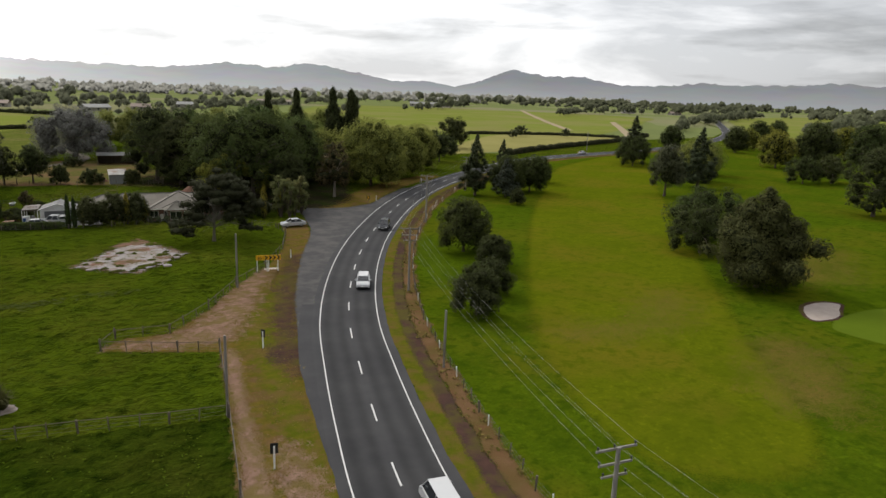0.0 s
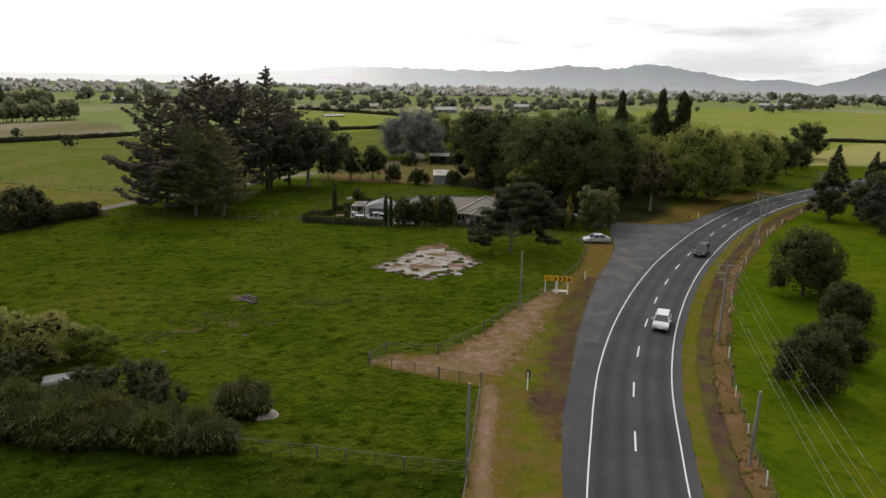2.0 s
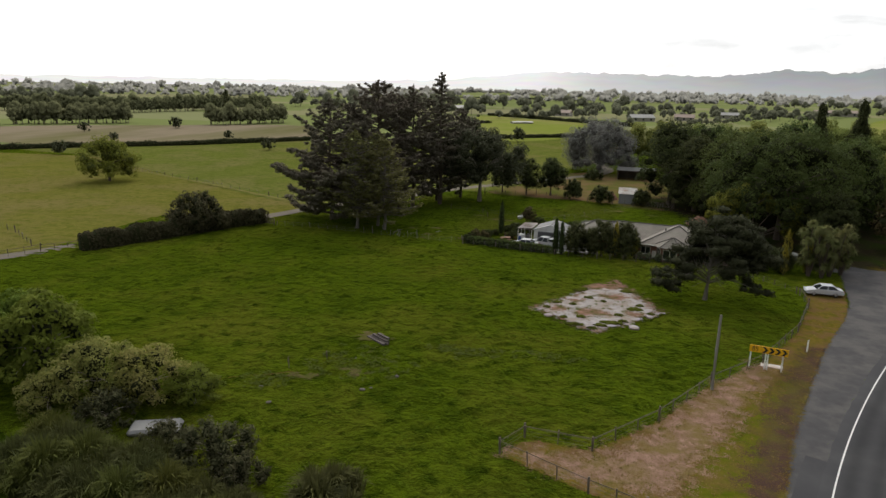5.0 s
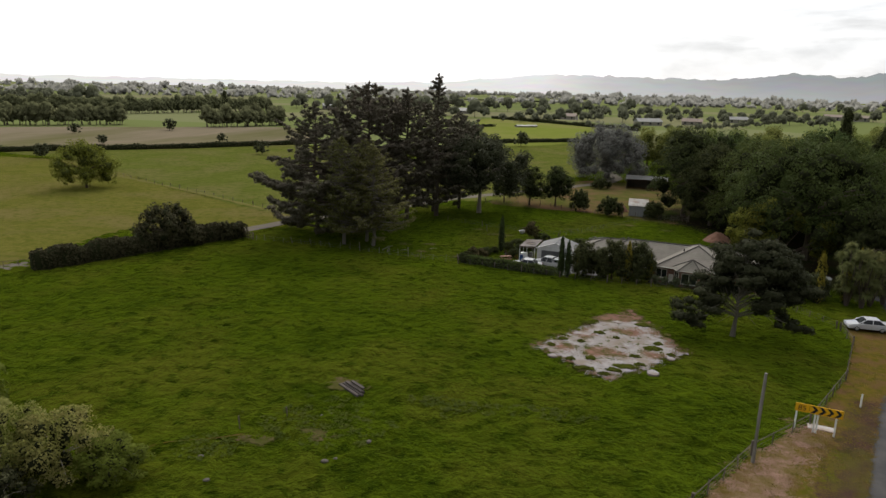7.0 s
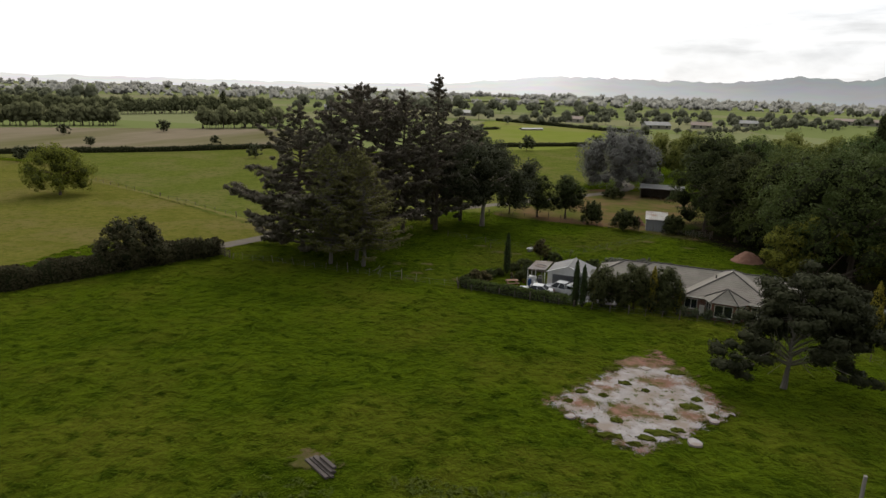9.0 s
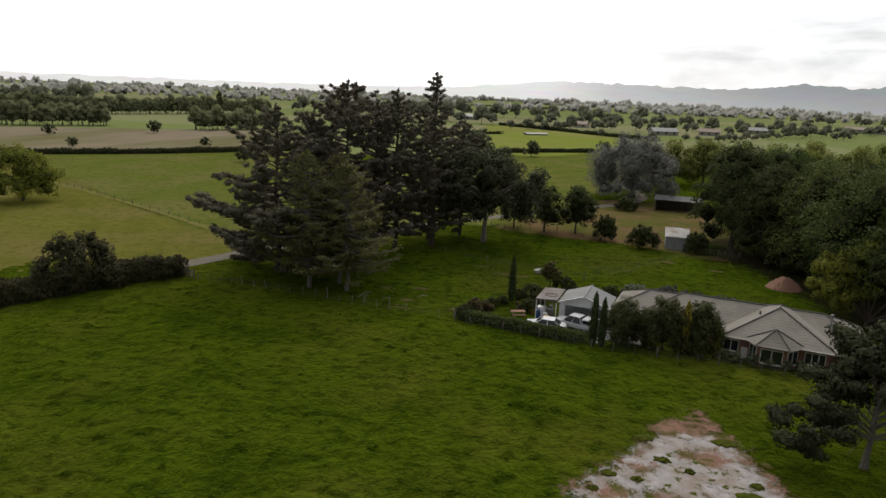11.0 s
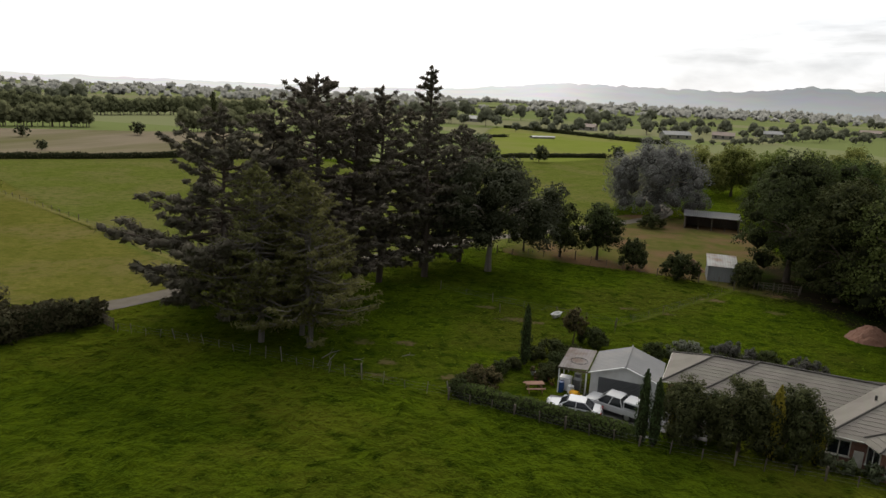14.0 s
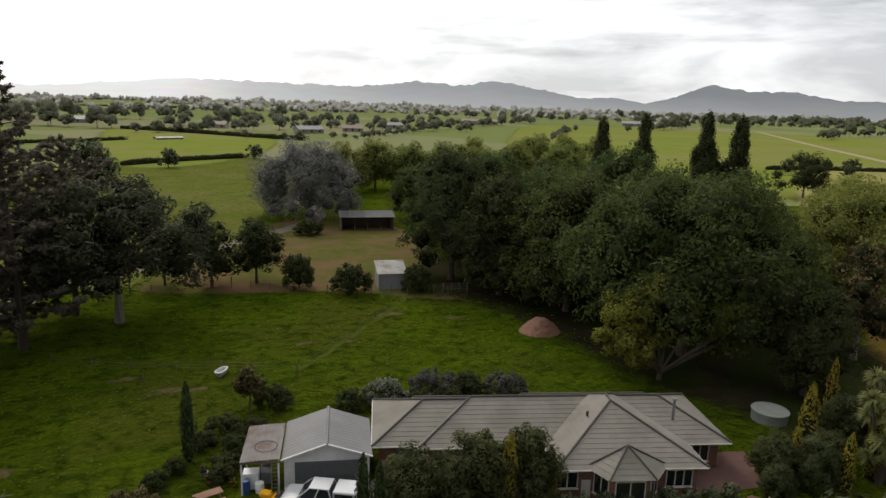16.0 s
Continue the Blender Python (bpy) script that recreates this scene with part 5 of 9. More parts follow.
repeat(golf_round, 127, 138, 0.85, 3.0)
put(cone_tree(14.4, 14.2, LEAF_CYPRUS, "dark olive dome-shaped conifer on the golf course", 24000, 0.2, 74, 0.3, 1.5), 83.2, 38.2)
big_dark = broad_tree(11.2, 15, 0.4, LEAF_GOLF, BARK, "wide dark evergreen on the golf course", 9000, 0.17, 22, 75)
put(big_dark, 101.5, 60.2)
repeat(big_dark, 94, 56, 0.82, 2.0)
put(broad_tree(14.6, 10.5, 2.6, LEAF_EVER, BARK, "grey-green upright tree on the golf course", 7000, 0.2, 20, 79), 143, 104.5)
repeat(golf_con, 168, 113, 1.28, 0.6, 1.15)
repeat(willow, 181, 124, 0.72, 2.6, 0.7, "yellow-brown tree on the golf course")
repeat(golf_con, 206, 173, 1.45, 1.6, 1.2)
repeat(big_dark, 196, 164, 0.9, 2.5, 1.1)
repeat(willow, 200, 137, 0.85, 0.3, 0.72, "yellow-brown tree on the golf course")
repeat(golf_round, 104, 66, 0.6, 0.5, 0.9, "small pale-flowering tree behind the evergreens")
golf_far = [broad_tree(20, 17, 0.5, LEAF_GOLF, BARK, "mature tree on the far side of the golf course", 6000, 0.34, 26, 76), broad_tree(18, 18, 0.5, LEAF_LIME, BARK, "mature yellow-green tree on the golf course", 6000, 0.34, 26, 77)]
repeat(wood[1], 168, 63, 1.0, 0.7, 0.92, "huge dark spreading tree on the golf course")
repeat(big_dark, 214.6, 107.3, 0.85, 0.6)
repeat(big_dark, 226, 104, 0.95, 1.6, 0.9)
for i, (x, y, s) in enumerate([(267, 133, 1.0), (255, 142, 0.85), (293, 126, 1.0), (308, 197, 0.75), (330, 205, 0.7), (355, 215, 0.85), (406, 235, 0.75), (380, 225, 0.7), (300, 150, 0.9), (330, 140, 1.0), (350, 165, 0.9), (280, 215, 0.7), (430, 250, 0.8), (240, 60, 1.0), (262, 95, 0.9)]):
    if i < 2:
        put(golf_far[i], x, y, s)
    else:
        repeat(golf_far[1 if i % 3 == 1 else 0], x, y, s, i * 2.3, s * 0.95)

# distant trees and shelter belts
r = random.Random(5)


def raw_tree(h, w, th, n, leaf, sd, k=10):
    """A domed crown: a heart, a ring of lobes low down and a few on top, uneven in size."""
    q = np.random.default_rng(sd)
    ht = h - th
    lobes, radii = [(0.0, 0.0, th + ht * 0.52)], [min(w * 0.36, ht * 0.4)]
    for i in range(k):
        a = i * 2.399 + q.uniform(-0.4, 0.4)
        f = (i + 0.5) / k
        rad = min(w, ht) * q.uniform(0.19, 0.27)
        reach = (w / 2 - rad) * math.cos(f * 1.35) * q.uniform(0.85, 1.1)
        lobes.append((math.cos(a) * reach, math.sin(a) * reach, th + rad + (ht - 2 * rad) * math.sin(f * 1.5)))
        radii.append(rad)
    v0, f0, i0, n0 = crown_data(lobes, radii, n, leaf, fill=0.93)
    me = trunk_mesh("trunk", h * 0.02, th + (h - th) * 0.5, lobes, BARK, 0.2, 0 if k < 6 else 2, 4)
    co = np.empty(len(me.vertices) * 3)
    me.vertices.foreach_get("co", co)
    v1, f1 = co.reshape(-1, 3), [list(p.vertices) for p in me.polygons]
    n1 = unit(v1 * np.array([1, 1, 0]) + np.array([1e-3, 0, 0]))
    bpy.data.meshes.remove(me)
    return np.concatenate([v0, v1]), f0 + [[q + len(v0) for q in f] for f in f1], i0 + [2] * len(f1), np.concatenate([n0, n1])


RAW = [raw_tree(10.5, 12, 1.5, 320, 0.4, 81), raw_tree(12, 11, 1.8, 320, 0.4, 82), raw_tree(8.5, 12, 1.0, 320, 0.4, 83)]
COARSE_TREES = [raw_tree(8.5, 15, -0.8, 30, 0.5, 84, 6), raw_tree(9.5, 13, -0.8, 30, 0.5, 85, 6), raw_tree(7, 17, -0.8, 30, 0.5, 90, 6)]
SLIM = [raw_tree(11.5, 7.5, 1.6, 240, 0.42, 86, 8), raw_tree(12, 7.2, 1.6, 240, 0.42, 87, 8)]


def joined_trees(name, spots, label, kinds=RAW, mats=None, even=1.0):
    vs, ns, fs, ix, off = [], [], [], [], 0
    for x, y, s in spots:
        v, f, i, soft = kinds[r.randrange(len(kinds))]
        a = r.uniform(0, 6.28)
        q = np.array([[math.cos(a), -math.sin(a), 0], [math.sin(a), math.cos(a), 0], [0, 0, r.uniform(0.85, 1.15)]])
        vs.append(v @ q.T * s + np.array([x, y, -0.1]))
        # normals tipped upwards, so far crowns shade evenly as if hazed
        ns.append(unit(soft @ q.T + np.array([0, 0, even])))
        fs += [[k + off for k in g] for g in f]
        ix += i
        off += len(v)
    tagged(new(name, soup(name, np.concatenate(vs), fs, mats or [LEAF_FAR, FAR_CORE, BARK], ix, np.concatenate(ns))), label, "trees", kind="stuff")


def belt(a, b, n, s, wide=2.0):
    out, n, wide = [], int(n * 1.7), wide * 0.6
    for i in range(n):
        t = (i + r.uniform(-0.35, 0.35)) / max(1, n - 1)
        out.append((a[0] + (b[0] - a[0]) * t + r.uniform(-wide, wide), a[1] + (b[1] - a[1]) * t + r.uniform(-wide, wide), s * r.uniform(0.7, 1.25)))
    return out


# far tree sets whose base colours carry the haze
HAZY = [LEAF_HAZE, HAZE_CORE, BARK]
VEILED = [material("haze_paled_trees", (0.27, 0.265, 0.235), (0.31, 0.305, 0.265), 0.05, 1.0, spec=0.0)] * 3
joined_trees("shelter_belt", belt((-306, 330), (-260, 371), 34, 0.9, 6.0) + belt((-210, 375), (-184, 420), 28, 0.9, 6.0), "short dense shelter belts beside the hay field", SLIM)
BELT_LEFT = belt((-440, 455), (-340, 475), 52, 0.95, 3.0)
joined_trees("long_shelter_belt", BELT_LEFT + belt((-340, 470), (-288, 615), 84, 0.95, 3.0), "long even shelter belt of farm trees", SLIM)
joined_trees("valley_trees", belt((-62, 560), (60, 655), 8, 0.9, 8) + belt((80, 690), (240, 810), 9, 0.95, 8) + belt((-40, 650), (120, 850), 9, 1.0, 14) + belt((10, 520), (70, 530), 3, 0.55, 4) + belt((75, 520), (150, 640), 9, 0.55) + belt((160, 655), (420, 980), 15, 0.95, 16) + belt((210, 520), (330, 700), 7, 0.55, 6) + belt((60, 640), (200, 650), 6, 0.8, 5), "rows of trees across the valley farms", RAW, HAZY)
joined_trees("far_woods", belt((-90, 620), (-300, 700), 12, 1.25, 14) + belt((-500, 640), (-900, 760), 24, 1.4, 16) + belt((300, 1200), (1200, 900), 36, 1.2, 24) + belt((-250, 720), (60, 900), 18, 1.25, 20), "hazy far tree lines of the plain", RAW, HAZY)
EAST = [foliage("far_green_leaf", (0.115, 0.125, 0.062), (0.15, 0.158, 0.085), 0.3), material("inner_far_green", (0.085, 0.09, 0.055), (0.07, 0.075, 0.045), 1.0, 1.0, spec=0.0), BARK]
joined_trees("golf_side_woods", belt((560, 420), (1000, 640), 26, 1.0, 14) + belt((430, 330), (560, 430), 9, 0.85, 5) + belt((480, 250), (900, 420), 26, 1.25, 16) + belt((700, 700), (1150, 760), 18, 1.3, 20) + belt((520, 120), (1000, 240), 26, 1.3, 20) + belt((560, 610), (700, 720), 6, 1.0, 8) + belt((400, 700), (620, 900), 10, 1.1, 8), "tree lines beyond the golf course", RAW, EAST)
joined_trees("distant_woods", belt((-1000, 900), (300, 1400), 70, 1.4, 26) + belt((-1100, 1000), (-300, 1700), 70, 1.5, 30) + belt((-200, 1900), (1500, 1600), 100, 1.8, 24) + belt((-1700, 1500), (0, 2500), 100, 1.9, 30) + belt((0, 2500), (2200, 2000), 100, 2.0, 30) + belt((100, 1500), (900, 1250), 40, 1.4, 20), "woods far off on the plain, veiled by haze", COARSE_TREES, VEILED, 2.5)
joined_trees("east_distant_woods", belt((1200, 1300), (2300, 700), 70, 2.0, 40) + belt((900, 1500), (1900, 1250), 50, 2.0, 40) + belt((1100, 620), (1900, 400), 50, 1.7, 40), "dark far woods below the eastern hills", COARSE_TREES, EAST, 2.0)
field_tree = broad_tree(6.6, 7.6, 0.5, LEAF_EVER, BARK, "small round tree standing alone in a field", 700, 0.32, 10, 84)
for i, (x, y, s) in enumerate(((-211.8, 341, 1.0), (-153.7, 293, 0.65), (-114.4, 253, 0.78), (-172.3, 211, 0.78), (-25.8, 339, 1.1), (5, 372, 1.0), (-190, 262, 0.6), (-235, 300, 0.8), (258, 310, 1.1), (285, 300, 0.9), (244, 300, 0.8))):
    put(field_tree, x, y, s) if i == 0 else repeat(field_tree, x, y, s, i)

# ---- hedges ----
hedge_run("hedge", [Vector(p) for p in ((-13.2, 119.6), (-8, 118.4), (-3, 117.2), (1.4, 116.5))], 1.3, 1.3, LEAF_MID, "clipped green hedge along the house boundary", 0.12, 220)
hedge_run("hedge", [Vector(p) for p in ((-70.5, 97), (-66.5, 104), (-62, 112), (-57, 121), (-53.5, 125))], 2.7, 2.6, LEAF_HEDGE, "dark overgrown boundary hedge", 0.2, 240, 0.3)
blob = broad_tree(7.4, 11, 0.0, LEAF_HEDGE, BARK, "dense dark bush rising from the hedge", 5000, 0.2, 30, 91, "shrub", "shrub")
put(blob, -61.5, 115)
repeat(blob, -55, 122.4, 0.45, 1.0)
for pts, h in ((((-210, 208), (-194, 225), (-173, 242), (-153, 259), (-123, 294), (-105, 318)), 2.2), (((-42, 346), (-20, 366), (2, 380)), 2.2), (((-78, 612), (-36, 577), (8, 530), (40, 500)), 3.0), (((170, 210), (200, 226), (235, 241), (304, 269), (360, 300)), 2.6), (((230, 330), (262, 326), (298, 314), (325, 290)), 2.0), (((-120, 440), (-80, 470), (-60, 490)), 2.0)):
    hedge_run("hedge", [Vector(p) for p in pts], h * 0.85, 2.4, LEAF_HEDGE, "long dark farm hedge between fields", 0.4, 12, 0.22, step=3.0)


# ---- far farm buildings and tracks ----
IRON = material("pale_far_roofing", (0.22, 0.22, 0.21), (0.18, 0.18, 0.175), 0.3, 0.6)
FARWALL = material("far_weatherboard", (0.30, 0.28, 0.25), (0.24, 0.225, 0.20), 0.4, 0.8)
FARGLASS = material("far_window", (0.05, 0.055, 0.06), None, 1, 0.2)
FARROOF = material("far_brown_roof", (0.25, 0.19, 0.16), (0.2, 0.16, 0.135), 0.4, 0.8)


def farm_building(x, y, turn, w, d, eave, rise, roof, label, name="farmhouse", windows=3):
    b = thing(name, pose(x, y, 0, 0, 0, turn), label, "building")
    bm = bmesh.new()
    box(bm, -w / 2, w / 2, -d / 2, d / 2, -0.2, eave)
    part("wall", bm, FARWALL, b)
    bm = bmesh.new()
    for s in (-1, 1):
        a = [(-w / 2 - 0.4, s * (d / 2 + 0.5), eave - 0.1), (w / 2 + 0.4, s * (d / 2 + 0.5), eave - 0.1), (w / 2 + 0.4, 0, eave + rise), (-w / 2 - 0.4, 0, eave + rise)]
        lo = [bm.verts.new(p) for p in a]
        hi = [bm.verts.new((p[0], p[1], p[2] + 0.15)) for p in a]
        bm.faces.new(hi)
        bm.faces.new(lo[::-1])
        for i in range(4):
            bm.faces.new((lo[i], lo[(i + 1) % 4], hi[(i + 1) % 4], hi[i]))
    for s in (-1, 1):
        bm.faces.new([bm.verts.new((s * (w / 2 - 0.02), q * d / 2, eave)) for q in (-1, 1)] + [bm.verts.new((s * (w / 2 - 0.02), 0, eave + rise))])
    bmesh.ops.recalc_face_normals(bm, faces=bm.faces)
    part("roof", bm, roof, b)
    for i in range(windows):
        bm = bmesh.new()
        u = -w / 2 + w * (i + 0.5) / windows
        box(bm, u - 0.8, u + 0.8, -d / 2 - 0.06, -d / 2 + 0.04, 0.9, eave - 0.5)
        part("window", bm, FARGLASS, b)


farm_building(552, 905, -30, 62, 16, 4.0, 3.0, IRON, "long pale-roofed farm shed across the valley", "farm_shed", 7)
farm_building(-122, 700, 10, 22, 11, 3.0, 2.6, IRON, "white-roofed farmhouse among valley trees")
farm_building(-14.6, 650, -15, 18, 10, 3.0, 2.4, FARROOF, "brown-roofed farmhouse among valley trees")
farm_building(51.6, 590, 20, 20, 10, 3.0, 2.5, IRON, "pale-roofed farmhouse beside a hedge")
farm_building(90, 622, -10, 16, 9, 3.0, 2.4, FARROOF, "brown-roofed cottage among valley trees")
farm_building(140, 700, 15, 20, 11, 3.2, 2.4, IRON, "white-roofed farm building among trees")
farm_building(285, 855, -10, 44, 14, 4.0, 2.6, FARROOF, "long low brown-roofed farm shed", "farm_shed", 5)
farm_building(-262, 705, 25, 20, 10, 3.5, 2.5, IRON, "small pale barn beyond the shelter belt")
farm_building(-38, 500, 35, 16, 4, 0.9, 0.6, IRON, "low white tunnel house in a far paddock", "tunnel_house", 0)
farm_building(840, 760, -35, 20, 11, 3.2, 2.6, IRON, "pale-roofed farmhouse beside the highway")
farm_building(905, 720, -20, 18, 10, 3.0, 2.4, FARROOF, "brown-roofed farmhouse beside the highway")
TRACK = material("brown_farm_track", (0.30, 0.24, 0.165), (0.25, 0.21, 0.14), 0.1, 0.95, spec=0.0)
for pts in ([(347, 363), (440, 500), (560, 670), (655, 803)], [(328, 284), (420, 380), (525, 491)]):
    way = catmull([Vector(p) for p in pts], 8.0)
    strip("farm_track", side_of(way, -3.0), side_of(way, 3.0), 0.1, TRACK, 1.0, label="brown earth farm track across pasture", category="track")
far_conifer = conifer(17, 7, LEAF_FAR, "lone far conifer above the shelter belt", 88, 0.1, 50, 60, 0.4, "conifer_tree", taper=0.8)
put(far_conifer, -170, 480, 1.15)
put(poplar_tree(19, 5.5, LEAF_FAR, "lone far poplar above the shelter belt", 1200, 0.5, 89), -270, 500)

# ---- vehicles ----
def paint(name, a):
    return material(name, a, tuple(v * 0.94 for v in a), 1.0, 0.22, spec=0.6)


CAR_WHITE, CAR_SILVER, CAR_DARK = paint("white_car_paint", (0.46, 0.465, 0.47)), paint("silver_car_paint", (0.52, 0.53, 0.55)), paint("dark_car_paint", (0.03, 0.033, 0.038))
LAMP_RED, LAMP_CLEAR = material("red_lens", (0.35, 0.01, 0.01), None, 4, 0.2), material("clear_lens", (0.65, 0.66, 0.66), None, 4, 0.1)
TRIM = material("black_trim", (0.03, 0.03, 0.03), None, 4, 0.6)


def extrude_side(bm, prof, w, bevel=0.07):
    a = [bm.verts.new((x, -w, z)) for x, z in prof]
    b = [bm.verts.new((x, w, z)) for x, z in prof]
    n = len(prof)
    fs = [bm.faces.new(a), bm.faces.new(b[::-1])]
    for i in range(n):
        fs.append(bm.faces.new((a[i], b[i], b[(i + 1) % n], a[(i + 1) % n])))
    bmesh.ops.recalc_face_normals(bm, faces=fs)
    es = [e for v in a + b for e in v.link_edges]
    bmesh.ops.bevel(bm, geom=list(set(es)), offset=bevel, segments=2, affect="EDGES")


def wheel_meshes(rad, wid):
    bm = bmesh.new()
    prof = [(rad * 0.62, -wid / 2), (rad * 0.93, -wid / 2), (rad, -wid * 0.32), (rad, wid * 0.32), (rad * 0.93, wid / 2), (rad * 0.62, wid / 2)]
    rings = [[bm.verts.new((math.cos(s * math.tau / 18) * r, y, math.sin(s * math.tau / 18) * r)) for r, y in prof] for s in range(18)]
    for s in range(18):
        for j in range(len(prof) - 1):
            bm.faces.new((rings[s][j], rings[s][j + 1], rings[(s + 1) % 18][j + 1], rings[(s + 1) % 18][j]))
    bmesh.ops.recalc_face_normals(bm, faces=bm.faces)
    tyre = bm_mesh("tyre", bm, RUBBER)
    bm = bmesh.new()
    tube(bm, [Vector((0, -wid * 0.3, 0)), Vector((0, wid * 0.3, 0))], [rad * 0.64] * 2, 14)
    tube(bm, [Vector((0, -wid * 0.42, 0)), Vector((0, wid * 0.42, 0))], [rad * 0.2] * 2, 8)
    return tyre, bm_mesh("rim", bm, ALLOY)


def car(name, at, label, body, cabin, colour, half=0.86, rad=0.31, axles=(1.35, -1.3), canopy=None, category="car", rails=False):
    """body: side outline; cabin: (x rear, x front, rear top, front top, z sill, z roof)."""
    t = thing(name, at, label, category)
    bm = bmesh.new()
    extrude_side(bm, body, half)
    part("body", bm, colour, t)
    xr, xf, tr, tf, z0, z1 = cabin
    bm = bmesh.new()
    lo = [bm.verts.new(p) for p in ((xr, -half * 0.93, z0), (xf, -half * 0.93, z0), (xf, half * 0.93, z0), (xr, half * 0.93, z0))]
    hi = [bm.verts.new(p) for p in ((tr, -half * 0.74, z1), (tf, -half * 0.74, z1), (tf, half * 0.74, z1), (tr, half * 0.74, z1))]
    for i in range(4):
        bm.faces.new((lo[i], lo[(i + 1) % 4], hi[(i + 1) % 4], hi[i]))
    bm.faces.new(hi)
    bmesh.ops.recalc_face_normals(bm, faces=bm.faces)
    part("window", bm, WINDOW, t, "dark tinted car glass")
    bm = bmesh.new()
    box(bm, tr - 0.06, tf + 0.05, -half * 0.77, half * 0.77, z1 - 0.02, z1 + 0.05, 0.03)
    part("roof", bm, colour, t)
    for s in (-1, 1):
        for a, b in ((Vector((xf, s * half * 0.935, z0)), Vector((tf, s * half * 0.75, z1))), (Vector((xr, s * half * 0.935, z0)), Vector((tr, s * half * 0.75, z1))), (Vector(((xr + xf) / 2, s * half * 0.94, z0)), Vector(((tr + tf) / 2, s * half * 0.755, z1)))):
            bm = bmesh.new()
            tube(bm, [a, b], [0.045, 0.04], 5)
            part("pillar", bm, colour, t)
        bm = bmesh.new()
        box(bm, xf - 0.35, xf - 0.2, s * (half + 0.02), s * (half + 0.2), z0 + 0.02, z0 + 0.16, 0.03)
        part("mirror", bm, colour, t)
        front, rear = max(x for x, _ in body), min(x for x, _ in body)
        bm = bmesh.new()
        box(bm, front - 0.16, front + 0.012, s * half * 0.55, s * half * 0.9, 0.58, 0.74, 0.03)
        part("headlight", bm, LAMP_CLEAR, t, "clear headlight")
        bm = bmesh.new()
        box(bm, rear - 0.012, rear + 0.12, s * half * 0.62, s * half * 0.92, 0.66, 0.86, 0.03)
        part("tail_light", bm, LAMP_RED, t, "red tail light")
    for x, nm in ((max(x for x, _ in body), "front_bumper"), (min(x for x, _ in body), "rear_bumper")):
        bm = bmesh.new()
        box(bm, x - 0.05, x + 0.05, -half * 0.8, half * 0.8, 0.3, 0.46, 0.03)
        part(nm, bm, TRIM, t, "black bumper insert")
        bm = bmesh.new()
        s = 1 if x > 0 else -1
        box(bm, x + s * 0.05, x + s * 0.062, -0.26, 0.26, 0.47, 0.58)
        part("number_plate", bm, WHITE, t, "plain pale number plate")
    if canopy:
        c0, c1, cz0, cz1 = canopy
        bm = bmesh.new()
        box(bm, c0, c1, -half * 0.9, half * 0.9, cz0, cz1, 0.06)
        part("canopy", bm, colour, t, "white hard canopy over the tray")
        for s in (-1, 1):
            bm = bmesh.new()
            box(bm, c0 + 0.2, c1 - 0.15, s * half * 0.895, s * half * 0.925, cz0 + 0.18, cz1 - 0.12, 0.004)
            part("window", bm, WINDOW, t)
    tyre, rim = wheel_meshes(rad, 0.2)
    for x in axles:
        for s in (-1, 1):
            w = share("wheel", tyre, t, pose(x, s * (half - 0.1), rad))
            share("rim", rim, w, pose(0, 0, 0), "alloy wheel rim")
    return t


SEDAN = [(-2.28, 0.32), (-2.3, 0.72), (-2.2, 0.94), (-1.5, 0.99), (1.0, 0.95), (2.05, 0.78), (2.28, 0.58), (2.28, 0.3)]
SEDAN_CAB = (-1.65, 1.15, -0.95, 0.4, 0.96, 1.42)
WAGON = [(-2.2, 0.32), (-2.25, 0.8), (-2.15, 1.0), (1.0, 0.98), (1.95, 0.82), (2.2, 0.6), (2.2, 0.3)]
SUV = [(-2.2, 0.42), (-2.25, 0.95), (-2.1, 1.12), (1.0, 1.08), (2.0, 0.98), (2.22, 0.7), (2.22, 0.4)]
UTE = [(-2.55, 0.5), (-2.6, 0.98), (-1.0, 1.02), (0.9, 1.05), (2.3, 0.98), (2.55, 0.75), (2.55, 0.42)]
VAN = [(-2.35, 0.4), (-2.4, 1.2), (1.9, 1.2), (2.3, 0.95), (2.4, 0.6), (2.4, 0.35)]


def heading(x, y, side, back=False):
    i = min(range(len(LINE)), key=lambda j: (LINE[j] - Vector((x, y))).length)
    d = (LINE[i + 1] - LINE[i - 1]).normalized()
    p = Vector((LINE[i].x + d.y * side, LINE[i].y - d.x * side))
    a = math.degrees(math.atan2(d.y, d.x)) + (180 if back else 0)
    return pose(p.x, p.y, 0.04, 0, 0, a)


car("car", heading(34, 62, 1.7, True), "white station wagon on the highway lane", WAGON, (-2.0, 1.2, -1.75, 0.45, 0.98, 1.45), CAR_WHITE)
car("car", heading(52.5, 95, 1.7, True), "dark off-road wagon on the highway lane", SUV, (-2.1, 1.0, -1.8, 0.45, 1.1, 1.75), CAR_DARK, 0.9, 0.36)
car("van", heading(16.0, 15.5, 1.6), "white van driving on the highway", VAN, (-2.35, 1.85, -2.25, 1.15, 1.2, 1.98), CAR_WHITE, 0.85, 0.32, category="van")
car("car", heading(212, 206, -1.7), "small silver car on the distant highway", SEDAN, SEDAN_CAB, CAR_SILVER)
car("car", pose(38.0, 103.4, 0.03, 0, 0, 178), "silver sedan parked on the gravel pull-off", SEDAN, SEDAN_CAB, CAR_SILVER)
car("car", pose(-3.3, 119.3, 0.02, 0, 0, 173), "white sedan parked behind the hedge", SEDAN, SEDAN_CAB, CAR_WHITE)
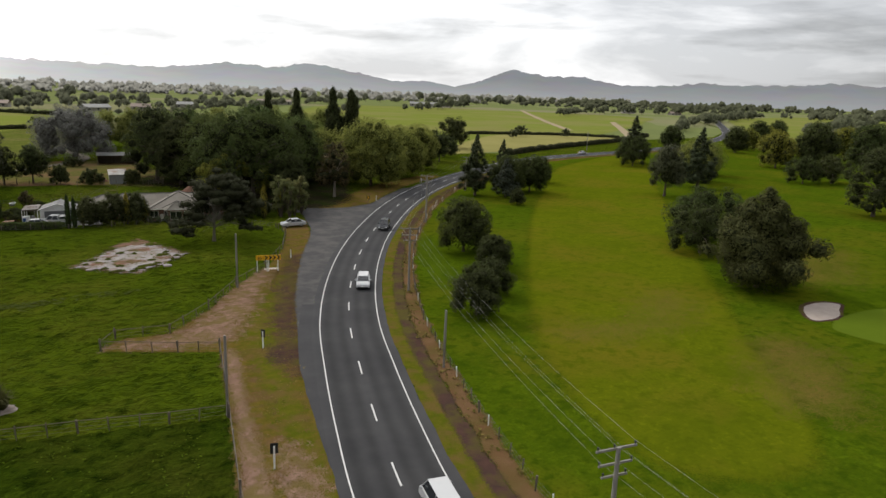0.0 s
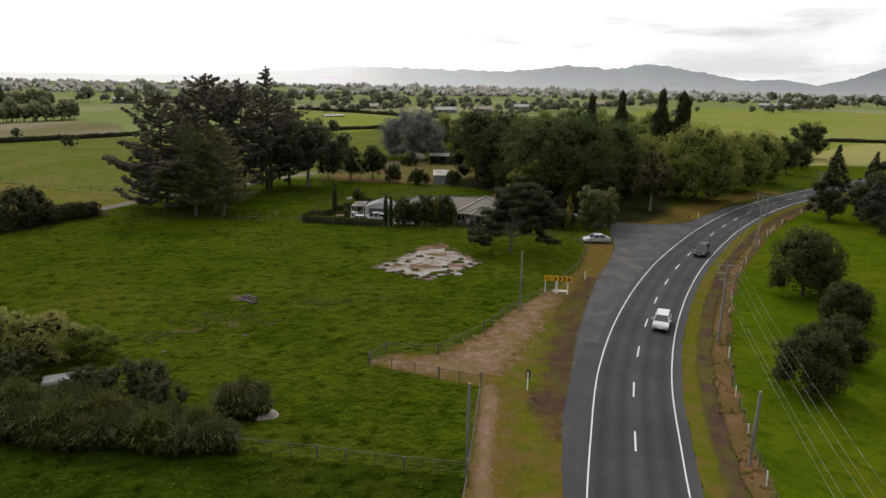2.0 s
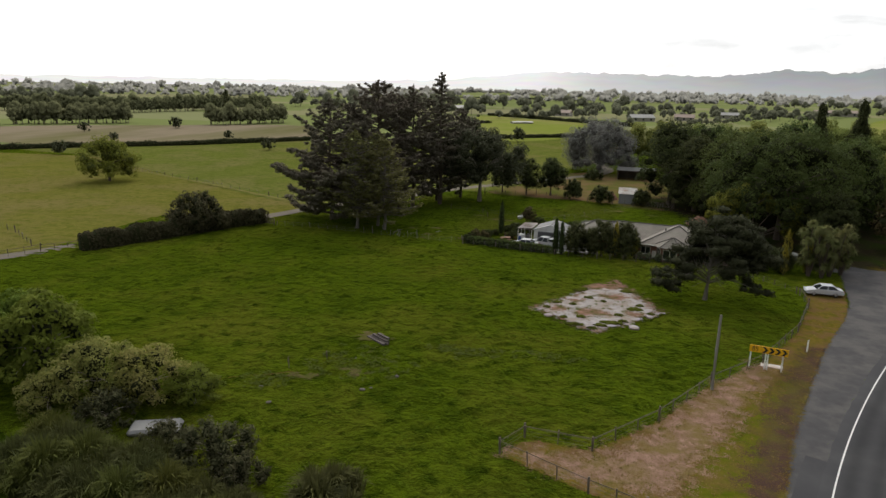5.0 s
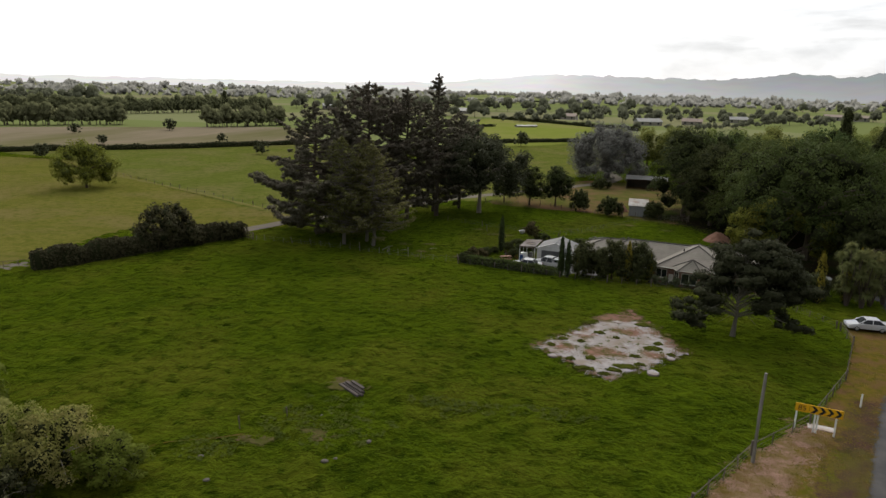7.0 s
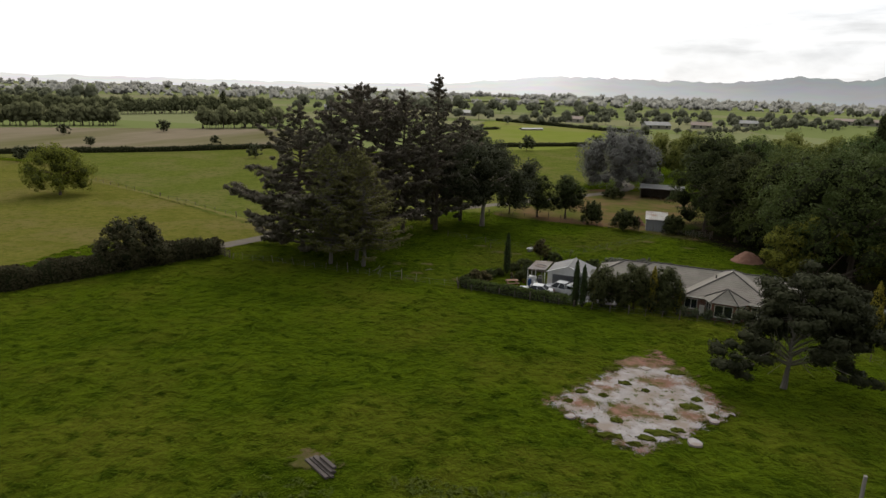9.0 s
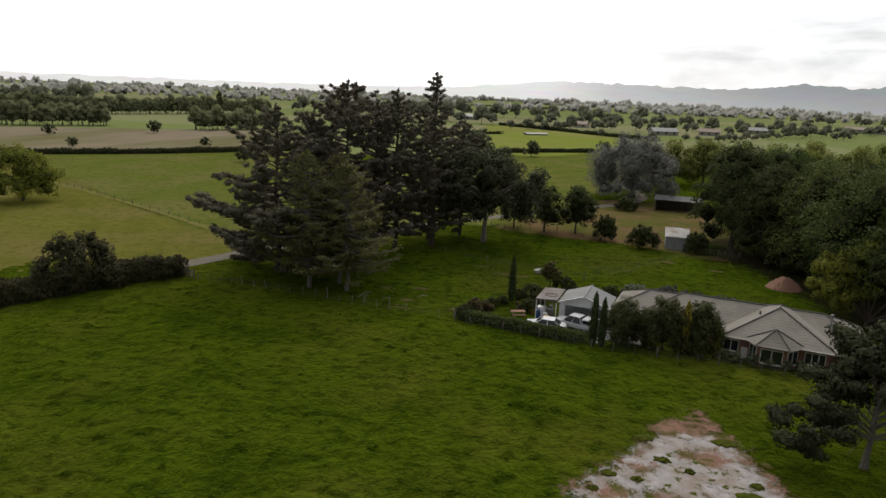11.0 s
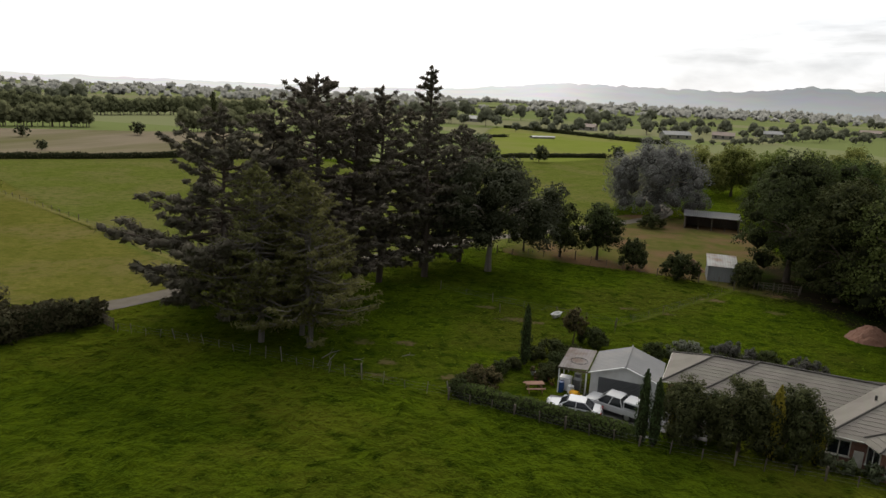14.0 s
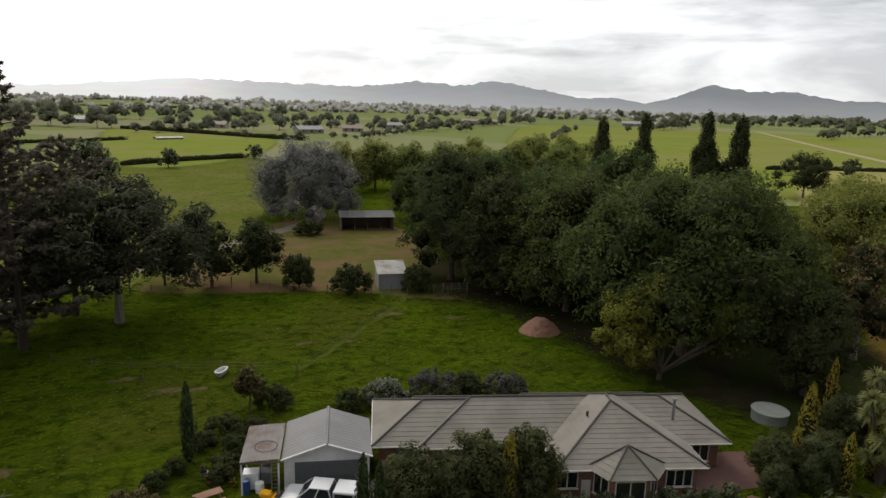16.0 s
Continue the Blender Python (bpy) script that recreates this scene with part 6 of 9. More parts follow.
car("utility_truck", pose(0.0, 120.6, 0.02, 0, 0, 156), "white utility truck with canopy before the garage", UTE, (-0.95, 1.35, -0.7, 0.55, 1.04, 1.72), CAR_WHITE, 0.9, 0.37, (1.6, -1.45), (-2.5, -1.0, 1.0, 1.7), "pickup truck")

# ---- house ----
HOUSE = pose(3.9, 123.3, 0, 0, 0, -12.3)
BRICK = material("red_brick", (0.235, 0.085, 0.05), (0.18, 0.062, 0.04), 6.0, 0.92, spec=0.1)


def lay_bricks(m):
    """Courses of brick with mortar joints, drawn upright on the walls."""
    nt = m.node_tree
    n, k = nt.nodes.new, nt.links.new
    p = next(x for x in nt.nodes if x.type == "BSDF_PRINCIPLED")
    co, mp, br, bp = n("ShaderNodeTexCoord"), n("ShaderNodeMapping"), n("ShaderNodeTexBrick"), n("ShaderNodeBump")
    mp.inputs["Rotation"].default_value = (radians(90), 0, 0)
    br.inputs["Scale"].default_value = 1.0
    br.inputs["Brick Width"].default_value, br.inputs["Row Height"].default_value, br.inputs["Mortar Size"].default_value = 0.24, 0.086, 0.012
    br.inputs["Color1"].default_value, br.inputs["Color2"].default_value, br.inputs["Mortar"].default_value = (0.24, 0.085, 0.05, 1), (0.16, 0.058, 0.04, 1), (0.26, 0.22, 0.19, 1)
    k(co.outputs["Object"], mp.inputs[0])
    k(mp.outputs[0], br.inputs["Vector"])
    k(br.outputs["Color"], p.inputs["Base Color"])
    bp.inputs["Distance"].default_value, bp.invert = 0.012, True
    k(br.outputs["Fac"], bp.inputs["Height"])
    k(bp.outputs[0], p.inputs["Normal"])


lay_bricks(BRICK)
ROOF = material("concrete_roof_tile", (0.20, 0.182, 0.155), (0.17, 0.155, 0.132), 1.2, 0.9, c=(0.15, 0.136, 0.115), big=0.35, bump=0.02, fine=9, island=0.06)
CAPPING = material("ridge_capping", (0.085, 0.078, 0.07), (0.065, 0.06, 0.053), 2.0, 0.9)
STEEL = material("galvanised_roofing", (0.165, 0.165, 0.165), (0.14, 0.14, 0.14), 0.9, 0.75, metal=0.0, c=(0.18, 0.175, 0.17), big=0.3)
RUSTY = material("weathered_roofing", (0.36, 0.335, 0.325), (0.30, 0.265, 0.25), 0.8, 0.8, c=(0.25, 0.19, 0.16), big=0.6, bump=0.02)
DOORGREY = material("grey_roller_door", (0.20, 0.205, 0.21), (0.17, 0.175, 0.18), 2.0, 0.5)
CLADDING = material("white_cladding", (0.66, 0.66, 0.65), (0.58, 0.58, 0.57), 0.8, 0.7, c=(0.5, 0.49, 0.47), big=0.5)
CREAM = material("cream_joinery", (0.66, 0.63, 0.56), None, 2, 0.5)
PAVER = material("driveway_concrete", (0.17, 0.165, 0.16), (0.13, 0.125, 0.12), 0.8, 0.9, bump=0.02)
TERRA = material("red_paving", (0.110, 0.056, 0.044), (0.080, 0.044, 0.036), 2, 0.9)


def clip_band(poly, za, zb):
    for sign, lim in ((1, za), (-1, zb)):
        out = []
        for p, q in zip(poly, poly[1:] + poly[:1]):
            a, b = sign * (p.z - lim), sign * (q.z - lim)
            if a >= -1e-6:
                out.append(p)
            if a * b < -1e-12:
                out.append(p.lerp(q, a / (a - b)))
        poly = out
        if len(poly) < 3:
            return []
    return poly


def tiled_face(parent, pts, z0, ztop, n):
    """One roof slope, laid in overlapping courses."""
    pts = [Vector(p) for p in pts]
    nrm = (pts[1] - pts[0]).cross(pts[2] - pts[0]).normalized()
    if nrm.z < 0:
        nrm = -nrm
    for i in range(n):
        za, zb = z0 + (ztop - z0) * i / n, z0 + (ztop - z0) * (i + 1) / n
        poly = clip_band(pts, za, zb)
        if len(poly) < 3:
            continue
        bm = bmesh.new()
        top = [bm.verts.new(p + nrm * (0.028 - 0.02 * (p.z - za) / (zb - za))) for p in poly]
        low = [bm.verts.new(p) for p in poly]
        bm.faces.new(top)
        for a in range(len(poly)):
            b = (a + 1) % len(poly)
            bm.faces.new((low[a], low[b], top[b], top[a]))
        bmesh.ops.recalc_face_normals(bm, faces=bm.faces)
        part("tile_course", bm, ROOF, parent)


def hip_roof(parent, u0, u1, v0, v1, z, tan):
    w = min(u1 - u0, v1 - v0) / 2
    wide = u1 - u0 > v1 - v0
    a, b = ((u0 + w, (v0 + v1) / 2), (u1 - w, (v0 + v1) / 2)) if wide else (((u0 + u1) / 2, v0 + w), ((u0 + u1) / 2, v1 - w))
    top = z + w * tan
    c = [(u0, v0, z), (u1, v0, z), (u1, v1, z), (u0, v1, z)]
    r0, r1 = (*a, top), (*b, top)
    if wide:
        fs, hips = [(c[0], c[1], r1, r0), (c[1], c[2], r1), (c[2], c[3], r0, r1), (c[3], c[0], r0)], [(c[0], r0), (c[3], r0), (c[1], r1), (c[2], r1), (r0, r1)]
    else:
        fs, hips = [(c[0], c[1], r0), (c[1], c[2], r1, r0), (c[2], c[3], r1), (c[3], c[0], r0, r1)], [(c[0], r0), (c[1], r0), (c[2], r1), (c[3], r1), (r0, r1)]
    bm = bmesh.new()
    vs = {}
    for f in fs:
        bm.faces.new([vs.setdefault(p, bm.verts.new(p)) if p not in vs else vs[p] for p in f])
    bm.faces.new([vs[p] for p in c][::-1])
    roof = part("roof", bm, CAPPING, parent)
    for f in fs:
        tiled_face(roof, f, z, top, max(4, int(w / 0.36)))
    for p, q in hips:
        bm = bmesh.new()
        tube(bm, [Vector(p) + Vector((0, 0, 0.06)), Vector(q) + Vector((0, 0, 0.06))], [0.085, 0.085], 6)
        part("ridge_cap", bm, CAPPING, roof, "dark ridge capping")
    for p, q in zip(c, c[1:] + c[:1]):
        bm = bmesh.new()
        tube(bm, [Vector(p) + Vector((0, 0, -0.05)), Vector(q) + Vector((0, 0, -0.05))], [0.07, 0.07], 6)
        part("gutter", bm, CREAM, roof, "pale eaves gutter")
    return roof


def window(parent, m, w, h, bars=2):
    """Frame, panes and sill; local x along the wall, y outwards at -1."""
    bm = bmesh.new()
    f = 0.07
    box(bm, -w / 2, w / 2, -0.05, 0.02, 0, f)
    box(bm, -w / 2, w / 2, -0.05, 0.02, h - f, h)
    for i in range(bars + 1):
        x = -w / 2 + f / 2 + (w - f) * i / bars
        box(bm, x - f / 2, x + f / 2, -0.052, 0.022, f, h - f)
    wnd = part("window", bm, CREAM, parent, "cream window frame", m)
    for i in range(bars):
        bm = bmesh.new()
        box(bm, -w / 2 + f + (w - f) * i / bars, -w / 2 + (w - f) * (i + 1) / bars, -0.02, 0.0, f, h - f)
        part("pane", bm, WINDOW, wnd)
    bm = bmesh.new()
    box(bm, -w / 2 - 0.06, w / 2 + 0.06, -0.12, 0.0, -0.07, 0.0, 0.01)
    part("sill", bm, CREAM, wnd)


def ribs(bm, x0, x1, y, h, n):
    """A horizontally ribbed door sheet with closed sides."""
    rows = []
    for i in range(2 * n + 1):
        yy = y - (0.035 if i % 2 else 0.0)
        rows.append((bm.verts.new((x0, yy, 0.02 + h * i / (2 * n))), bm.verts.new((x1, yy, 0.02 + h * i / (2 * n)))))
    for (a0, b0), (a1, b1) in zip(rows, rows[1:]):
        bm.faces.new((a0, b0, b1, a1))
    bmesh.ops.solidify(bm, geom=bm.faces[:], thickness=-0.02)


def make_house():
    house = thing("house", HOUSE, "single-storey red brick house with pale tiled hip roofs", "house")
    for nm, (x0, x1, y0, y1) in (("wall", (0.5, 25.6, 0.45, 7.1)), ("wall", (12.7, 22.3, -3.1, 7.3))):
        bm = bmesh.new()
        box(bm, x0, x1, y0, y1, -0.1, 2.36)
        part(nm, bm, BRICK, house)
    hip_roof(house, 0, 12, 0, 7.5, 2.35, 0.46)
    hip_roof(house, 3.25, 26.1, -0.4, 7.9, 2.36, 0.46)
    hip_roof(house, 12.2, 22.8, -3.6, 8.2, 2.37, 0.46)
    window(house, pose(13.15, -3.12, 0.75), 1.5, 1.25)
    bm = bmesh.new()
    box(bm, 14.15, 14.8, -3.16, -3.1, 0.05, 1.35, 0.01)
    part("meter_box", bm, CREAM, house)
    window(house, pose(21.0, -3.12, 0.7), 1.9, 1.3, 3)
    window(house, pose(7.2, 0.43, 0.9), 1.6, 1.1)
    window(house, pose(10.4, 0.43, 0.9), 1.6, 1.1)
    window(house, pose(24.2, 0.43, 0.5), 1.4, 1.5)
    bm = bmesh.new()
    ribs(bm, 1.7, 3.9, 0.40, 2.12, 11)
    part("garage_door", bm, DOORGREY, house, "grey sectional garage door")
    # bay window
    bay = [(14.9, -3.1), (15.7, -4.55), (18.3, -4.55), (19.5, -3.1)]
    bm = bmesh.new()
    lo = [bm.verts.new((*p, -0.1)) for p in bay]
    hi = [bm.verts.new((*p, 2.3)) for p in bay]
    for i in range(3):
        bm.faces.new((lo[i], lo[i + 1], hi[i + 1], hi[i]))
    bm.faces.new(hi)
    part("bay_wall", bm, BRICK, house)
    for i in range(3):
        a, b = Vector(bay[i]), Vector(bay[i + 1])
        d = b - a
        window(house, pose((a.x + b.x) / 2 + d.y / d.length * 0.02, (a.y + b.y) / 2 - d.x / d.length * 0.02, 0.55, 0, 0, math.degrees(math.atan2(d.y, d.x))), d.length * 0.8, 1.5, 2)
    bm = bmesh.new()
    eave = [(14.3, -3.2), (15.4, -5.0), (18.6, -5.0), (20.1, -3.2)]
    apex = (17.2, -3.0, 3.75)
    vs = [bm.verts.new((*p, 2.33)) for p in eave] + [bm.verts.new(apex)]
    for i in range(3):
        bm.faces.new((vs[i], vs[i + 1], vs[4]))
    br = part("bay_roof", bm, CAPPING, house)
    for i in range(3):
        tiled_face(br, [(*eave[i], 2.33), (*eave[i + 1], 2.33), apex], 2.33, 3.75, 6)
    for p in eave:
        bm = bmesh.new()
        tube(bm, [Vector((*p, 2.4)), Vector((apex[0], apex[1], apex[2] + 0.06))], [0.07, 0.07], 6)
        part("ridge_cap", bm, CAPPING, br)
    bm = bmesh.new()
    tube(bm, [Vector((22.4, 1.6, 3.2)), Vector((22.4, 1.6, 4.9))], [0.11, 0.11], 10)
    tube(bm, [Vector((22.4, 1.6, 4.9)), Vector((22.4, 1.6, 5.0))], [0.2, 0.16], 10)
    part("flue", bm, STEEL, house, "galvanised chimney flue")
    bm = bmesh.new()
    tube(bm, [Vector((15.6, 1.0, 4.0)), Vector((15.6, 1.0, 4.35))], [0.1, 0.1], 8)
    part("roof_vent", bm, CAPPING, house)
    patch("paved_court", [tuple((HOUSE @ Vector((u, v, 0)))[:2]) for u, v in ((22.4, -4.2), (27.5, -4.0), (29.0, 2.5), (25.7, 2.5), (25.7, 0.3), (22.4, 0.3))], 0.02, TERRA, "red paved court beside the house", "pavement", 0.05, 1)


make_house()
patch("driveway", [(-6.4, 117.6), (-5.4, 122.4), (3.6, 122.6), (4.6, 123.4), (8, 122.6), (7, 117.2), (1.5, 116.9)], 0.018, PAVER, "dark concrete parking court", "pavement", 0.15, 1)
patch("garden_lawn", [(-13, 119), (-9.6, 126), (-6.5, 124), (-6.4, 117.8)], 0.013, YARD, "mown lawn beside the drive", "lawn", 0.15, 1)


def ribbed(bm, p00, p10, p11, p01, n, rise=0.03):
    """A corrugated sheet between four corners, ribs along p00 to p01."""
    rows = []
    for i in range(n * 2 + 1):
        t = i / (n * 2)
        a, b = Vector(p00).lerp(Vector(p10), t), Vector(p01).lerp(Vector(p11), t)
        up = Vector((0, 0, rise if i % 2 else 0))
        rows.append((bm.verts.new(a + up), bm.verts.new(b + up)))
    for (a0, b0), (a1, b1) in zip(rows, rows[1:]):
        bm.faces.new((a0, a1, b1, b0))
    bmesh.ops.solidify(bm, geom=bm.faces[:], thickness=0.03)


def gable(bm, w, d, eave, apex):
    pts = [(0, 0, -0.1), (w, 0, -0.1), (w, 0, eave), (w / 2, 0, apex), (0, 0, eave)]
    a = [bm.verts.new(p) for p in pts]
    b = [bm.verts.new((p[0], d, p[2])) for p in pts]
    bm.faces.new(a)
    bm.faces.new(b[::-1])
    for i in range(5):
        bm.faces.new((a[i], b[i], b[(i + 1) % 5], a[(i + 1) % 5]))
    bmesh.ops.recalc_face_normals(bm, faces=bm.faces)


def make_garage():
    g = thing("garage", pose(-2.1, 123.1, 0, 0, 0, -9), "white gabled metal garage with a grey roller door", "garage")
    bm = bmesh.new()
    gable(bm, 5.7, 5.3, 2.35, 3.3)
    part("wall", bm, CLADDING, g)
    for s, (p, q) in enumerate((((-0.2, -0.15, 2.33), (2.85, -0.15, 3.38)), ((2.85, -0.15, 3.38), (5.9, -0.15, 2.33)))):
        bm = bmesh.new()
        e = 5.6
        n = 14
        rows = []
        for i in range(n * 2 + 1):
            t = i / (2 * n) * e
            up = 0.03 if i % 2 else 0.0
            rows.append((bm.verts.new((p[0], p[1] + t, p[2] + up)), bm.verts.new((q[0], q[1] + t, q[2] + up))))
        for (a0, b0), (a1, b1) in zip(rows, rows[1:]):
            bm.faces.new((a0, b0, b1, a1))
        part("roof", bm, STEEL, g, "grey corrugated metal roof")
    bm = bmesh.new()
    tube(bm, [Vector((2.85, -0.2, 3.42)), Vector((2.85, 5.5, 3.42))], [0.09, 0.09], 6)
    part("ridge_cap", bm, STEEL, g)
    for a, b in (((-0.2, -0.17, 2.36), (2.85, -0.17, 3.4)), ((2.85, -0.17, 3.4), (5.9, -0.17, 2.36))):
        bm = bmesh.new()
        tube(bm, [Vector(a), Vector(b)], [0.07, 0.07], 5)
        part("barge_board", bm, CLADDING, g)
    door = bmesh.new()
    ribs(door, 0.7, 5.0, -0.03, 2.1, 16)
    part("roller_door", door, DOORGREY, g, "grey ribbed roller door")
    c = thing("carport", pose(-4.95, 123.2, 0, 0, 0, -9), "open lean-to carport with a rusty sheet roof", "carport")
    bm = bmesh.new()
    ribbed(bm, (0, 0, 2.45), (2.6, 0, 2.6), (2.6, 5.0, 2.65), (0, 5.0, 2.5), 9, 0.04)
    part("roof", bm, RUSTY, c)
    for x, y in ((0.1, 0.1), (2.5, 0.1), (0.1, 2.5), (0.1, 4.9)):
        bm = bmesh.new()
        box(bm, x - 0.05, x + 0.05, y - 0.05, y + 0.05, 0, 2.45)
        part("post", bm, CLADDING, c)
    for z0, z1, y in ((2.3, 2.45, 0.05), (2.3, 2.45, 4.95)):
        bm = bmesh.new()
        box(bm, 0, 2.6, y - 0.03, y + 0.03, z0, z1)
        part("beam", bm, TIMBER, c)
    bm = bmesh.new()
    ring = [Vector((1.55 + 0.75 * math.cos(a * math.tau / 24), 1.6 + 0.75 * math.sin(a * math.tau / 24), 2.69)) for a in range(25)]
    tube(bm, ring, [0.025] * 25, 5)
    tagged(part("hose", bm, TRIM, None, at=c.matrix_basis.copy()), "dark coiled hose lying on the carport roof", "hose")
    lad = thing("ladder", pose(-2.75, 122.75, 0, -8, 0, -9), "aluminium ladder leaning at the carport", "ladder")
    for s in (-0.2, 0.2):
        bm = bmesh.new()
        box(bm, s - 0.025, s + 0.025, -0.03, 0.03, 0, 2.3)
        part("stile", bm, CABLE, lad)
    for i in range(8):
        bm = bmesh.new()
        tube(bm, [Vector((-0.2, 0, 0.25 + i * 0.27)), Vector((0.2, 0, 0.25 + i * 0.27))], [0.018] * 2, 6)
        part("rung", bm, CABLE, lad)
    for (x, y, w, d, h, m, lb) in ((-4.2, 124.2, 1.0, 0.8, 1.2, WHITE, "white storage crate under the carport"), (-3.2, 124.6, 0.7, 0.7, 0.9, DOORGREY, "grey bin under the carport")):
        bm = bmesh.new()
        box(bm, -w / 2, w / 2, -d / 2, d / 2, 0, h * 0.9, 0.04)
        box(bm, -w / 2 - 0.03, w / 2 + 0.03, -d / 2 - 0.03, d / 2 + 0.03, h * 0.9, h, 0.02)
        tagged(part("storage_box", bm, m, None, at=pose(x, y, 0, 0, 0, -9)), lb, "box")
    YEL = material("yellow_plastic", (0.75, 0.38, 0.01), None, 3, 0.4)
    mow = thing("ride_on_mower", pose(-2.9, 121.9, 0.02, 0, 0, 150), "yellow ride-on mower on the parking court", "mower")
    bm = bmesh.new()
    box(bm, 0.1, 0.95, -0.28, 0.28, 0.35, 0.78, 0.1)
    part("bonnet", bm, YEL, mow)
    bm = bmesh.new()
    box(bm, -0.75, 0.1, -0.42, 0.42, 0.28, 0.5, 0.06)
    part("deck", bm, YEL, mow)
    bm = bmesh.new()
    box(bm, -0.6, -0.15, -0.22, 0.22, 0.5, 0.62, 0.05)
    box(bm, -0.68, -0.58, -0.22, 0.22, 0.55, 0.95, 0.04)
    part("seat", bm, TRIM, mow)
    ty, ri = wheel_meshes(0.22, 0.2)
    for x in (0.65, -0.45):
        for s in (-0.4, 0.4):
            share("wheel", ty, mow, pose(x, s, 0.22))
    bm = bmesh.new()
    tube(bm, [Vector((0.15, 0, 0.7)), Vector((-0.05, 0, 1.0))], [0.03, 0.03], 6)
    part("steering_column", bm, TRIM, mow)
    clay_pot, pot_leaf = material("terracotta", (0.24, 0.105, 0.06), (0.18, 0.08, 0.05), 3, 0.85), [LEAF_DARK, LEAF_GOLD, LEAF_RUST, LEAF_MID]
    for i, (x, y, w) in enumerate(((-6.3, 126.3, 0.26), (-5.7, 125.6, 0.3), (-6.9, 125.2, 0.24), (-5.6, 127.3, 0.28), (-6.6, 127.4, 0.3), (-5.4, 124.6, 0.22), (-7.3, 126.4, 0.26))):
        pot = thing("flower_pot", pose(x, y, 0.0, 0, 0, i * 40), "planted flower pot beside the carport", "flower pot", "pots beside the carport")
        bm = bmesh.new()
        tube(bm, [Vector((0, 0, -0.02)), Vector((0, 0, w * 1.1)), Vector((0, 0, w * 1.12)), Vector((0, 0, w * 1.3))], [w * 0.65, w * 0.92, w * 1.06, w * 1.06], 14)
        part("pot", bm, clay_pot if i % 3 else DOORGREY, pot)
        q = np.random.default_rng(400 + i)
        lb = [tuple(q.normal(0, 0.5, 3) * w * np.array([1, 1, 0.6]) + np.array([0, 0, w * 2.1])) for _ in range(7)]
        share("foliage", crown_mesh("foliage", lb, [w * 0.6] * 7, 160, 0.07, pot_leaf[i % 4]), pot, pose(0, 0, 0))
    BLUE = material("blue_plastic", (0.03, 0.075, 0.20), None, 3, 0.5)
    for x, y, h, mt, lb in ((-4.6, 123.5, 0.95, BLUE, "blue plastic drum under the carport"), (-3.7, 123.4, 0.7, WHITE, "white plastic drum under the carport"), (-3.2, 125.8, 0.95, DOORGREY, "grey drum under the carport")):
        bm = bmesh.new()
        tube(bm, [Vector((0, 0, -0.01)), Vector((0, 0, 0.04)), Vector((0, 0, h * 0.33)), Vector((0, 0, h * 0.36)), Vector((0, 0, h * 0.66)), Vector((0, 0, h * 0.69)), Vector((0, 0, h)), Vector((0, 0, h + 0.02))], [0.26, 0.29, 0.29, 0.305, 0.305, 0.29, 0.29, 0.26], 18)
        tagged(part("drum", bm, mt, None, at=pose(x, y, 0)), lb, "drum")
    pic = thing("picnic_table", pose(-6.9, 122.9, 0.02, 0, 0, 20), "weathered timber picnic table on the lawn", "table")
    wood_red = material("reddish_timber", (0.25, 0.14, 0.09), (0.18, 0.10, 0.07), 2, 0.8, stretch=(0.4, 4, 4))
    for i in range(5):
        bm = bmesh.new()
        box(bm, -0.85, 0.85, -0.37 + i * 0.15, -0.23 + i * 0.15, 0.7, 0.74, 0.008)
        part("board", bm, wood_red, pic)
    for s in (-0.68, 0.68):
        bm = bmesh.new()
        box(bm, -0.85, 0.85, s - 0.13, s + 0.13, 0.42, 0.46, 0.008)
        part("bench", bm, wood_red, pic)
        for x in (-0.6, 0.6):
            bm = bmesh.new()
            tube(bm, [Vector((x, s, 0)), Vector((x, s * 0.35, 0.7))], [0.045, 0.045], 4)
            part("leg", bm, wood_red, pic)
    for x in (-0.6, 0.6):
        bm = bmesh.new()
        box(bm, x - 0.03, x + 0.03, -0.75, 0.75, 0.34, 0.42)
        part("crossbar", bm, wood_red, pic)


make_garage()


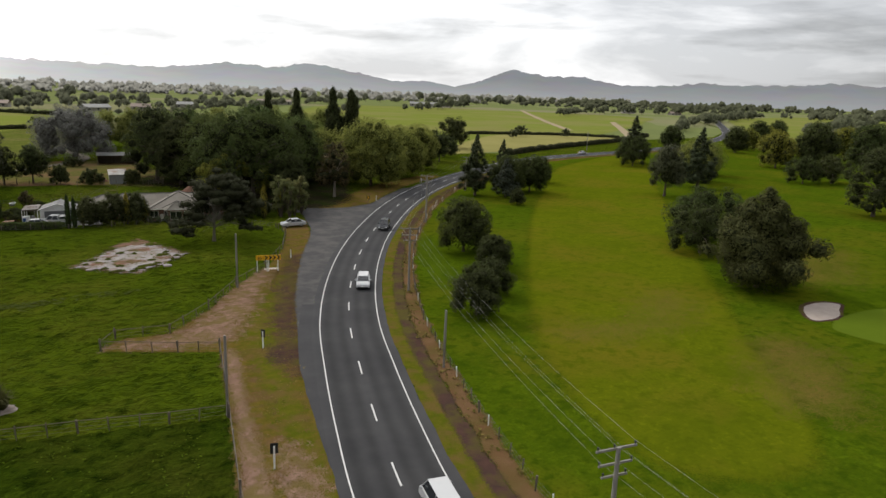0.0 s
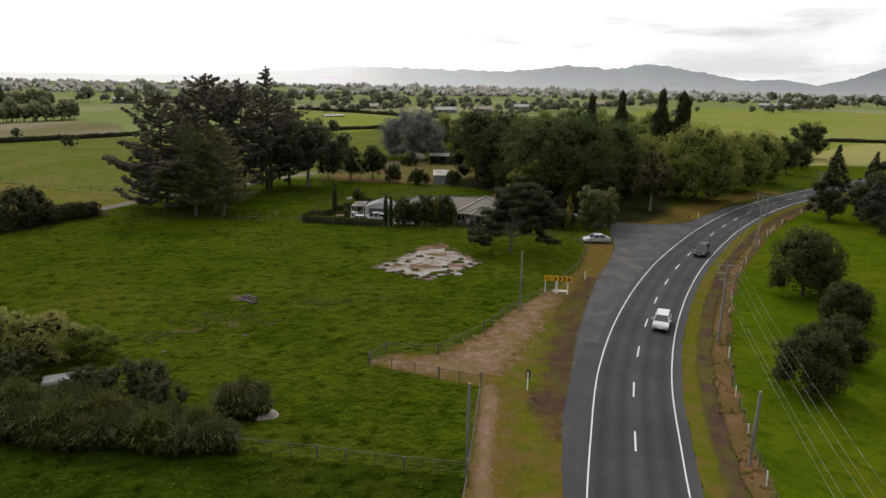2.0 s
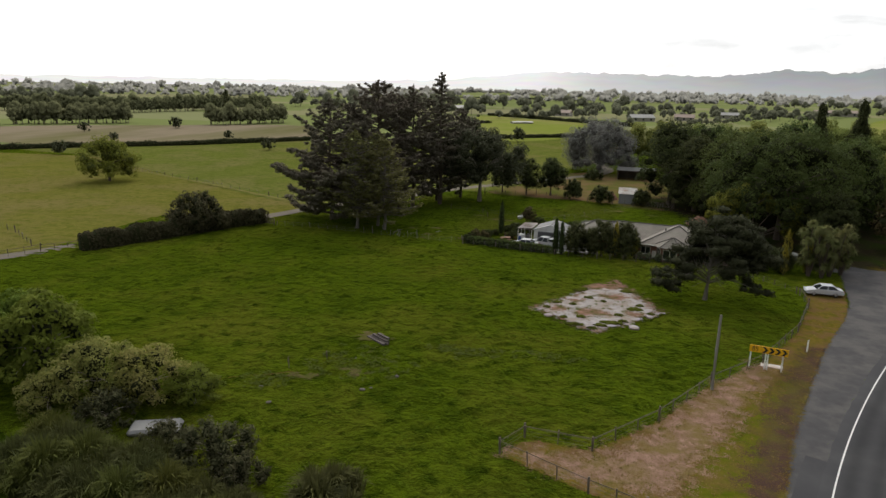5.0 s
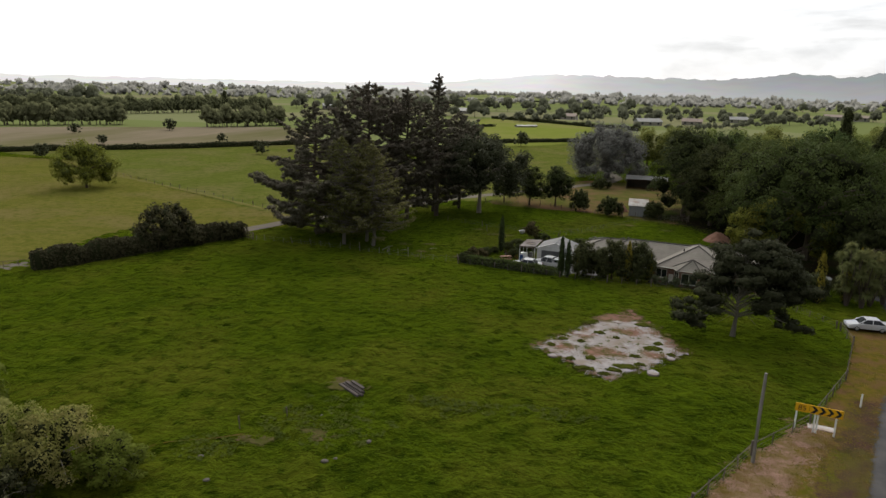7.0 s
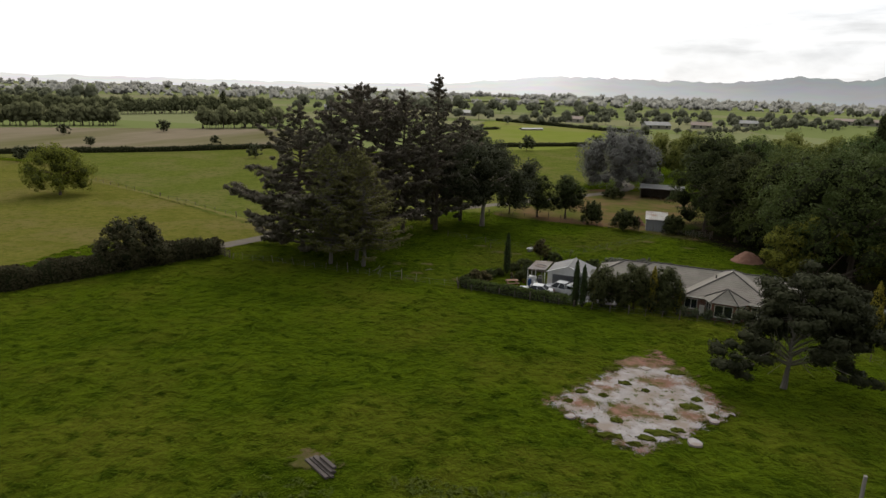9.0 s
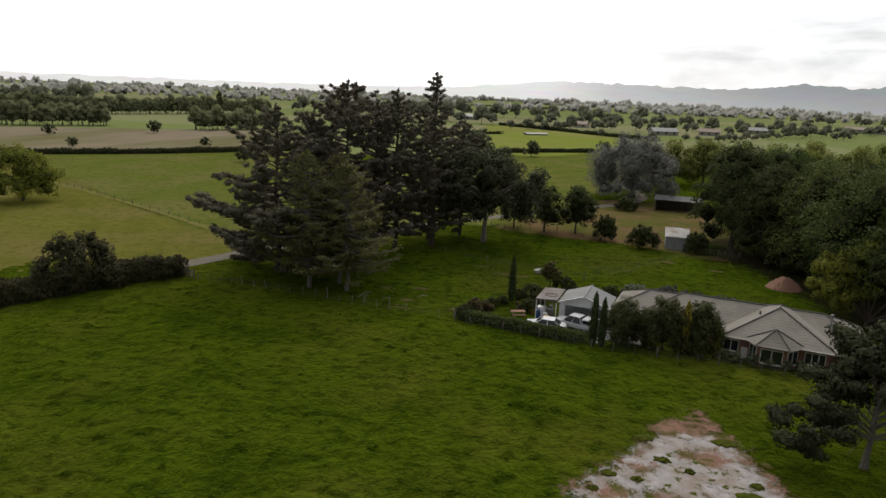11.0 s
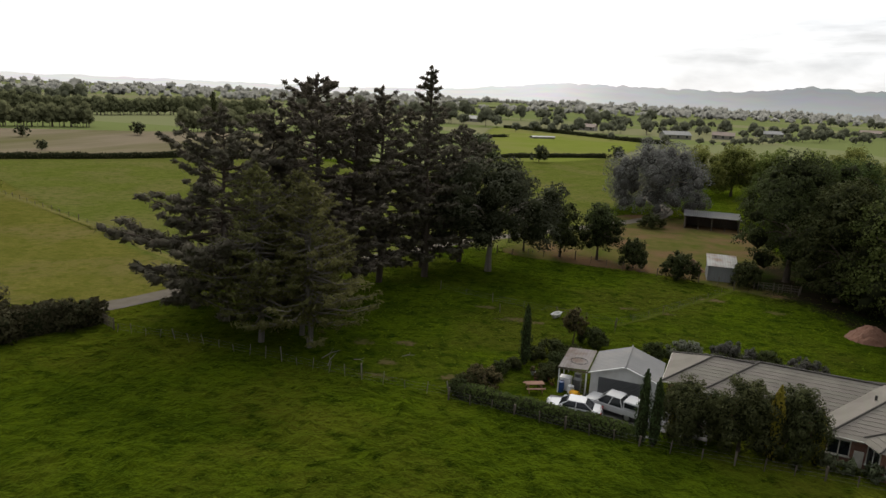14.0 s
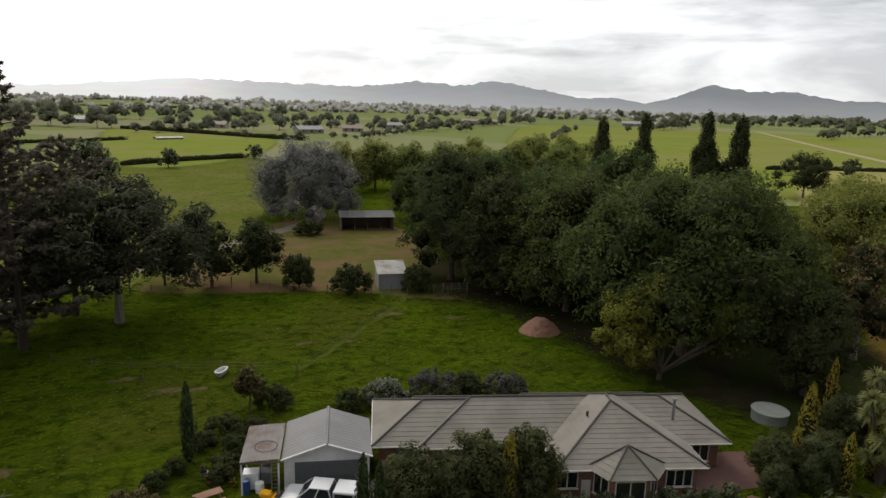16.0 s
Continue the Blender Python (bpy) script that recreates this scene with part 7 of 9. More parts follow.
def make_sheds():
    s = thing("garden_shed", pose(14.4, 169.9, 0, 0, 0, -4), "grey metal shed with a pale sheet roof", "shed")
    bm = bmesh.new()
    box(bm, 0, 3.9, 0, 3.6, -0.1, 2.3)
    part("wall", bm, material("grey_metal_cladding", (0.24, 0.245, 0.25), (0.19, 0.195, 0.2), 1.5, 0.6, stretch=(6, 6, 0.3)), s)
    bm = bmesh.new()
    ribbed(bm, (-0.2, -0.25, 2.3), (4.1, -0.25, 2.3), (4.1, 3.9, 3.3), (-0.2, 3.9, 3.3), 12, 0.04)
    part("roof", bm, material("patched_roofing", (0.55, 0.55, 0.53), (0.42, 0.40, 0.38), 0.5, 0.6, c=(0.36, 0.27, 0.22), big=0.6), s)
    bm = bmesh.new()
    box(bm, -0.01, 3.91, 3.45, 3.62, 2.25, 3.1)
    part("gable_wall", bm, STEEL, s)
    b = thing("barn", pose(16.0, 213.5, 0, 0, 0, -6), "open-fronted dark barn with a pale roof", "barn")
    bm = bmesh.new()
    ribbed(bm, (-0.3, -0.5, 2.75), (11.0, -0.5, 2.75), (11.0, 5.2, 3.25), (-0.3, 5.2, 3.25), 26, 0.05)
    part("roof", bm, STEEL, b)
    bm = bmesh.new()
    box(bm, 0, 10.7, 4.9, 5.0, -0.1, 2.55)
    box(bm, 0, 0.1, 0, 4.9, -0.1, 2.7)
    box(bm, 10.6, 10.7, 0, 4.9, -0.1, 2.7)
    part("wall", bm, TIMBER, b)
    for i in range(5):
        bm = bmesh.new()
        box(bm, 0.15 + i * 2.6 - 0.07, 0.15 + i * 2.6 + 0.07, -0.1, 0.05, -0.1, 2.75)
        part("post", bm, TIMBER, b)
    t = thing("water_tank", pose(38.9, 123.6, 0) @ Matrix.Diagonal((0.95, 0.95, 0.62, 1)), "pale concrete water tank under the trees", "tank")
    bm = bmesh.new()
    tube(bm, [Vector((0, 0, -0.05)), Vector((0, 0, 1.45))], [1.55, 1.55], 36)
    part("body", bm, material("pale_tank_concrete", (0.20, 0.215, 0.185), (0.14, 0.155, 0.13), 1.0, 0.9), t)
    bm = bmesh.new()
    tube(bm, [Vector((0, 0, 1.45)), Vector((0, 0, 1.53)), Vector((0, 0, 1.68))], [1.63, 1.6, 0.25], 36)
    part("lid", bm, material("tank_lid", (0.24, 0.245, 0.225), (0.18, 0.19, 0.17), 1.2, 0.9), t)

    def heap(nm, x, y, w, h, mat, label, sd):
        bm = bmesh.new()
        bmesh.ops.create_grid(bm, x_segments=44, y_segments=44, size=w * 0.66)
        for v in bm.verts:
            d = math.hypot(v.co.x, v.co.y * 1.15) / (w / 2)
            v.co.z = max(-0.05, h * (1 - d ** 1.35) * (1 + 0.25 * math.sin(3 * math.atan2(v.co.y, v.co.x) + sd) * d)) + (0.10 * h * noise.fractal(v.co * 2.6 + Vector((sd, 0, 0)), 0.9, 2, 4) if d < 1.05 else 0)
        tagged(part(nm, bm, mat, None, at=pose(x, y, 0)), label, "soil heap")

    REDSOIL = material("reddish_soil", (0.235, 0.125, 0.085), (0.165, 0.09, 0.062), 1.5, 0.95, bump=0.06)
    heap("soil_mound", 29.2, 149.0, 5.0, 1.75, REDSOIL, "heap of reddish soil at the wood's edge", 1)
    heap("soil_mound", 13.0, 175.5, 3.6, 1.8, REDSOIL, "reddish soil heap behind the shed", 4)


make_sheds()

# ---- garden plants ----
cyp = column_tree(6.2, 1.15, LEAF_CYPRESS, "slim dark Italian cypress", 900, 0.13, 101, "cypress_tree", 0.72, 0.15)
put(cyp, -8.4, 128.6)
repeat(cyp, 1.9, 116.1, 0.98, 1.0)
repeat(cyp, 2.85, 115.9, 0.9, 2.0)
gold = column_tree(4.6, 1.0, LEAF_GOLD, "golden-green columnar garden conifer", 700, 0.12, 102, "conifer_tree", 0.8, 0.1)
put(gold, 4.3, 117.6, 0.62)
repeat(gold, 11.3, 116.4, 1.25, 1.0, 1.3)
repeat(gold, 14.4, 116.6, 0.95, 2.0)
repeat(gold, 37.1, 118.1, 1.5, 3.0, 1.3)
repeat(gold, 43.0, 121.5, 1.1, 4.0, 1.35)
repeat(gold, 35.5, 113.0, 1.1, 1.0, 1.0)
repeat(gold, 33.2, 115.3, 0.9, 1.7, 0.9)
repeat(gold, 39.0, 114.0, 1.3, 5.0, 1.2)
LEAF_ROW = foliage("dark_garden_leaf", (0.052, 0.060, 0.024), (0.078, 0.086, 0.034), 0.25)
row = broad_tree(6.1, 4.8, 0.1, LEAF_ROW, BARK, "dense evergreen garden tree in front of the house", 10000, 0.085, 26, 103)
put(row, 5.2, 117.2, 0.98, 0.5, 0, 0.9)
repeat(row, 9.2, 117.1, 1.08, 2.0, 1.0)
repeat(row, 12.9, 117.0, 0.95, 4.2, 1.0)
repeat(row, 7.3, 118.0, 0.5, 1.2, 0.72)
repeat(row, 11.4, 118.0, 0.5, 3.2, 0.75)
for x, y, s in ((31.6, 115.4, 0.72), (33.6, 113.9, 0.75), (35.8, 115.0, 0.7), (30.2, 113.6, 0.5), (41.5, 118.5, 0.8)):
    repeat(row, x, y, s, x, s * 0.9, "dense garden shrub beside the drive")
ball = broad_tree(1.5, 1.6, 0.05, LEAF_GREY, BARK, "clipped round shrub along the front fence", 700, 0.1, 8, 104, "shrub", "shrub", limbs=3)
for i, (x, y) in enumerate(((15.2, 116.0), (16.5, 115.8), (17.9, 115.5), (19.4, 115.3), (20.9, 115.0), (22.4, 114.8), (23.9, 114.5), (25.4, 114.3), (26.8, 114.2))):
    put(ball, x, y) if i == 0 else repeat(ball, x, y, 0.9 + 0.05 * (i % 3), i)
put(broad_tree(4.3, 2.6, 1.2, LEAF_RUST, BARK, "small reddish-brown garden tree", 900, 0.14, 10, 105), -4.0, 135.7)
gbush = broad_tree(2.2, 3.2, 0.02, LEAF_DARK, BARK, "garden bush behind the garage", 2400, 0.1, 20, 106, "shrub", "shrub", limbs=3)
put(gbush, -2.0, 136)
for i, (x, y, s) in enumerate(((-6.0, 132.5, 0.9), (-7.4, 130.4, 0.7), (-9.3, 127.2, 0.55), (-10.4, 125.4, 0.6), (-11.4, 123.6, 0.6), (-12.6, 121.0, 0.85), (-13.2, 120.0, 0.7), (-6.1, 125.2, 0.6), (-5.8, 126.8, 0.7), (-5.2, 129.0, 0.8), (-3.8, 131.2, 0.8), (4.2, 133.6, 0.9), (7.2, 134.0, 1.1), (10.0, 133.4, 0.8), (12.6, 132.8, 0.9), (18.5, 132.0, 0.6), (28.5, 121.5, 0.6), (43, 121, 1.0), (45.5, 119.5, 0.8))):
    repeat(gbush, x, y, s, i * 1.3, s * (0.8 + 0.1 * (i % 4)), "low garden bush in the border")


LEAF_LAVENDER = foliage("grey_lavender_leaf", (0.075, 0.072, 0.062), (0.10, 0.095, 0.085), 0.2)
LEAF_BLOSSOM = foliage("white_flowers_and_leaf", (0.06, 0.075, 0.03), (0.26, 0.26, 0.23), 0.2, 0.5)
flowers = broad_tree(2.6, 4.2, 0.05, LEAF_BLOSSOM, BARK, "white-flowering shrub behind the garage", 4000, 0.09, 24, 107, "shrub", "shrub", limbs=3)
put(flowers, 7.3, 134.0)
grey_round = broad_tree(2.5, 5.2, 0.02, LEAF_LAVENDER, BARK, "rounded grey shrub behind the house", 7000, 0.08, 30, 108, "shrub", "shrub", limbs=3)
put(grey_round, 12.0, 134.9)
repeat(grey_round, 18.3, 133.8, 0.85, 1.0)
repeat(gbush, 15.0, 134.7, 1.1, 2.0, 1.0, "dark green bush behind the house")
rusty_bush = broad_tree(2.2, 4.0, 0.02, LEAF_RUST, BARK, "reddish-brown shrub at the hedge end", 3400, 0.09, 24, 109, "shrub", "shrub", limbs=3)
put(rusty_bush, -11.6, 121.9)
LEAF_PALM = foliage("palm_blade", (0.15, 0.16, 0.055), (0.21, 0.21, 0.085), 0.35)


def cabbage_palm(h, label, heads, sd):
    rr = random.Random(sd)
    t = thing("palm_tree", pose(0, 0, 0), label, "palm")
    bm = bmesh.new()
    tops = []
    for i in range(heads):
        a = i * 2.4 + rr.uniform(-0.3, 0.3)
        e = Vector((math.cos(a) * rr.uniform(0.5, 1.7), math.sin(a) * rr.uniform(0.5, 1.7), h * (0.16 + 0.8 * (i + 0.5) / heads)))
        tube(bm, [Vector((math.cos(a) * 0.15, math.sin(a) * 0.15, -0.1)), Vector((e.x * 0.5, e.y * 0.5, h * 0.35)), e], [0.1, 0.08, 0.06], 6)
        tops.append(e)
    share("trunk", bm_mesh("trunk", bm, BARK), t, pose(0, 0, 0))
    vs, fs = [], []
    for e in tops:
        for j in range(190):
            d = Vector((rr.gauss(0, 1), rr.gauss(0, 1), rr.gauss(0.35, 0.7))).normalized()
            L = rr.uniform(0.75, 1.15)
            s = d.cross(Vector((0, 0, 1))).normalized() * 0.06
            m_, tip = e + d * L * 0.55, e + d * L + Vector((0, 0, -0.22 * L))
            o = len(vs)
            vs += [e - s * 0.6, e + s * 0.6, m_ + s, m_ - s, tip]
            fs += [[o, o + 1, o + 2, o + 3], [o + 3, o + 2, o + 4]]
    share("crown", soup("crown", vs, fs, [LEAF_PALM]), t, pose(0, 0, 0))
    return t


palm = cabbage_palm(8.2, "shaggy grey-green cabbage palm by the drive", 12, 3)
put(palm, 39.0, 113.2)
repeat(palm, 40.6, 112.6, 0.95, 2.0)
repeat(palm, 42.0, 113.8, 1.0, 4.0)
repeat(palm, 44.0, 115.0, 0.85, 1.0)


def spreading_tree():
    """Pine with pale spreading limbs and flat foliage pads."""
    rr = np.random.default_rng(12)
    t = thing("pine_tree", pose(21.9, 96.9, 0), "spreading old pine with pale bare limbs in the paddock", "tree")
    t.scale = (0.94, 0.94, 0.88)
    bm = bmesh.new()
    tube(bm, [Vector((0, 0, -0.15)), Vector((0.05, 0, 1.5)), Vector((0.2, 0.1, 3.2)), Vector((0.1, 0.3, 5.2)), Vector((0.5, 0.3, 8.0))], [0.36, 0.24, 0.2, 0.15, 0.09], 9)
    lobes, radii = [], []
    ends = [(-6.2, -1.5, 3.0), (-5.2, 1.5, 3.6), (-3.6, -2.6, 4.2), (4.8, -0.6, 3.0), (5.4, 1.4, 4.4), (2.6, -2.6, 5.2), (-2.4, 2.0, 6.5), (1.8, 2.4, 7.6), (0.5, -1.2, 8.4), (3.6, 1.0, 7.2), (-1.2, 0.6, 9.6), (2.4, 0.2, 10.4), (4.8, 2.6, 8.2), (0.6, 3.4, 9.0), (6.0, -1.6, 2.6), (3.2, -1.0, 9.0), (-3.6, 0.4, 5.0), (5.8, 0.6, 6.2), (1.2, 1.0, 11.2), (3.6, 1.6, 10.8), (5.2, 0.4, 9.4), (-0.4, 1.6, 8.2), (6.8, 1.4, 7.6), (4.2, 3.0, 6.8), (-4.6, -2.0, 2.6)]
    for x, y, z in ends:
        s = Vector((0.15, 0.12, min(6.5, 1.3 + z * 0.5)))
        e = Vector((x, y, z))
        mid = s.lerp(e, 0.5) + Vector((0, 0, 0.5 if z > 5 else 0.9))
        tube(bm, [s, s.lerp(mid, 0.6) + Vector((0, 0, 0.3)), mid, e], [0.13, 0.09, 0.06, 0.025], 6)
        for j in range(8):
            q = mid + Vector(rr.normal(0, 0.9, 3)) * 1.25
            tube(bm, [mid.lerp(s, 0.1 * j), q + Vector((0, 0, 0.4))], [0.045, 0.012], 4, False)
        for j in range(3 if z < 5 else 7):
            lobes.append((x + rr.normal(0, 0.9), y + rr.normal(0, 0.9), z + rr.normal(0, 0.3 if z < 5 else 0.8)))
            radii.append(rr.uniform(0.7, 1.3) * (0.8 if z < 5 else 1.12))
    share("trunk", bm_mesh("trunk", bm, GREYBARK), t, pose(0, 0, 0))
    share("crown", crown_mesh("crown", lobes, radii, 20000, 0.17, LEAF_SHADE, (1, 1, 0.62)), t, pose(0, 0, 0))


spreading_tree()


LEAF_BLOOM = foliage("pale_blossom_leaf", (0.156, 0.173, 0.037), (0.269, 0.256, 0.088), 0.4, 0.2)


def dense_thicket():
    """Shrubs and flax in the near paddock."""
    leafy = broad_tree(8.8, 8.8, 0.4, foliage("bright_shrub_leaf", (0.080, 0.112, 0.016), (0.128, 0.160, 0.026), 0.35), PALEBARK, "tall leafy green shrub in the paddock thicket", 9000, 0.19, 15, 111, "shrub", "shrub", limbs=10, fill=0.5, down=-0.05)
    pale = broad_tree(5.9, 7.2, 0.05, LEAF_BLOOM, PALEBARK, "pale flowering shrub in the paddock thicket", 10000, 0.11, 24, 112, "shrub", "shrub", fill=0.55, down=-0.1)
    grey = broad_tree(3.7, 5.4, 0.05, foliage("dull_twig_leaf", (0.060, 0.060, 0.030), (0.086, 0.084, 0.042), 0.25), PALEBARK, "grey twiggy shrub in the paddock thicket", 2600, 0.12, 18, 113, "shrub", "shrub")
    put(leafy, -40.0, 55.5, 1.0)
    repeat(leafy, -45.5, 53.5, 0.95, 1.0)
    repeat(leafy, -51.0, 56.0, 0.9, 2.0, 0.85)
    repeat(leafy, -46.0, 60.0, 0.8, 3.0, 0.8)
    put(pale, -33.2, 53.6, 1.0)
    repeat(pale, -29.2, 55.0, 0.95, 4.0, 0.85)
    repeat(pale, -36.0, 51.5, 0.7, 2.0, 0.6)
    repeat(leafy, -25.4, 55.4, 0.55, 1.4, 0.4)
    put(grey, -29.8, 50.4, 0.85)
    repeat(grey, -18.6, 46.8, 1.05, 2.0, 1.05)
    repeat(grey, -15.8, 45.2, 0.7, 3.0)
    repeat(grey, -22.6, 47.4, 0.8, 5.0)
    clumps = [(-30.8, 43.6, 2.5), (-28.6, 42.6, 2.6), (-29.6, 45.6, 2.5), (-26.3, 42.0, 2.5), (-26.6, 44.4, 2.6), (-24.0, 41.4, 2.5), (-24.0, 43.8, 2.6), (-21.8, 40.9, 2.5), (-21.8, 43.0, 2.6), (-19.6, 40.4, 2.4), (-19.4, 42.6, 2.4), (-17.2, 40.2, 2.3), (-17.0, 42.0, 2.2), (-14.8, 39.8, 2.2), (-14.4, 41.6, 2.0), (-12.4, 39.4, 2.1), (-12.0, 41.0, 1.9), (-10.2, 39.0, 2.1), (-9.2, 44.6, 2.7), (-31.6, 46.8, 2.2), (-22.6, 45.2, 2.4)]
    rr = random.Random(4)
    protos = []
    for k in range(3):
        g = thing("flax_clump", pose(0, 0, 0), "dense clump of arching grey-green flax blades", "flax")
        cs, hs = [], []
        q = np.random.default_rng(200 + k)
        for i in range(26):
            a, d = q.uniform(0, 6.28), q.uniform(0, 1) ** 0.5 * 1.35
            cs.append((d * math.cos(a), d * math.sin(a), 0.0 + 0.5 * (1.35 - d)))
            hs.append(q.uniform(1.3, 1.9) * (1.15 - 0.22 * d))
        share("foliage", blades("foliage", cs, hs, LEAF_FLAX if k != 1 else LEAF_REED, 80, 0.028, 0.5, 0.52, 300 + k), g, pose(0, 0, 0))
        iv, jf = ico(2)
        wob = 1 + 0.15 * q.uniform(-1, 1, (len(iv), 1))
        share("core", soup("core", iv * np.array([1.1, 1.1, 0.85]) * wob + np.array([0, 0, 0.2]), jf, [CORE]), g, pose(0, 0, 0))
        protos.append(g)
    seen = set()
    for i, (x, y, h) in enumerate(clumps):
        k = 0 if i == 18 else i % 3
        s = h / 1.8
        if k not in seen:
            seen.add(k)
            put(protos[k], x, y, s, i)
        else:
            repeat(protos[k], x, y, s, i * 1.1)
    tank = bmesh.new()
    box(tank, -1.9, 1.9, -1.0, 1.0, 0, 0.55, 0.2)
    tagged(part("trough_cover", tank, material("lichened_trough_concrete", (0.20, 0.20, 0.195), (0.15, 0.15, 0.145), 1.2, 0.9, bump=0.03), None, at=pose(-25.8, 50.6, 0, 0, 0, 20)), "grey weathered concrete cover among the shrubs", "concrete block")
    bm = bmesh.new()
    bmesh.ops.create_icosphere(bm, subdivisions=3, radius=1.0)
    for v in bm.verts:
        v.co = Vector((v.co.x * 1.15, v.co.y * 0.8, v.co.z * 0.3)) * (1 + 0.35 * noise.noise(v.co * 1.4) + 0.12 * noise.noise(v.co * 4))
    tagged(part("boulder", bm, material("pale_limestone", (0.30, 0.255, 0.225), (0.21, 0.175, 0.15), 1.4, 0.95, bump=0.05, fine=6.0), None, at=pose(-7.4, 43.7, 0.02, 0, 0, 30)), "low pale boulder beside the flax", "rock")


dense_thicket()

# ---- slab, trough and bare spots in the paddock ----
SLAB = [(0.4, 87.1), (2.6, 92), (4.9, 97), (7.2, 100.7), (12, 103.8), (13.4, 96.8), (15.8, 89.7), (11.7, 83.2), (8.1, 81), (3.9, 83.3)]


def inside(x, y, poly):
    hit = False
    for (x0, y0), (x1, y1) in zip(poly, poly[1:] + poly[:1]):
        if (y0 > y) != (y1 > y) and x < (x1 - x0) * (y - y0) / (y1 - y0) + x0:
            hit = not hit
    return hit


def make_slab():
    quad = [(0.5, 87.8), (11.2, 102.4), (15.8, 90.2), (7.7, 81.0)]
    earth = material("reddish_bare_earth", (0.205, 0.118, 0.090), (0.145, 0.086, 0.064), 0.9, 0.95, c=(0.062, 0.062, 0.018), big=0.5, bump=0.04, spec=0.0)
    turf = material("slab_turf", (0.045, 0.056, 0.008), (0.062, 0.066, 0.014), 0.9, 0.95, bump=0.12, fine=4, spec=0.0)
    meadow("bare_ground", quad, 0.13, earth, "reddish bare earth round the broken slab", "bare earth", 2.2, 0.3, False, rag=2.8, scale=0.8, span=0.8, most=0.9)
    pale = material("bleached_slab_concrete", (0.31, 0.292, 0.288), (0.205, 0.188, 0.182), 1.2, 0.92, c=(0.20, 0.165, 0.14), big=0.4, bump=0.02, spec=0.1)
    low = meadow("slab_surface", [(1.0, 87.4), (3.8, 91.8), (7.0, 96.4), (9.4, 99.2), (12.6, 97.4), (13.8, 93.2), (15.2, 89.6), (11.4, 84.8), (7.6, 81.4), (4.3, 84.4)], 0.137, pale, "bleached patchy concrete of the old slab", "slab", 1.6, 0.3, False, rag=3.6, scale=0.9, span=0.8)
    meadow("slab_weeds", [(1.6, 87.4), (10.4, 99.4), (14.6, 89.9), (7.7, 82.2)], 0.1465, turf, "weeds growing in cracks of the slab", "grass", 1.5, 0.3, False, rag=7.0, scale=1.3, span=0.7, bias=1.15)
    for x, y, w, h in ((3.6, 88.2, 1.8, 1.2), (7.4, 87.6, 2.8, 1.5), (10.4, 94.6, 2.2, 1.6), (5.4, 92.0, 1.4, 0.9), (8.6, 98.8, 2.2, 1.6), (12.4, 88.4, 1.6, 1.0)):
        ring = [(x + math.cos(a * 0.7) * w * (0.85 + 0.2 * math.sin(a * 2.3 + x)), y + math.sin(a * 0.7) * h * (0.85 + 0.2 * math.cos(a * 1.9 + x))) for a in range(9)]
        meadow("bare_spot", ring, 0.142, earth, "reddish earth lying over the slab", "bare earth", 1.4, 0.25, rag=2.4, scale=1.0, span=0.9)
    for x, y, w, h in ((5.6, 82.9, 1.5, 0.7), (9.6, 84.4, 1.9, 0.8), (12.7, 90.0, 1.5, 0.8), (7.2, 93.4, 0.9, 0.6), (3.2, 90.4, 0.8, 0.7), (12.2, 97.4, 1.3, 0.9), (10.6, 87.3, 0.8, 0.5), (6.2, 85.6, 0.8, 0.5), (6.0, 96.4, 1.0, 0.8), (8.4, 83.2, 1.2, 0.7), (11.0, 85.2, 0.9, 0.5), (4.2, 85.0, 0.7, 0.5), (13.4, 91.6, 0.7, 0.6), (9.0, 92.2, 0.5, 0.4), (5.2, 90.2, 0.6, 0.4), (7.4, 82.0, 0.9, 0.5), (14.4, 88.6, 0.6, 0.4), (2.2, 88.2, 0.5, 0.5)):
        bm = bmesh.new()
        bmesh.ops.create_grid(bm, x_segments=14, y_segments=14, size=1.25)
        for v in bm.verts:
            d = math.hypot(v.co.x, v.co.y)
            v.co = Vector((v.co.x * w * 0.75 + 0.3 * noise.noise(v.co * 3 + Vector((x, y, 5))), v.co.y * h * 0.7 + 0.3 * noise.noise(v.co * 3 + Vector((x, y, 9))), 0.24 * max(0.0, 1 - d * d) + 0.12 * noise.noise(v.co * 2.4 + Vector((x, y, 0))) * (d < 1) - (0.2 if d >= 1 else 0)))
        tagged(part("grass_mound", bm, turf, None, at=pose(x, y, 0.13)), "grassy tussock growing through the slab", "grass")
    s = thing("concrete_slab", pose(8, 91.5, 0.13), "broken pale pieces of an old concrete slab", "slab")
    rr = random.Random(8)
    for x, y, rad in ((12.1, 83.6, 0.75), (2.4, 85.4, 0.5), (14.2, 87.8, 0.45), (4.8, 92.6, 0.6), (9.4, 97.6, 0.55)):
        bm = bmesh.new()
        k = rr.randrange(7, 11)
        ring = [(math.cos(i * math.tau / k) * rad * rr.uniform(0.7, 1.1), math.sin(i * math.tau / k) * rad * rr.uniform(0.7, 1.1)) for i in range(k)]
        h = rr.uniform(0.03, 0.08)
        lo, hi = [bm.verts.new((*p, -0.08)) for p in ring], [bm.verts.new((p[0] * 0.95, p[1] * 0.95, h)) for p in ring]
        bm.faces.new(hi)
        for i in range(k):
            bm.faces.new((lo[i], lo[(i + 1) % k], hi[(i + 1) % k], hi[i]))
        bmesh.ops.recalc_face_normals(bm, faces=bm.faces)
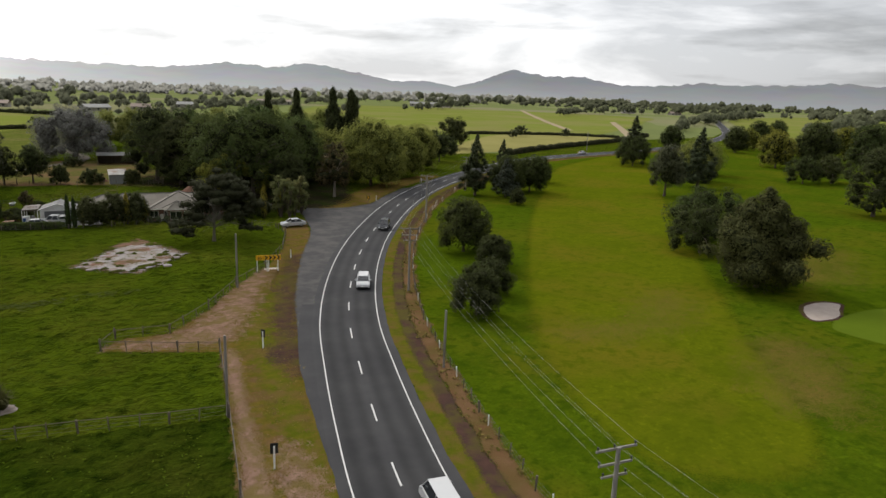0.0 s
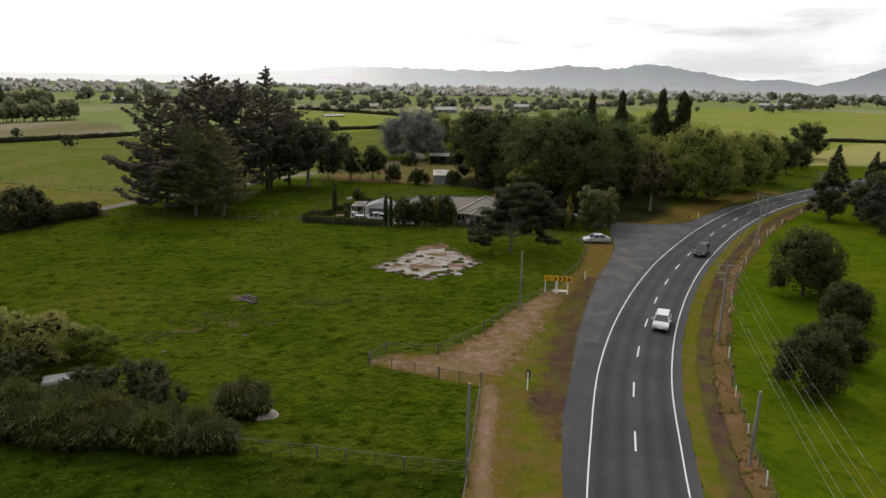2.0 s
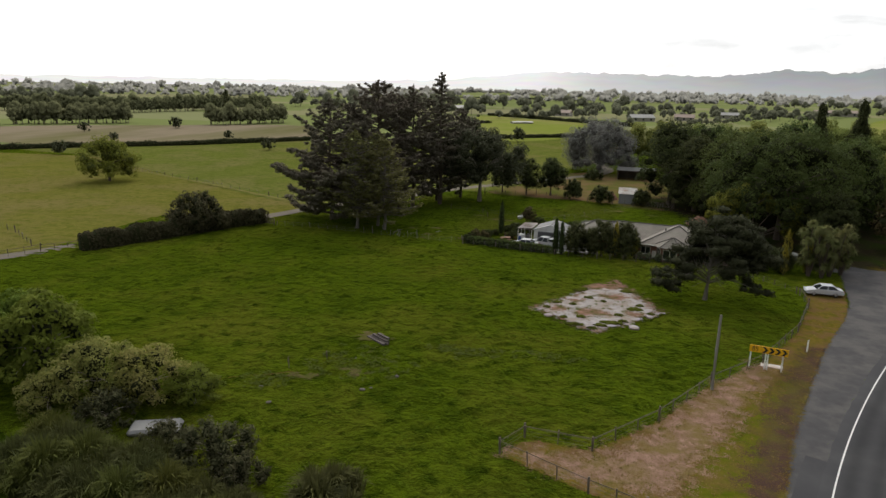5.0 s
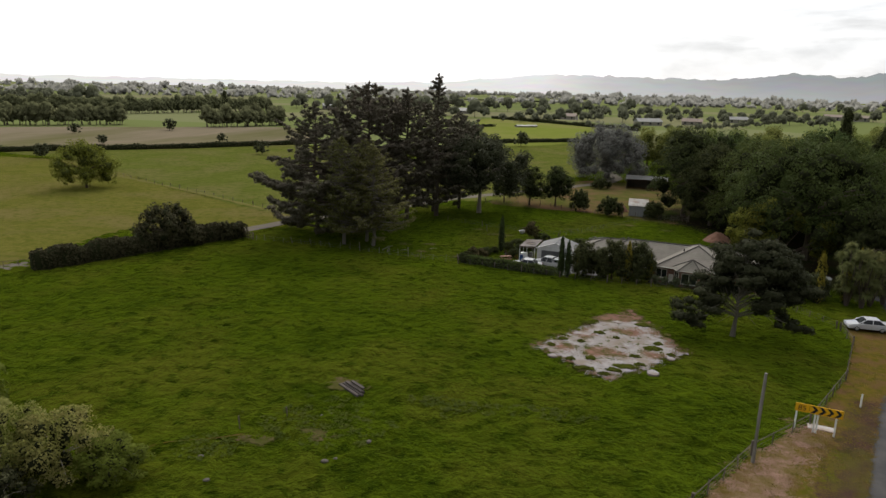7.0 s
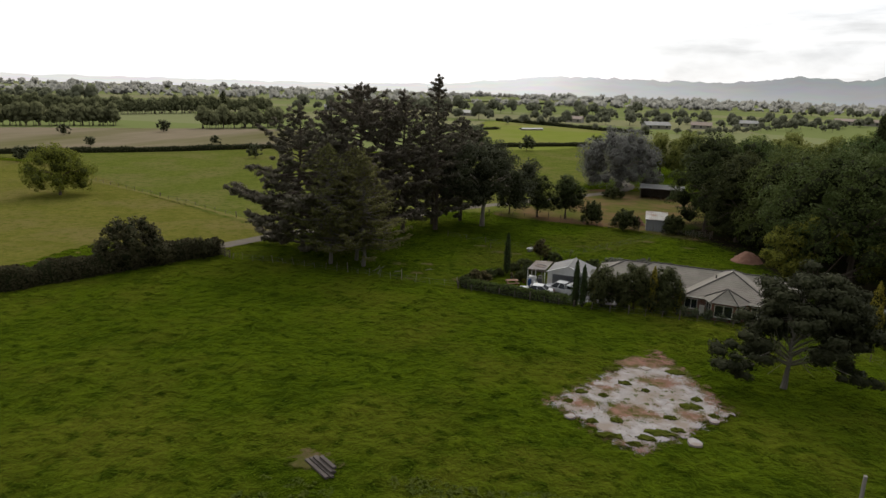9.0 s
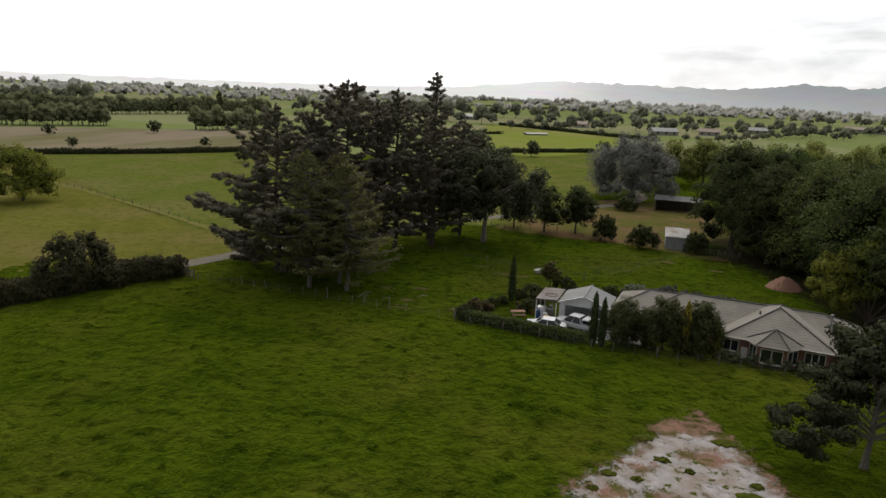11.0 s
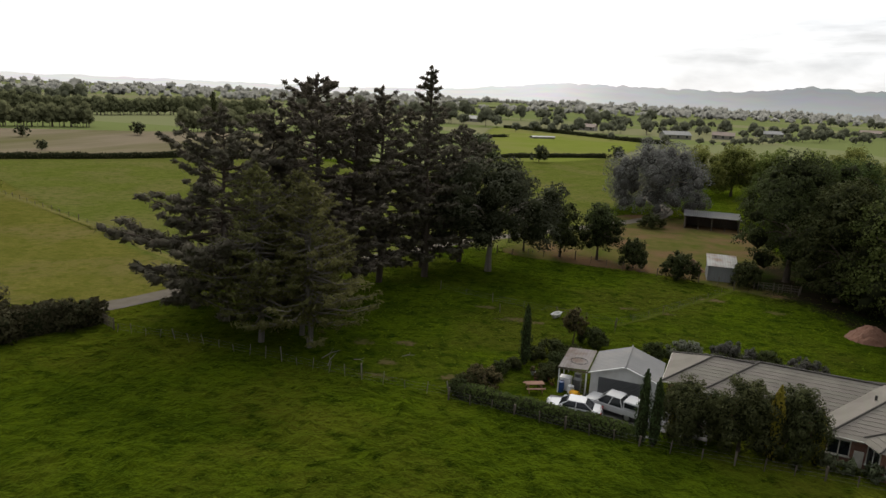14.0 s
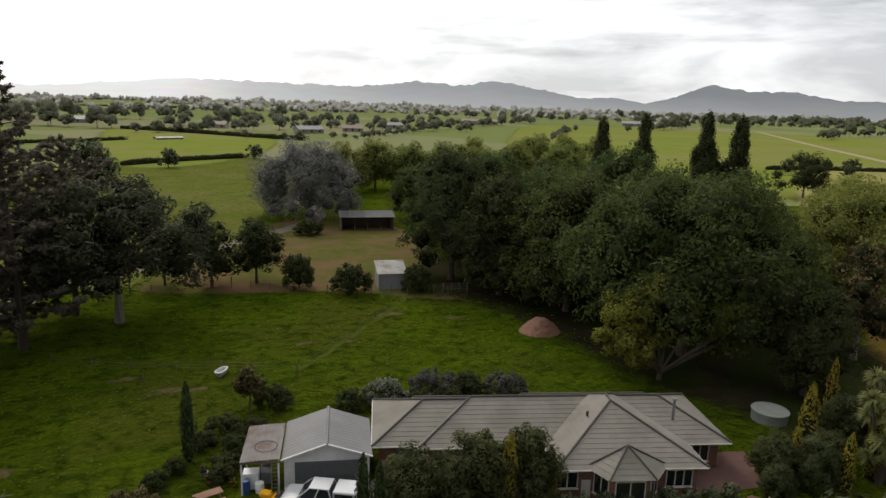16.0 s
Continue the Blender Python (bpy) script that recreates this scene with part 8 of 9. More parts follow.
        part("slab_piece", bm, pale, s, at=pose(x - 8, y - 91.5, 0, rr.uniform(-2, 2), rr.uniform(-2, 2), 0))
    t = thing("timber_stack", pose(-14.6, 72.8, 0.05, 0, 0, -38), "stack of dark weathered planks on bare ground", "timber stack")
    for x, y, z, L in ((0, -0.45, 0.0, 3.0), (0.1, -0.1, 0.02, 3.1), (-0.1, 0.3, 0.0, 2.6), (0.1, 0.05, 0.2, 2.6), (0.3, 0.3, 0.38, 1.9)):
        bm = bmesh.new()
        box(bm, -L / 2, L / 2, -0.14, 0.14, 0, 0.18, 0.02)
        part("plank", bm, material("grey_plank", (0.055, 0.045, 0.04), (0.095, 0.08, 0.07), 2, 0.9, stretch=(0.4, 4, 4)) if "grey_plank" not in bpy.data.materials else bpy.data.materials["grey_plank"], t, at=pose(x, y, z))
    spot = grass("worn_turf", (0.082, 0.062, 0.032), (0.060, 0.056, 0.016), (0.035, 0.048, 0.006), (0.10, 0.066, 0.042), 0.1)
    for x, y, w, h, lb in ((-15.6, 73.4, 2.2, 1.4, 1), (-14.2, 64.6, 2.2, 1.0, 5), (-18.6, 62.5, 1.6, 0.8, 4), (-21.5, 121.4, 1.6, 0.5, 8), (2.5, 151, 1.4, 0.6, 9), (13.5, 159, 2.2, 0.9, 3), (-10.5, 141.5, 3.0, 0.8, 2), (7, 150.5, 1.2, 0.5, 8), (21, 156, 1.6, 0.8, 6), (-14.7, 123.1, 1.1, 0.7, 2), (-21.3, 124.8, 1.2, 0.8, 7), (-14.9, 145.1, 1.8, 0.7, 4), (-25.2, 129.0, 1.4, 0.9, 1), (-21.0, 130.1, 1.2, 0.8, 3), (-16.9, 118.3, 1.4, 0.8, 5)):
        ring = [(x + math.cos(a * 0.7) * w * (0.8 + 0.3 * math.sin(a * 2.3 + lb)), y + math.sin(a * 0.7) * h * (0.8 + 0.3 * math.cos(a * 1.9 + lb))) for a in range(9)]
        meadow("bare_spot", ring, 0.12 if y < 118 else 0.02, spot, "small worn bare spot in the grass", "bare earth", 1.2, 0.25, rag=2.0)
    tub = thing("bathtub", pose(-6.3, 144.2, 0, 0, 0, 62), "old white bathtub used as a water trough", "bathtub")
    bm = bmesh.new()
    rings = []
    for z, a, b in ((0.06, 0.62, 0.26), (0.5, 0.82, 0.38), (0.56, 0.88, 0.43), (0.56, 0.74, 0.31), (0.2, 0.6, 0.24)):
        rings.append([bm.verts.new((a * math.copysign(abs(math.cos(q * math.tau / 20)) ** 0.6, math.cos(q * math.tau / 20)), b * math.copysign(abs(math.sin(q * math.tau / 20)) ** 0.6, math.sin(q * math.tau / 20)), z)) for q in range(20)])
    for r0, r1 in zip(rings, rings[1:]):
        for q in range(20):
            bm.faces.new((r0[q], r0[(q + 1) % 20], r1[(q + 1) % 20], r1[q]))
    bm.faces.new(rings[-1])
    bm.faces.new(rings[0][::-1])
    part("basin", bm, material("chalky_enamel", (0.52, 0.52, 0.50), (0.42, 0.42, 0.40), 3.0, 0.5), tub)
    for x in (-0.45, 0.45):
        bm = bmesh.new()
        box(bm, x - 0.06, x + 0.06, -0.2, 0.2, -0.02, 0.08, 0.01)
        part("foot", bm, TIMBER, tub)


make_slab()

# ---- fences, poles, signs ----


def post_mesh(h, r, mat, sides=6):
    bm = bmesh.new()
    tube(bm, [Vector((0, 0, -0.2)), Vector((0, 0, h * 0.6)), Vector((0.01, 0, h))], [r, r * 0.97, r * 0.9], sides)
    return bm_mesh("post", bm, mat)


def fence(pts, gap, h, label, wires=(0.3, 0.6, 0.9), r=0.055, rail=None, mat=None, white=0, seed=2, crooked=4.0):
    rr = random.Random(seed)
    line = [Vector(p) for p in pts]
    f = thing("fence", pose(line[0].x, line[0].y, 0), label, "fence")
    me, big, pale = post_mesh(h, r, mat or TIMBER), post_mesh(h * 1.12, r * 1.8, mat or TIMBER), post_mesh(h, r, WHITE)
    o = line[0]
    for i, (a, b) in enumerate(zip(line, line[1:])):
        n = max(1, round((b - a).length / gap))
        for j in range(n + (1 if i == len(line) - 2 else 0)):
            p = a.lerp(b, j / n) - o
            use = big if j in (0, n) else (pale if white and rr.random() < white else me)
            at = pose(p.x, p.y, 0, rr.uniform(-crooked, crooked), rr.uniform(-crooked, crooked), rr.uniform(0, 360))
            share("post", use, f, at @ Matrix.Diagonal((1, 1, rr.uniform(1 - crooked / 30, 1 + crooked / 40), 1)))
    for z in wires:
        bm = bmesh.new()
        tube(bm, [Vector((p.x - o.x, p.y - o.y, z)) for p in line], [0.007] * len(line), 4)
        part("wire", bm, WIRE, f)
    for z in rail or ():
        for a, b in zip(line, line[1:]):
            d = b - a
            bm = bmesh.new()
            box(bm, 0, d.length, -0.014, 0.014, -0.026, 0.026)
            part("rail", bm, mat or TIMBER, f, at=Matrix.Translation((a.x - o.x, a.y - o.y, z)) @ Matrix.Rotation(math.atan2(d.y, d.x), 4, "Z"))
    return f


fence([(4.2, 14), (5.4, 23.3), (7.7, 34.3), (10.5, 48.3)], 3.4, 1.15, "post and wire boundary fence beside the verge", rail=(1.05,))
fence([(10.5, 48.3), (6.9, 50), (0.5, 53.6), (2.1, 56.3)], 2.4, 1.15, "timber fence round the verge corner", rail=(1.05,), seed=3)
fence([(2.1, 56.3), (7.2, 55.6), (12.6, 61.7), (18.1, 70), (24.1, 76.5), (30.3, 87.1), (34.3, 97), (34.8, 102.3)], 2.6, 1.1, "wire fence with a top rail along the paddock", rail=(1.0,), seed=4)
fence([(7.6, 34.5), (3.4, 35.4), (-2.7, 37.1), (-8.5, 38.4)], 2.3, 1.15, "rail fence across the near paddock", rail=(1.08,), seed=5)
gold_fence = side_of(LINE, 8.5)
fence([(p.x, p.y) for p in gold_fence if -20 < p.y < 150 and p.x < 110][::12], 2.4, 1.05, "golf course fence with small pale posts", r=0.05, white=0.45, seed=6)
fence([(-50, 123.2), (-43.3, 123.2), (-30.7, 121.5), (-22.1, 119.9), (-13.8, 119.0)], 1.9, 1.2, "old crooked wire fence below the pines", r=0.035, mat=GREYBARK, seed=7, crooked=12.0)
fence([(-13.8, 118.6), (-8, 117.4), (-3.8, 116.3), (1.8, 115.3), (8.5, 114.6), (14.5, 114.4), (22.5, 113.4), (28.5, 112.6), (34.6, 103)], 2.0, 1.0, "garden boundary fence of dark posts and wire", seed=8)
fence([(-18, 174.5), (-5.2, 174.9), (7.2, 169.6), (13, 168), (26, 165.8)], 2.6, 1.2, "timber fence across the back paddock", seed=9)
fence([(-22, 150.5), (-14.5, 147.5), (-6.3, 145.2), (0.7, 143.4), (6.5, 150.5), (17.4, 165.4)], 3.6, 1.05, "thin wire fence across the back paddock", r=0.035, seed=14)
back_line = catmull([Vector(p) for p in ((0.9, 143.6), (6.5, 150.6), (12, 158), (17.4, 165.4))], 1.0)
strip("fence_grass", side_of(back_line, -0.35), side_of(back_line, 0.45), 0.03, material("long_pale_grass", (0.072, 0.082, 0.016), (0.040, 0.056, 0.006), 1.2, 0.95, bump=0.15, spec=0.0), 0.5, label="long pale grass along the wire fence", category="grass", fade=0.35)
ridge_line = catmull([Vector(p) for p in ((-137, 190), (-94, 168.5), (-66, 152.9), (-57, 148))], 2.0)
strip("fence_ridge", side_of(ridge_line, -0.9), side_of(ridge_line, 0.9), 0.06, material("long_yellow_grass", (0.15, 0.135, 0.045), (0.10, 0.098, 0.026), 0.8, 0.95, bump=0.15, spec=0.0), 0.6, label="long yellow grass along a farm fence", category="grass", fade=0.3)
fence([(-137, 190), (-94, 168.5), (-66, 152.9), (-57, 148)], 4.0, 1.1, "farm fence between far paddocks", seed=10)
fence([(-110, 114), (-90, 105), (-80, 97.6)], 3.0, 1.1, "farm fence beside the lane", seed=11)
fence([(-80, 87), (-76, 95), (-72, 99)], 2.2, 1.2, "rail yard fence by the lane", rail=(0.6, 1.1), seed=12)
fence([(20.5, 167.6), (23, 167.2), (26.5, 166.8)], 1.2, 1.2, "timber pen rails beside the wood", rail=(0.4, 0.75, 1.1), seed=13)
for x, y, h in ((-20.8, 63.9, 1.2), (-18.0, 66.5, 1.0), (-13, 143.6, 1.1), (0.5, 141.5, 1.3)):
    tagged(share("post", post_mesh(h, 0.06, TIMBER), None, pose(x, y, 0, 3, -2, 0)), "single timber post standing in the grass", "post")


def gate(x, y, a, w):
    g = thing("gate", pose(x, y, 0, 0, 0, a), "dark timber farm gate by the lane", "gate")
    for z in (0.25, 0.5, 0.75, 1.0, 1.2):
        bm = bmesh.new()
        box(bm, 0, w, -0.02, 0.02, z - 0.05, z + 0.05)
        part("bar", bm, TIMBER, g)
    for x2 in (0, w / 2, w):
        bm = bmesh.new()
        box(bm, x2 - 0.06, x2 + 0.06, -0.045, 0.045, 0, 1.35)
        part("upright", bm, TIMBER, g)


gate(-53.0, 124.6, -25, 2.6)


def line_pole(x, y, h, arms, turn, label):
    p = thing("power_pole", pose(x, y, 0, 0, 0, turn), label, "power pole")
    bm = bmesh.new()
    tube(bm, [Vector((0, 0, -0.3)), Vector((0, 0, h * 0.5)), Vector((0, 0, h))], [0.16, 0.14, 0.11], 8)
    part("pole", bm, POLE, p)
    for z, w, pins in arms:
        bm = bmesh.new()
        box(bm, -w / 2, w / 2, 0.1, 0.2, z - 0.06, z + 0.06, 0.01)
        arm = part("crossarm", bm, POLE, p)
        for q in pins:
            bm = bmesh.new()
            tube(bm, [Vector((q, 0.15, z + 0.06)), Vector((q, 0.15, z + 0.14)), Vector((q, 0.15, z + 0.16)), Vector((q, 0.15, z + 0.26))], [0.03, 0.03, 0.065, 0.05], 8)
            part("insulator", bm, TRIM, arm, "dark insulator")
    return p


ARMS = [(8.35, 2.5, (-1.15, -0.15, 1.15)), (7.5, 2.1, (-1.0, 1.0)), (6.8, 1.6, (-0.7, 0.7))]
poles = [(18.2, -46, 8.5), (19.9, 5.8, 8.5), (37.3, 58.1, 8.5), (63.4, 97.5, 9.4), (95.5, 130.8, 9.0)]
for i, (x, y, h) in enumerate(poles):
    a, b = Vector(poles[max(i - 1, 0)][:2]), Vector(poles[min(i + 1, len(poles) - 1)][:2])
    turn = math.degrees(math.atan2((b - a).y, (b - a).x)) - 90
    line_pole(x, y, h, [(z + h - 8.5, w, pn) for z, w, pn in ARMS], turn, "grey power pole with three crossarms beside the road")
line_pole(228, 222, 9.0, ARMS[:1], 0, "power pole beside the distant highway")


def wires():
    ends = []
    for i, (x, y, h) in enumerate(poles):
        a, b = Vector(poles[max(i - 1, 0)][:2]), Vector(poles[min(i + 1, len(poles) - 1)][:2])
        d = (b - a).normalized()
        s = Vector((d.y, -d.x))
        ends.append([(x + s.x * q + d.x * 0.15, y + s.y * q + d.y * 0.15, z + h - 8.5 + 0.26) for z, q in ((8.35, -1.15), (8.35, -0.15), (8.35, 1.15), (7.5, -1.0), (7.5, 1.0))])
    for e0, e1 in zip(ends, ends[1:]):
        for p, q in zip(e0, e1):
            bm = bmesh.new()
            pts = [Vector(p).lerp(Vector(q), t / 12) + Vector((0, 0, -4.0 * (t / 12) * (1 - t / 12))) for t in range(13)]
            tube(bm, pts, [0.006] * 13, 4)
            tagged(part("power_line", bm, CABLE), "sagging aluminium power line between poles", "cable")


wires()
for x, y, h in ((28.1, 34.9, 5.8), (7.7, 34.9, 6.8), (18.0, 69.0, 7.2)):
    bm = bmesh.new()
    tube(bm, [Vector((0, 0, -0.3)), Vector((0, 0, h * 0.5)), Vector((0.03, 0, h))], [0.15, 0.13, 0.10], 8)
    tagged(part("utility_pole", bm, POLE, None, at=pose(x, y, 0, 1, -0.5, 0)), "plain weathered concrete pole without arms", "pole")


def marker(x, y, turn):
    m = thing("marker_post", pose(x, y, 0, 0, 0, turn), "white roadside post with a black sign back", "marker post")
    bm = bmesh.new()
    box(bm, -0.06, 0.06, -0.03, 0.03, -0.1, 1.75, 0.01)
    part("post", bm, WHITE, m)
    bm = bmesh.new()
    box(bm, -0.27, 0.27, 0.035, 0.06, 1.15, 1.95, 0.01)
    part("panel", bm, BLACK, m, "black sign panel")


marker(14.5, 47.4, -62)
marker(8.4, 25.6, -15)
for x, y in ((29.5, 81.1), (66, 124.6), (92, 148)):
    bm = bmesh.new()
    box(bm, -0.07, 0.07, -0.03, 0.03, -0.1, 1.3, 0.02)
    tagged(part("marker_post", bm, WHITE, None, at=pose(x, y, 0, 0, 0, -35)), "plain white roadside marker post", "marker post")


def chevron(bm, x, z, w, h, t, y):
    pts = [(x, z), (x + t, z), (x + w, z + h / 2), (x + t, z + h), (x, z + h), (x + w - t, z + h / 2)]
    a = [bm.verts.new((px, y, pz)) for px, pz in pts]
    bm.faces.new((a[0], a[1], a[2], a[5]))
    bm.faces.new((a[5], a[2], a[3], a[4]))


def curve_sign():
    s = thing("curve_sign", pose(22.4, 75.4, 0, 0, 0, -14), "yellow curve warning board with black chevrons", "road sign")
    bm = bmesh.new()
    box(bm, 0, 1.0, -0.03, 0.03, 1.65, 2.35, 0.01)
    plate = part("speed_plate", bm, YELLOW, s, "yellow advisory speed plate reading 85")
    bm = bmesh.new()
    box(bm, 1.03, 3.4, -0.03, 0.03, 1.65, 2.35, 0.01)
    board = part("chevron_board", bm, YELLOW, s)
    bm = bmesh.new()
    for i in range(4):
        chevron(bm, 1.12 + i * 0.56, 1.7, 0.54, 0.6, 0.26, -0.036)
    part("chevrons", bm, BLACK, board, "black chevrons")
    cu = bpy.data.curves.new("speed_number", "FONT")
    cu.body, cu.size, cu.align_x, cu.extrude = "85", 0.62, "CENTER", 0.002
    tmp = bpy.data.objects.new("speed_number", cu)
    scene.collection.objects.link(tmp)
    bpy.context.view_layer.update()
    me = bpy.data.meshes.new_from_object(tmp)
    bpy.data.objects.remove(tmp)
    me.materials.clear()
    me.materials.append(BLACK)
    share("speed_number", me, plate, pose(0.5, -0.036, 1.79, 90, 0, 0), "black number 85")
    for x in (0.15, 1.5, 1.7, 3.0):
        bm = bmesh.new()
        box(bm, x - 0.06, x + 0.06, 0.03, 0.12, -0.2, 1.9, 0.01)
        part("post", bm, WHITE, s, "white timber post")
    # smaller chevron beyond the pull-off
    c = thing("chevron_sign", pose(62.5, 121.8, 0, 0, 0, -40), "small yellow and black chevron sign", "road sign")
    bm = bmesh.new()
    box(bm, -0.35, 0.35, -0.02, 0.02, 1.0, 1.8, 0.01)
    part("panel", bm, BLACK, c)
    bm = bmesh.new()
    chevron(bm, -0.25, 1.05, 0.5, 0.7, 0.25, -0.026)
    part("chevron", bm, YELLOW, c)
    bm = bmesh.new()
    box(bm, -0.04, 0.04, 0.02, 0.08, -0.1, 1.7)
    part("post", bm, TIMBER, c)


curve_sign()

# ---- grass tufts ----


def tufts(name, region, count, size, mat, label, seed, lift=0.0, keep=None):
    q = np.random.default_rng(seed)
    x0, x1, y0, y1 = region
    x, y = q.uniform(x0, x1, count), q.uniform(y0, y1, count)
    ok = np.array([keep(a, b) for a, b in zip(x, y)])
    x, y = x[ok], y[ok]
    n = len(x)
    per = 5
    az = q.uniform(0, math.tau, (n, per))
    ln = size * q.uniform(0.6, 1.4, (n, per)) * q.uniform(0.5, 1.5, (n, 1))
    d = np.stack([np.cos(az), np.sin(az), 0 * az], -1)
    s = np.stack([-np.sin(az), np.cos(az), 0 * az], -1) * (ln * 0.3)[..., None]
    base = np.stack([x, y, 0 * x + lift], -1)[:, None, :] + d * (ln * 0.15)[..., None]
    mid = base + d * (ln * 0.35)[..., None] + np.stack([0 * az, 0 * az, ln * 0.6], -1)
    tip = base + d * (ln * 1.0)[..., None] + np.stack([0 * az, 0 * az, ln * 0.4], -1)
    v = np.stack([base - s * 0.6, base + s * 0.6, mid + s, mid - s, tip], 2).reshape(-1, 3)
    m = n * per
    o = np.arange(m) * 5
    f = np.stack([o, o + 1, o + 2, o + 3], 1).tolist() + np.stack([o + 3, o + 2, o + 4], 1).tolist()
    tagged(new(name, soup(name, v, f, [mat])), label, "grass", kind="stuff")


def right_of_road(x, y):
    i = min(range(1, len(COARSE) - 1), key=lambda j: (COARSE[j].x - x) ** 2 + (COARSE[j].y - y) ** 2)
    d, q = COARSE[i + 1] - COARSE[i - 1], COARSE[i]
    return d.x * (y - q.y) - d.y * (x - q.x) < 0


def paddock(x, y):
    if x > 19 and right_of_road(x, y):
        return False
    if road_gap(x, y) < 13 or y > 122 - 0.16 * (x + 20) or inside(x, y, VERGE):
        return False
    if inside(x, y, SLAB):
        return noise.noise(Vector((x * 0.7, y * 0.7, 5))) > 0.22
    return noise.noise(Vector((x * 0.45, y * 0.45, 9))) + 0.5 * noise.noise(Vector((x * 1.3, y * 1.3, 3))) > -0.3


def back_field(x, y):
    return y > 125 - 0.16 * (x + 20) and y < 166 + 0.0 * x and not (-14 < x < 31 and y < 134) and noise.noise(Vector((x * 0.4, y * 0.4, 9))) > -0.2


SEALED = GRAVEL + inner[::-1]


def dry_side(x, y):
    return inside(x, y, VERGE) and not inside(x, y, SEALED) and road_gap(x, y) > 5.5 and noise.noise(Vector((x * 0.5, y * 0.5, 2))) > -0.05


def golf_bank(x, y):
    return 7.2 < road_gap(x, y) < 9.2 and right_of_road(x, y) and noise.noise(Vector((x * 0.3, y * 0.3, 2))) > -0.2


tufts("pasture_tufts", (-70, 34, 24, 122), 18000, 0.08, BLADE, "tufts of lush pasture grass", 21, 0.02, paddock)
WEEDS = ((-15.0, 66.5, 6.0, 4.6), (2.4, 72.6, 4.6, 1.6), (-5.0, 72.0, 5.0, 2.0), (-21.5, 61.0, 3.5, 2.2))


def weedy(x, y):
    near = max(1 - math.hypot((x - a) / w, (y - b) / h) for a, b, w, h in WEEDS)
    return near + 0.7 * noise.noise(Vector((x * 0.8, y * 0.8, 7))) > 0.25


LEAF_WEED = foliage("coarse_weed_leaf", (0.062, 0.092, 0.012), (0.098, 0.120, 0.022), 0.45, 0.2)
tufts("weed_clumps", (-28, 8, 58, 76), 9000, 0.15, LEAF_WEED, "coarse dark weeds growing in the paddock", 27, 0.04, weedy)
tufts("back_tufts", (-46, 34, 120, 170), 5000, 0.10, BLADE, "tufts of grass in the back paddock", 25, 0.0, back_field)
tufts("verge_tufts", (-2, 40, 8, 104), 16000, 0.07, STRAW, "dry straw tufts on the verge", 23, 0.0, dry_side)
tufts("bank_tufts", (15, 95, -10, 140), 26000, 0.2, STRAW, "rusty dead grass along the golf fence", 24, 0.0, golf_bank)



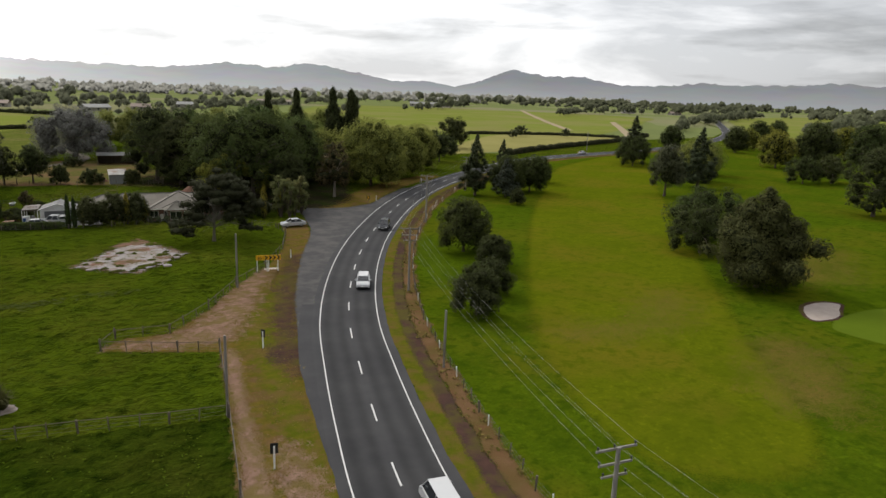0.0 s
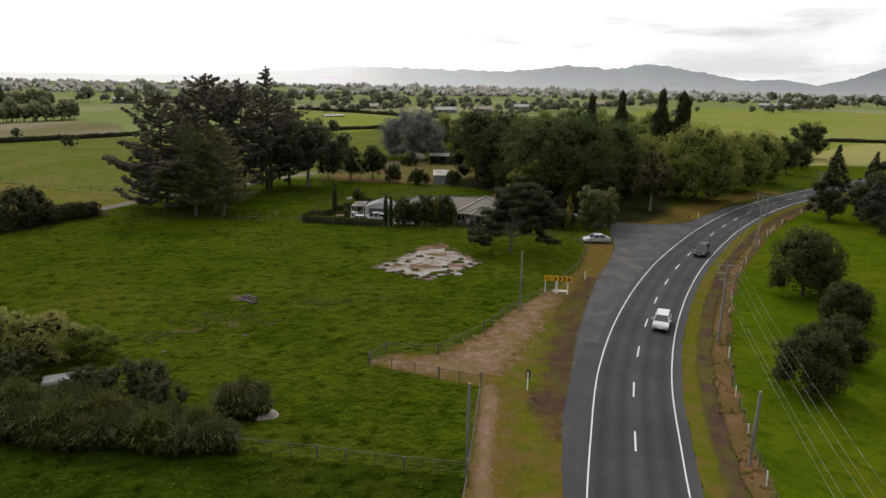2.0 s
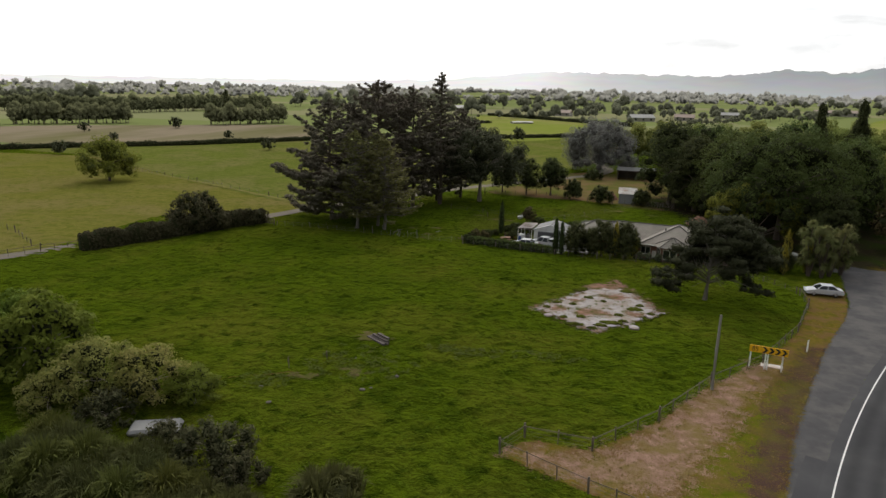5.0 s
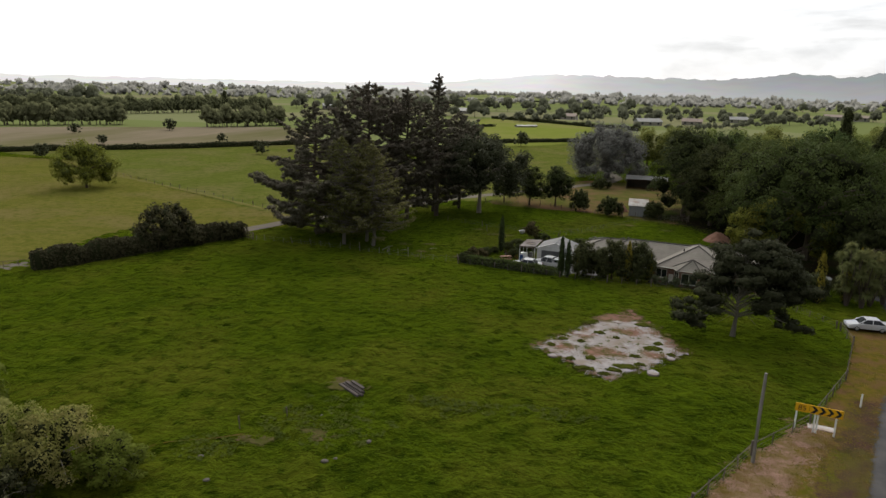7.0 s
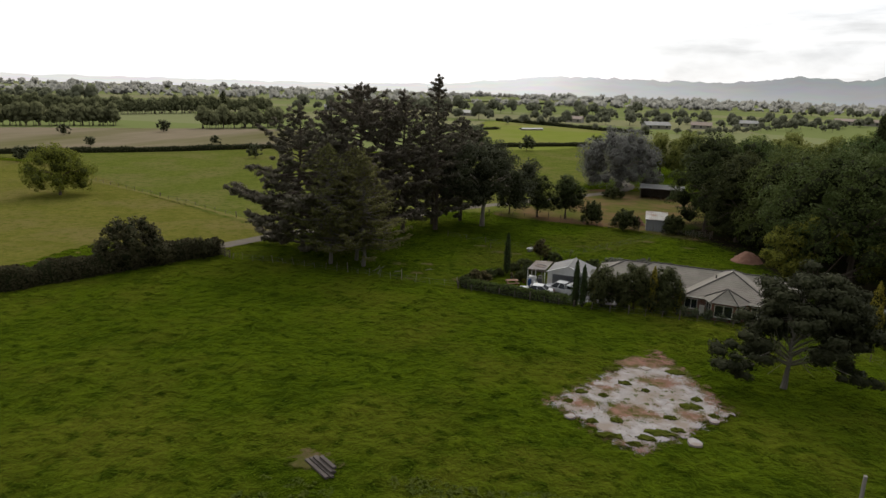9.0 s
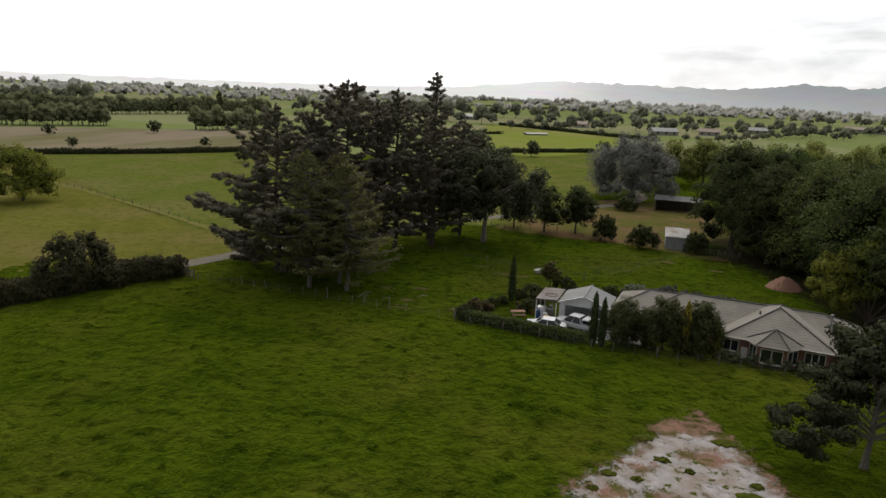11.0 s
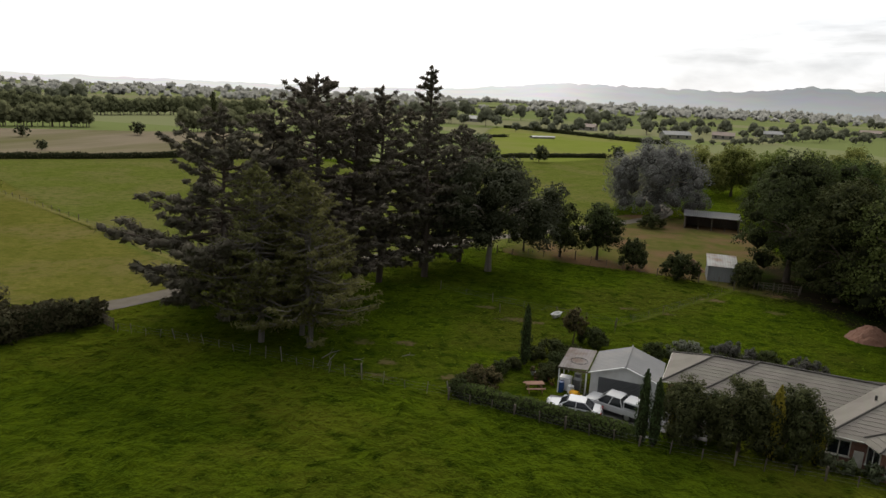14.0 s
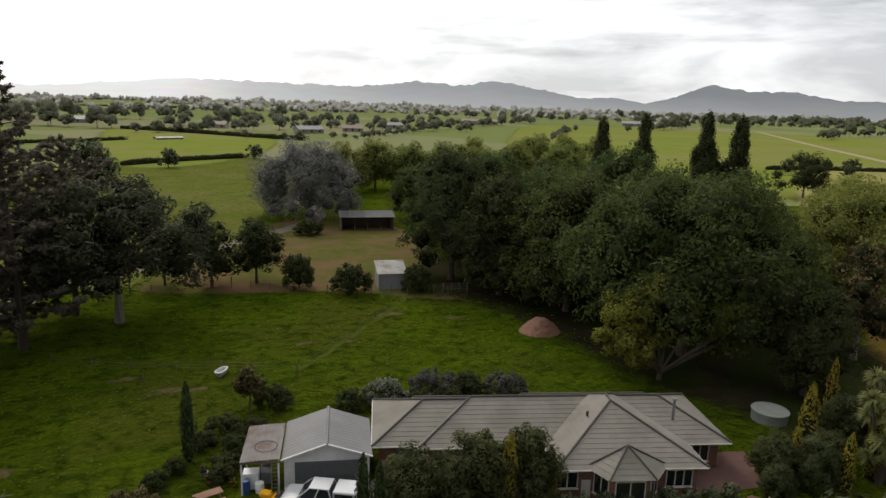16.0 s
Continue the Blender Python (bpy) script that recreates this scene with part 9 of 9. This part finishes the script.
def small_remains():
    """Fallen boughs below the pines, stones and a worn line in the paddock, the pad of the sign."""
    rr = random.Random(31)
    for x, y, L, a, rise in ((-27.6, 123.6, 2.6, 35, 1.1), (-24.6, 124.4, 2.2, -30, 0.5), (-20.4, 126.6, 1.8, 15, 0.3), (-30.2, 126.2, 2.4, 110, 0.9), (-26.2, 121.8, 1.9, 80, 1.5)):
        bm = bmesh.new()
        L, rise = L * 0.75, rise * 0.6
        tube(bm, [Vector((0, 0, -0.05)), Vector((L * 0.5, 0.12, rise * 0.6)), Vector((L, -0.1, rise))], [0.06, 0.04, 0.015], 6)
        tube(bm, [Vector((L * 0.45, 0.1, rise * 0.55)), Vector((L * 0.7, 0.5, rise * 1.1))], [0.025, 0.01], 5)
        tagged(part("fallen_branch", bm, GREYBARK, None, at=pose(x, y, 0.0, 0, 0, a)), "pale dead branch lying below the pines", "branch", "dead branches below the pines")
    for x, y, r in STONES:
        bm = bmesh.new()
        bmesh.ops.create_icosphere(bm, subdivisions=2, radius=1.0)
        for v in bm.verts:
            v.co = Vector((v.co.x * r, v.co.y * r * 0.8, v.co.z * r * 0.45)) * (1 + 0.25 * noise.noise(v.co * 1.7 + Vector((x, y, 0))))
        tagged(part("stone", bm, STONE, None, at=pose(x, y, 0.1, 0, 0, rr.uniform(0, 180))), "grey-brown stone lying in the paddock grass", "stone", "stones in the paddock")
    way = catmull([Vector(p) for p in WORN_LINE], 0.5)
    strip("worn_line", side_of(way, -0.09), side_of(way, 0.09), 0.15, DRYGRASS, 0.15, label="narrow worn line through the pasture", category="track", fade=0.4)
    bm = bmesh.new()
    box(bm, -1.0, 1.0, -0.45, 0.45, -0.05, 0.07, 0.02)
    tagged(part("sign_pad", bm, CONCRETE, None, at=pose(SIGN_PAD[0], SIGN_PAD[1], 0, 0, 0, -14)), "pale concrete pad below the road sign", "concrete pad")


STONE = material("grey_brown_stone", (0.11, 0.095, 0.078), (0.07, 0.062, 0.05), 3.0, 0.9)
STONES = ((-12.6, 61.1, 0.28), (-12.0, 61.6, 0.17), (-10.4, 64.5, 0.24), (-15.4, 67.5, 0.24), (-14.8, 67.9, 0.15), (-21.5, 59.5, 0.21), (-19.5, 56.9, 0.24), (-13.4, 60.6, 0.14))
WORN_LINE = ((-27.5, 56.4), (-26.4, 57.8), (-25.4, 60.2), (-22.0, 61.9), (-19.8, 63.2))
SIGN_PAD = (24.8, 76.0)
small_remains()

# ---- repeats that belong together ----
GROUPS = (("flax blades", "flax clumps of the thicket"), ("poplar above the wood", "poplars above the wood"), ("cabbage palm", "palms by the drive"), ("Italian cypress", "cypresses round the garden"), ("columnar garden conifer", "golden garden conifers"), ("clipped round shrub", "clipped shrubs along the front fence"), ("of the wood beside the house", "trees of the wood"), ("pine in a clump", "pines of the clump"), ("thin olive-green conifer", "conifers before the pines"), ("garden tree in front of the house", "evergreens in front of the house"), ("evergreen bush on the golf course", "bushes of the golf course"), ("alone in a field", "lone field trees"), ("round tree by the back fence", "trees by the back fence"), ("willow by the bend", "willows by the bend"), ("bush in the border", "bushes of the garden border"), ("far side of the golf course", "far golf course trees"), ("power line between poles", "power lines"), ("grassy tussock growing", "tussocks on the slab"))
for ob in list(bpy.data.objects):
    text = ob.get("label", "")
    for key, group in GROUPS:
        if ob.parent is None and key in text:
            tagged(ob, group=group)
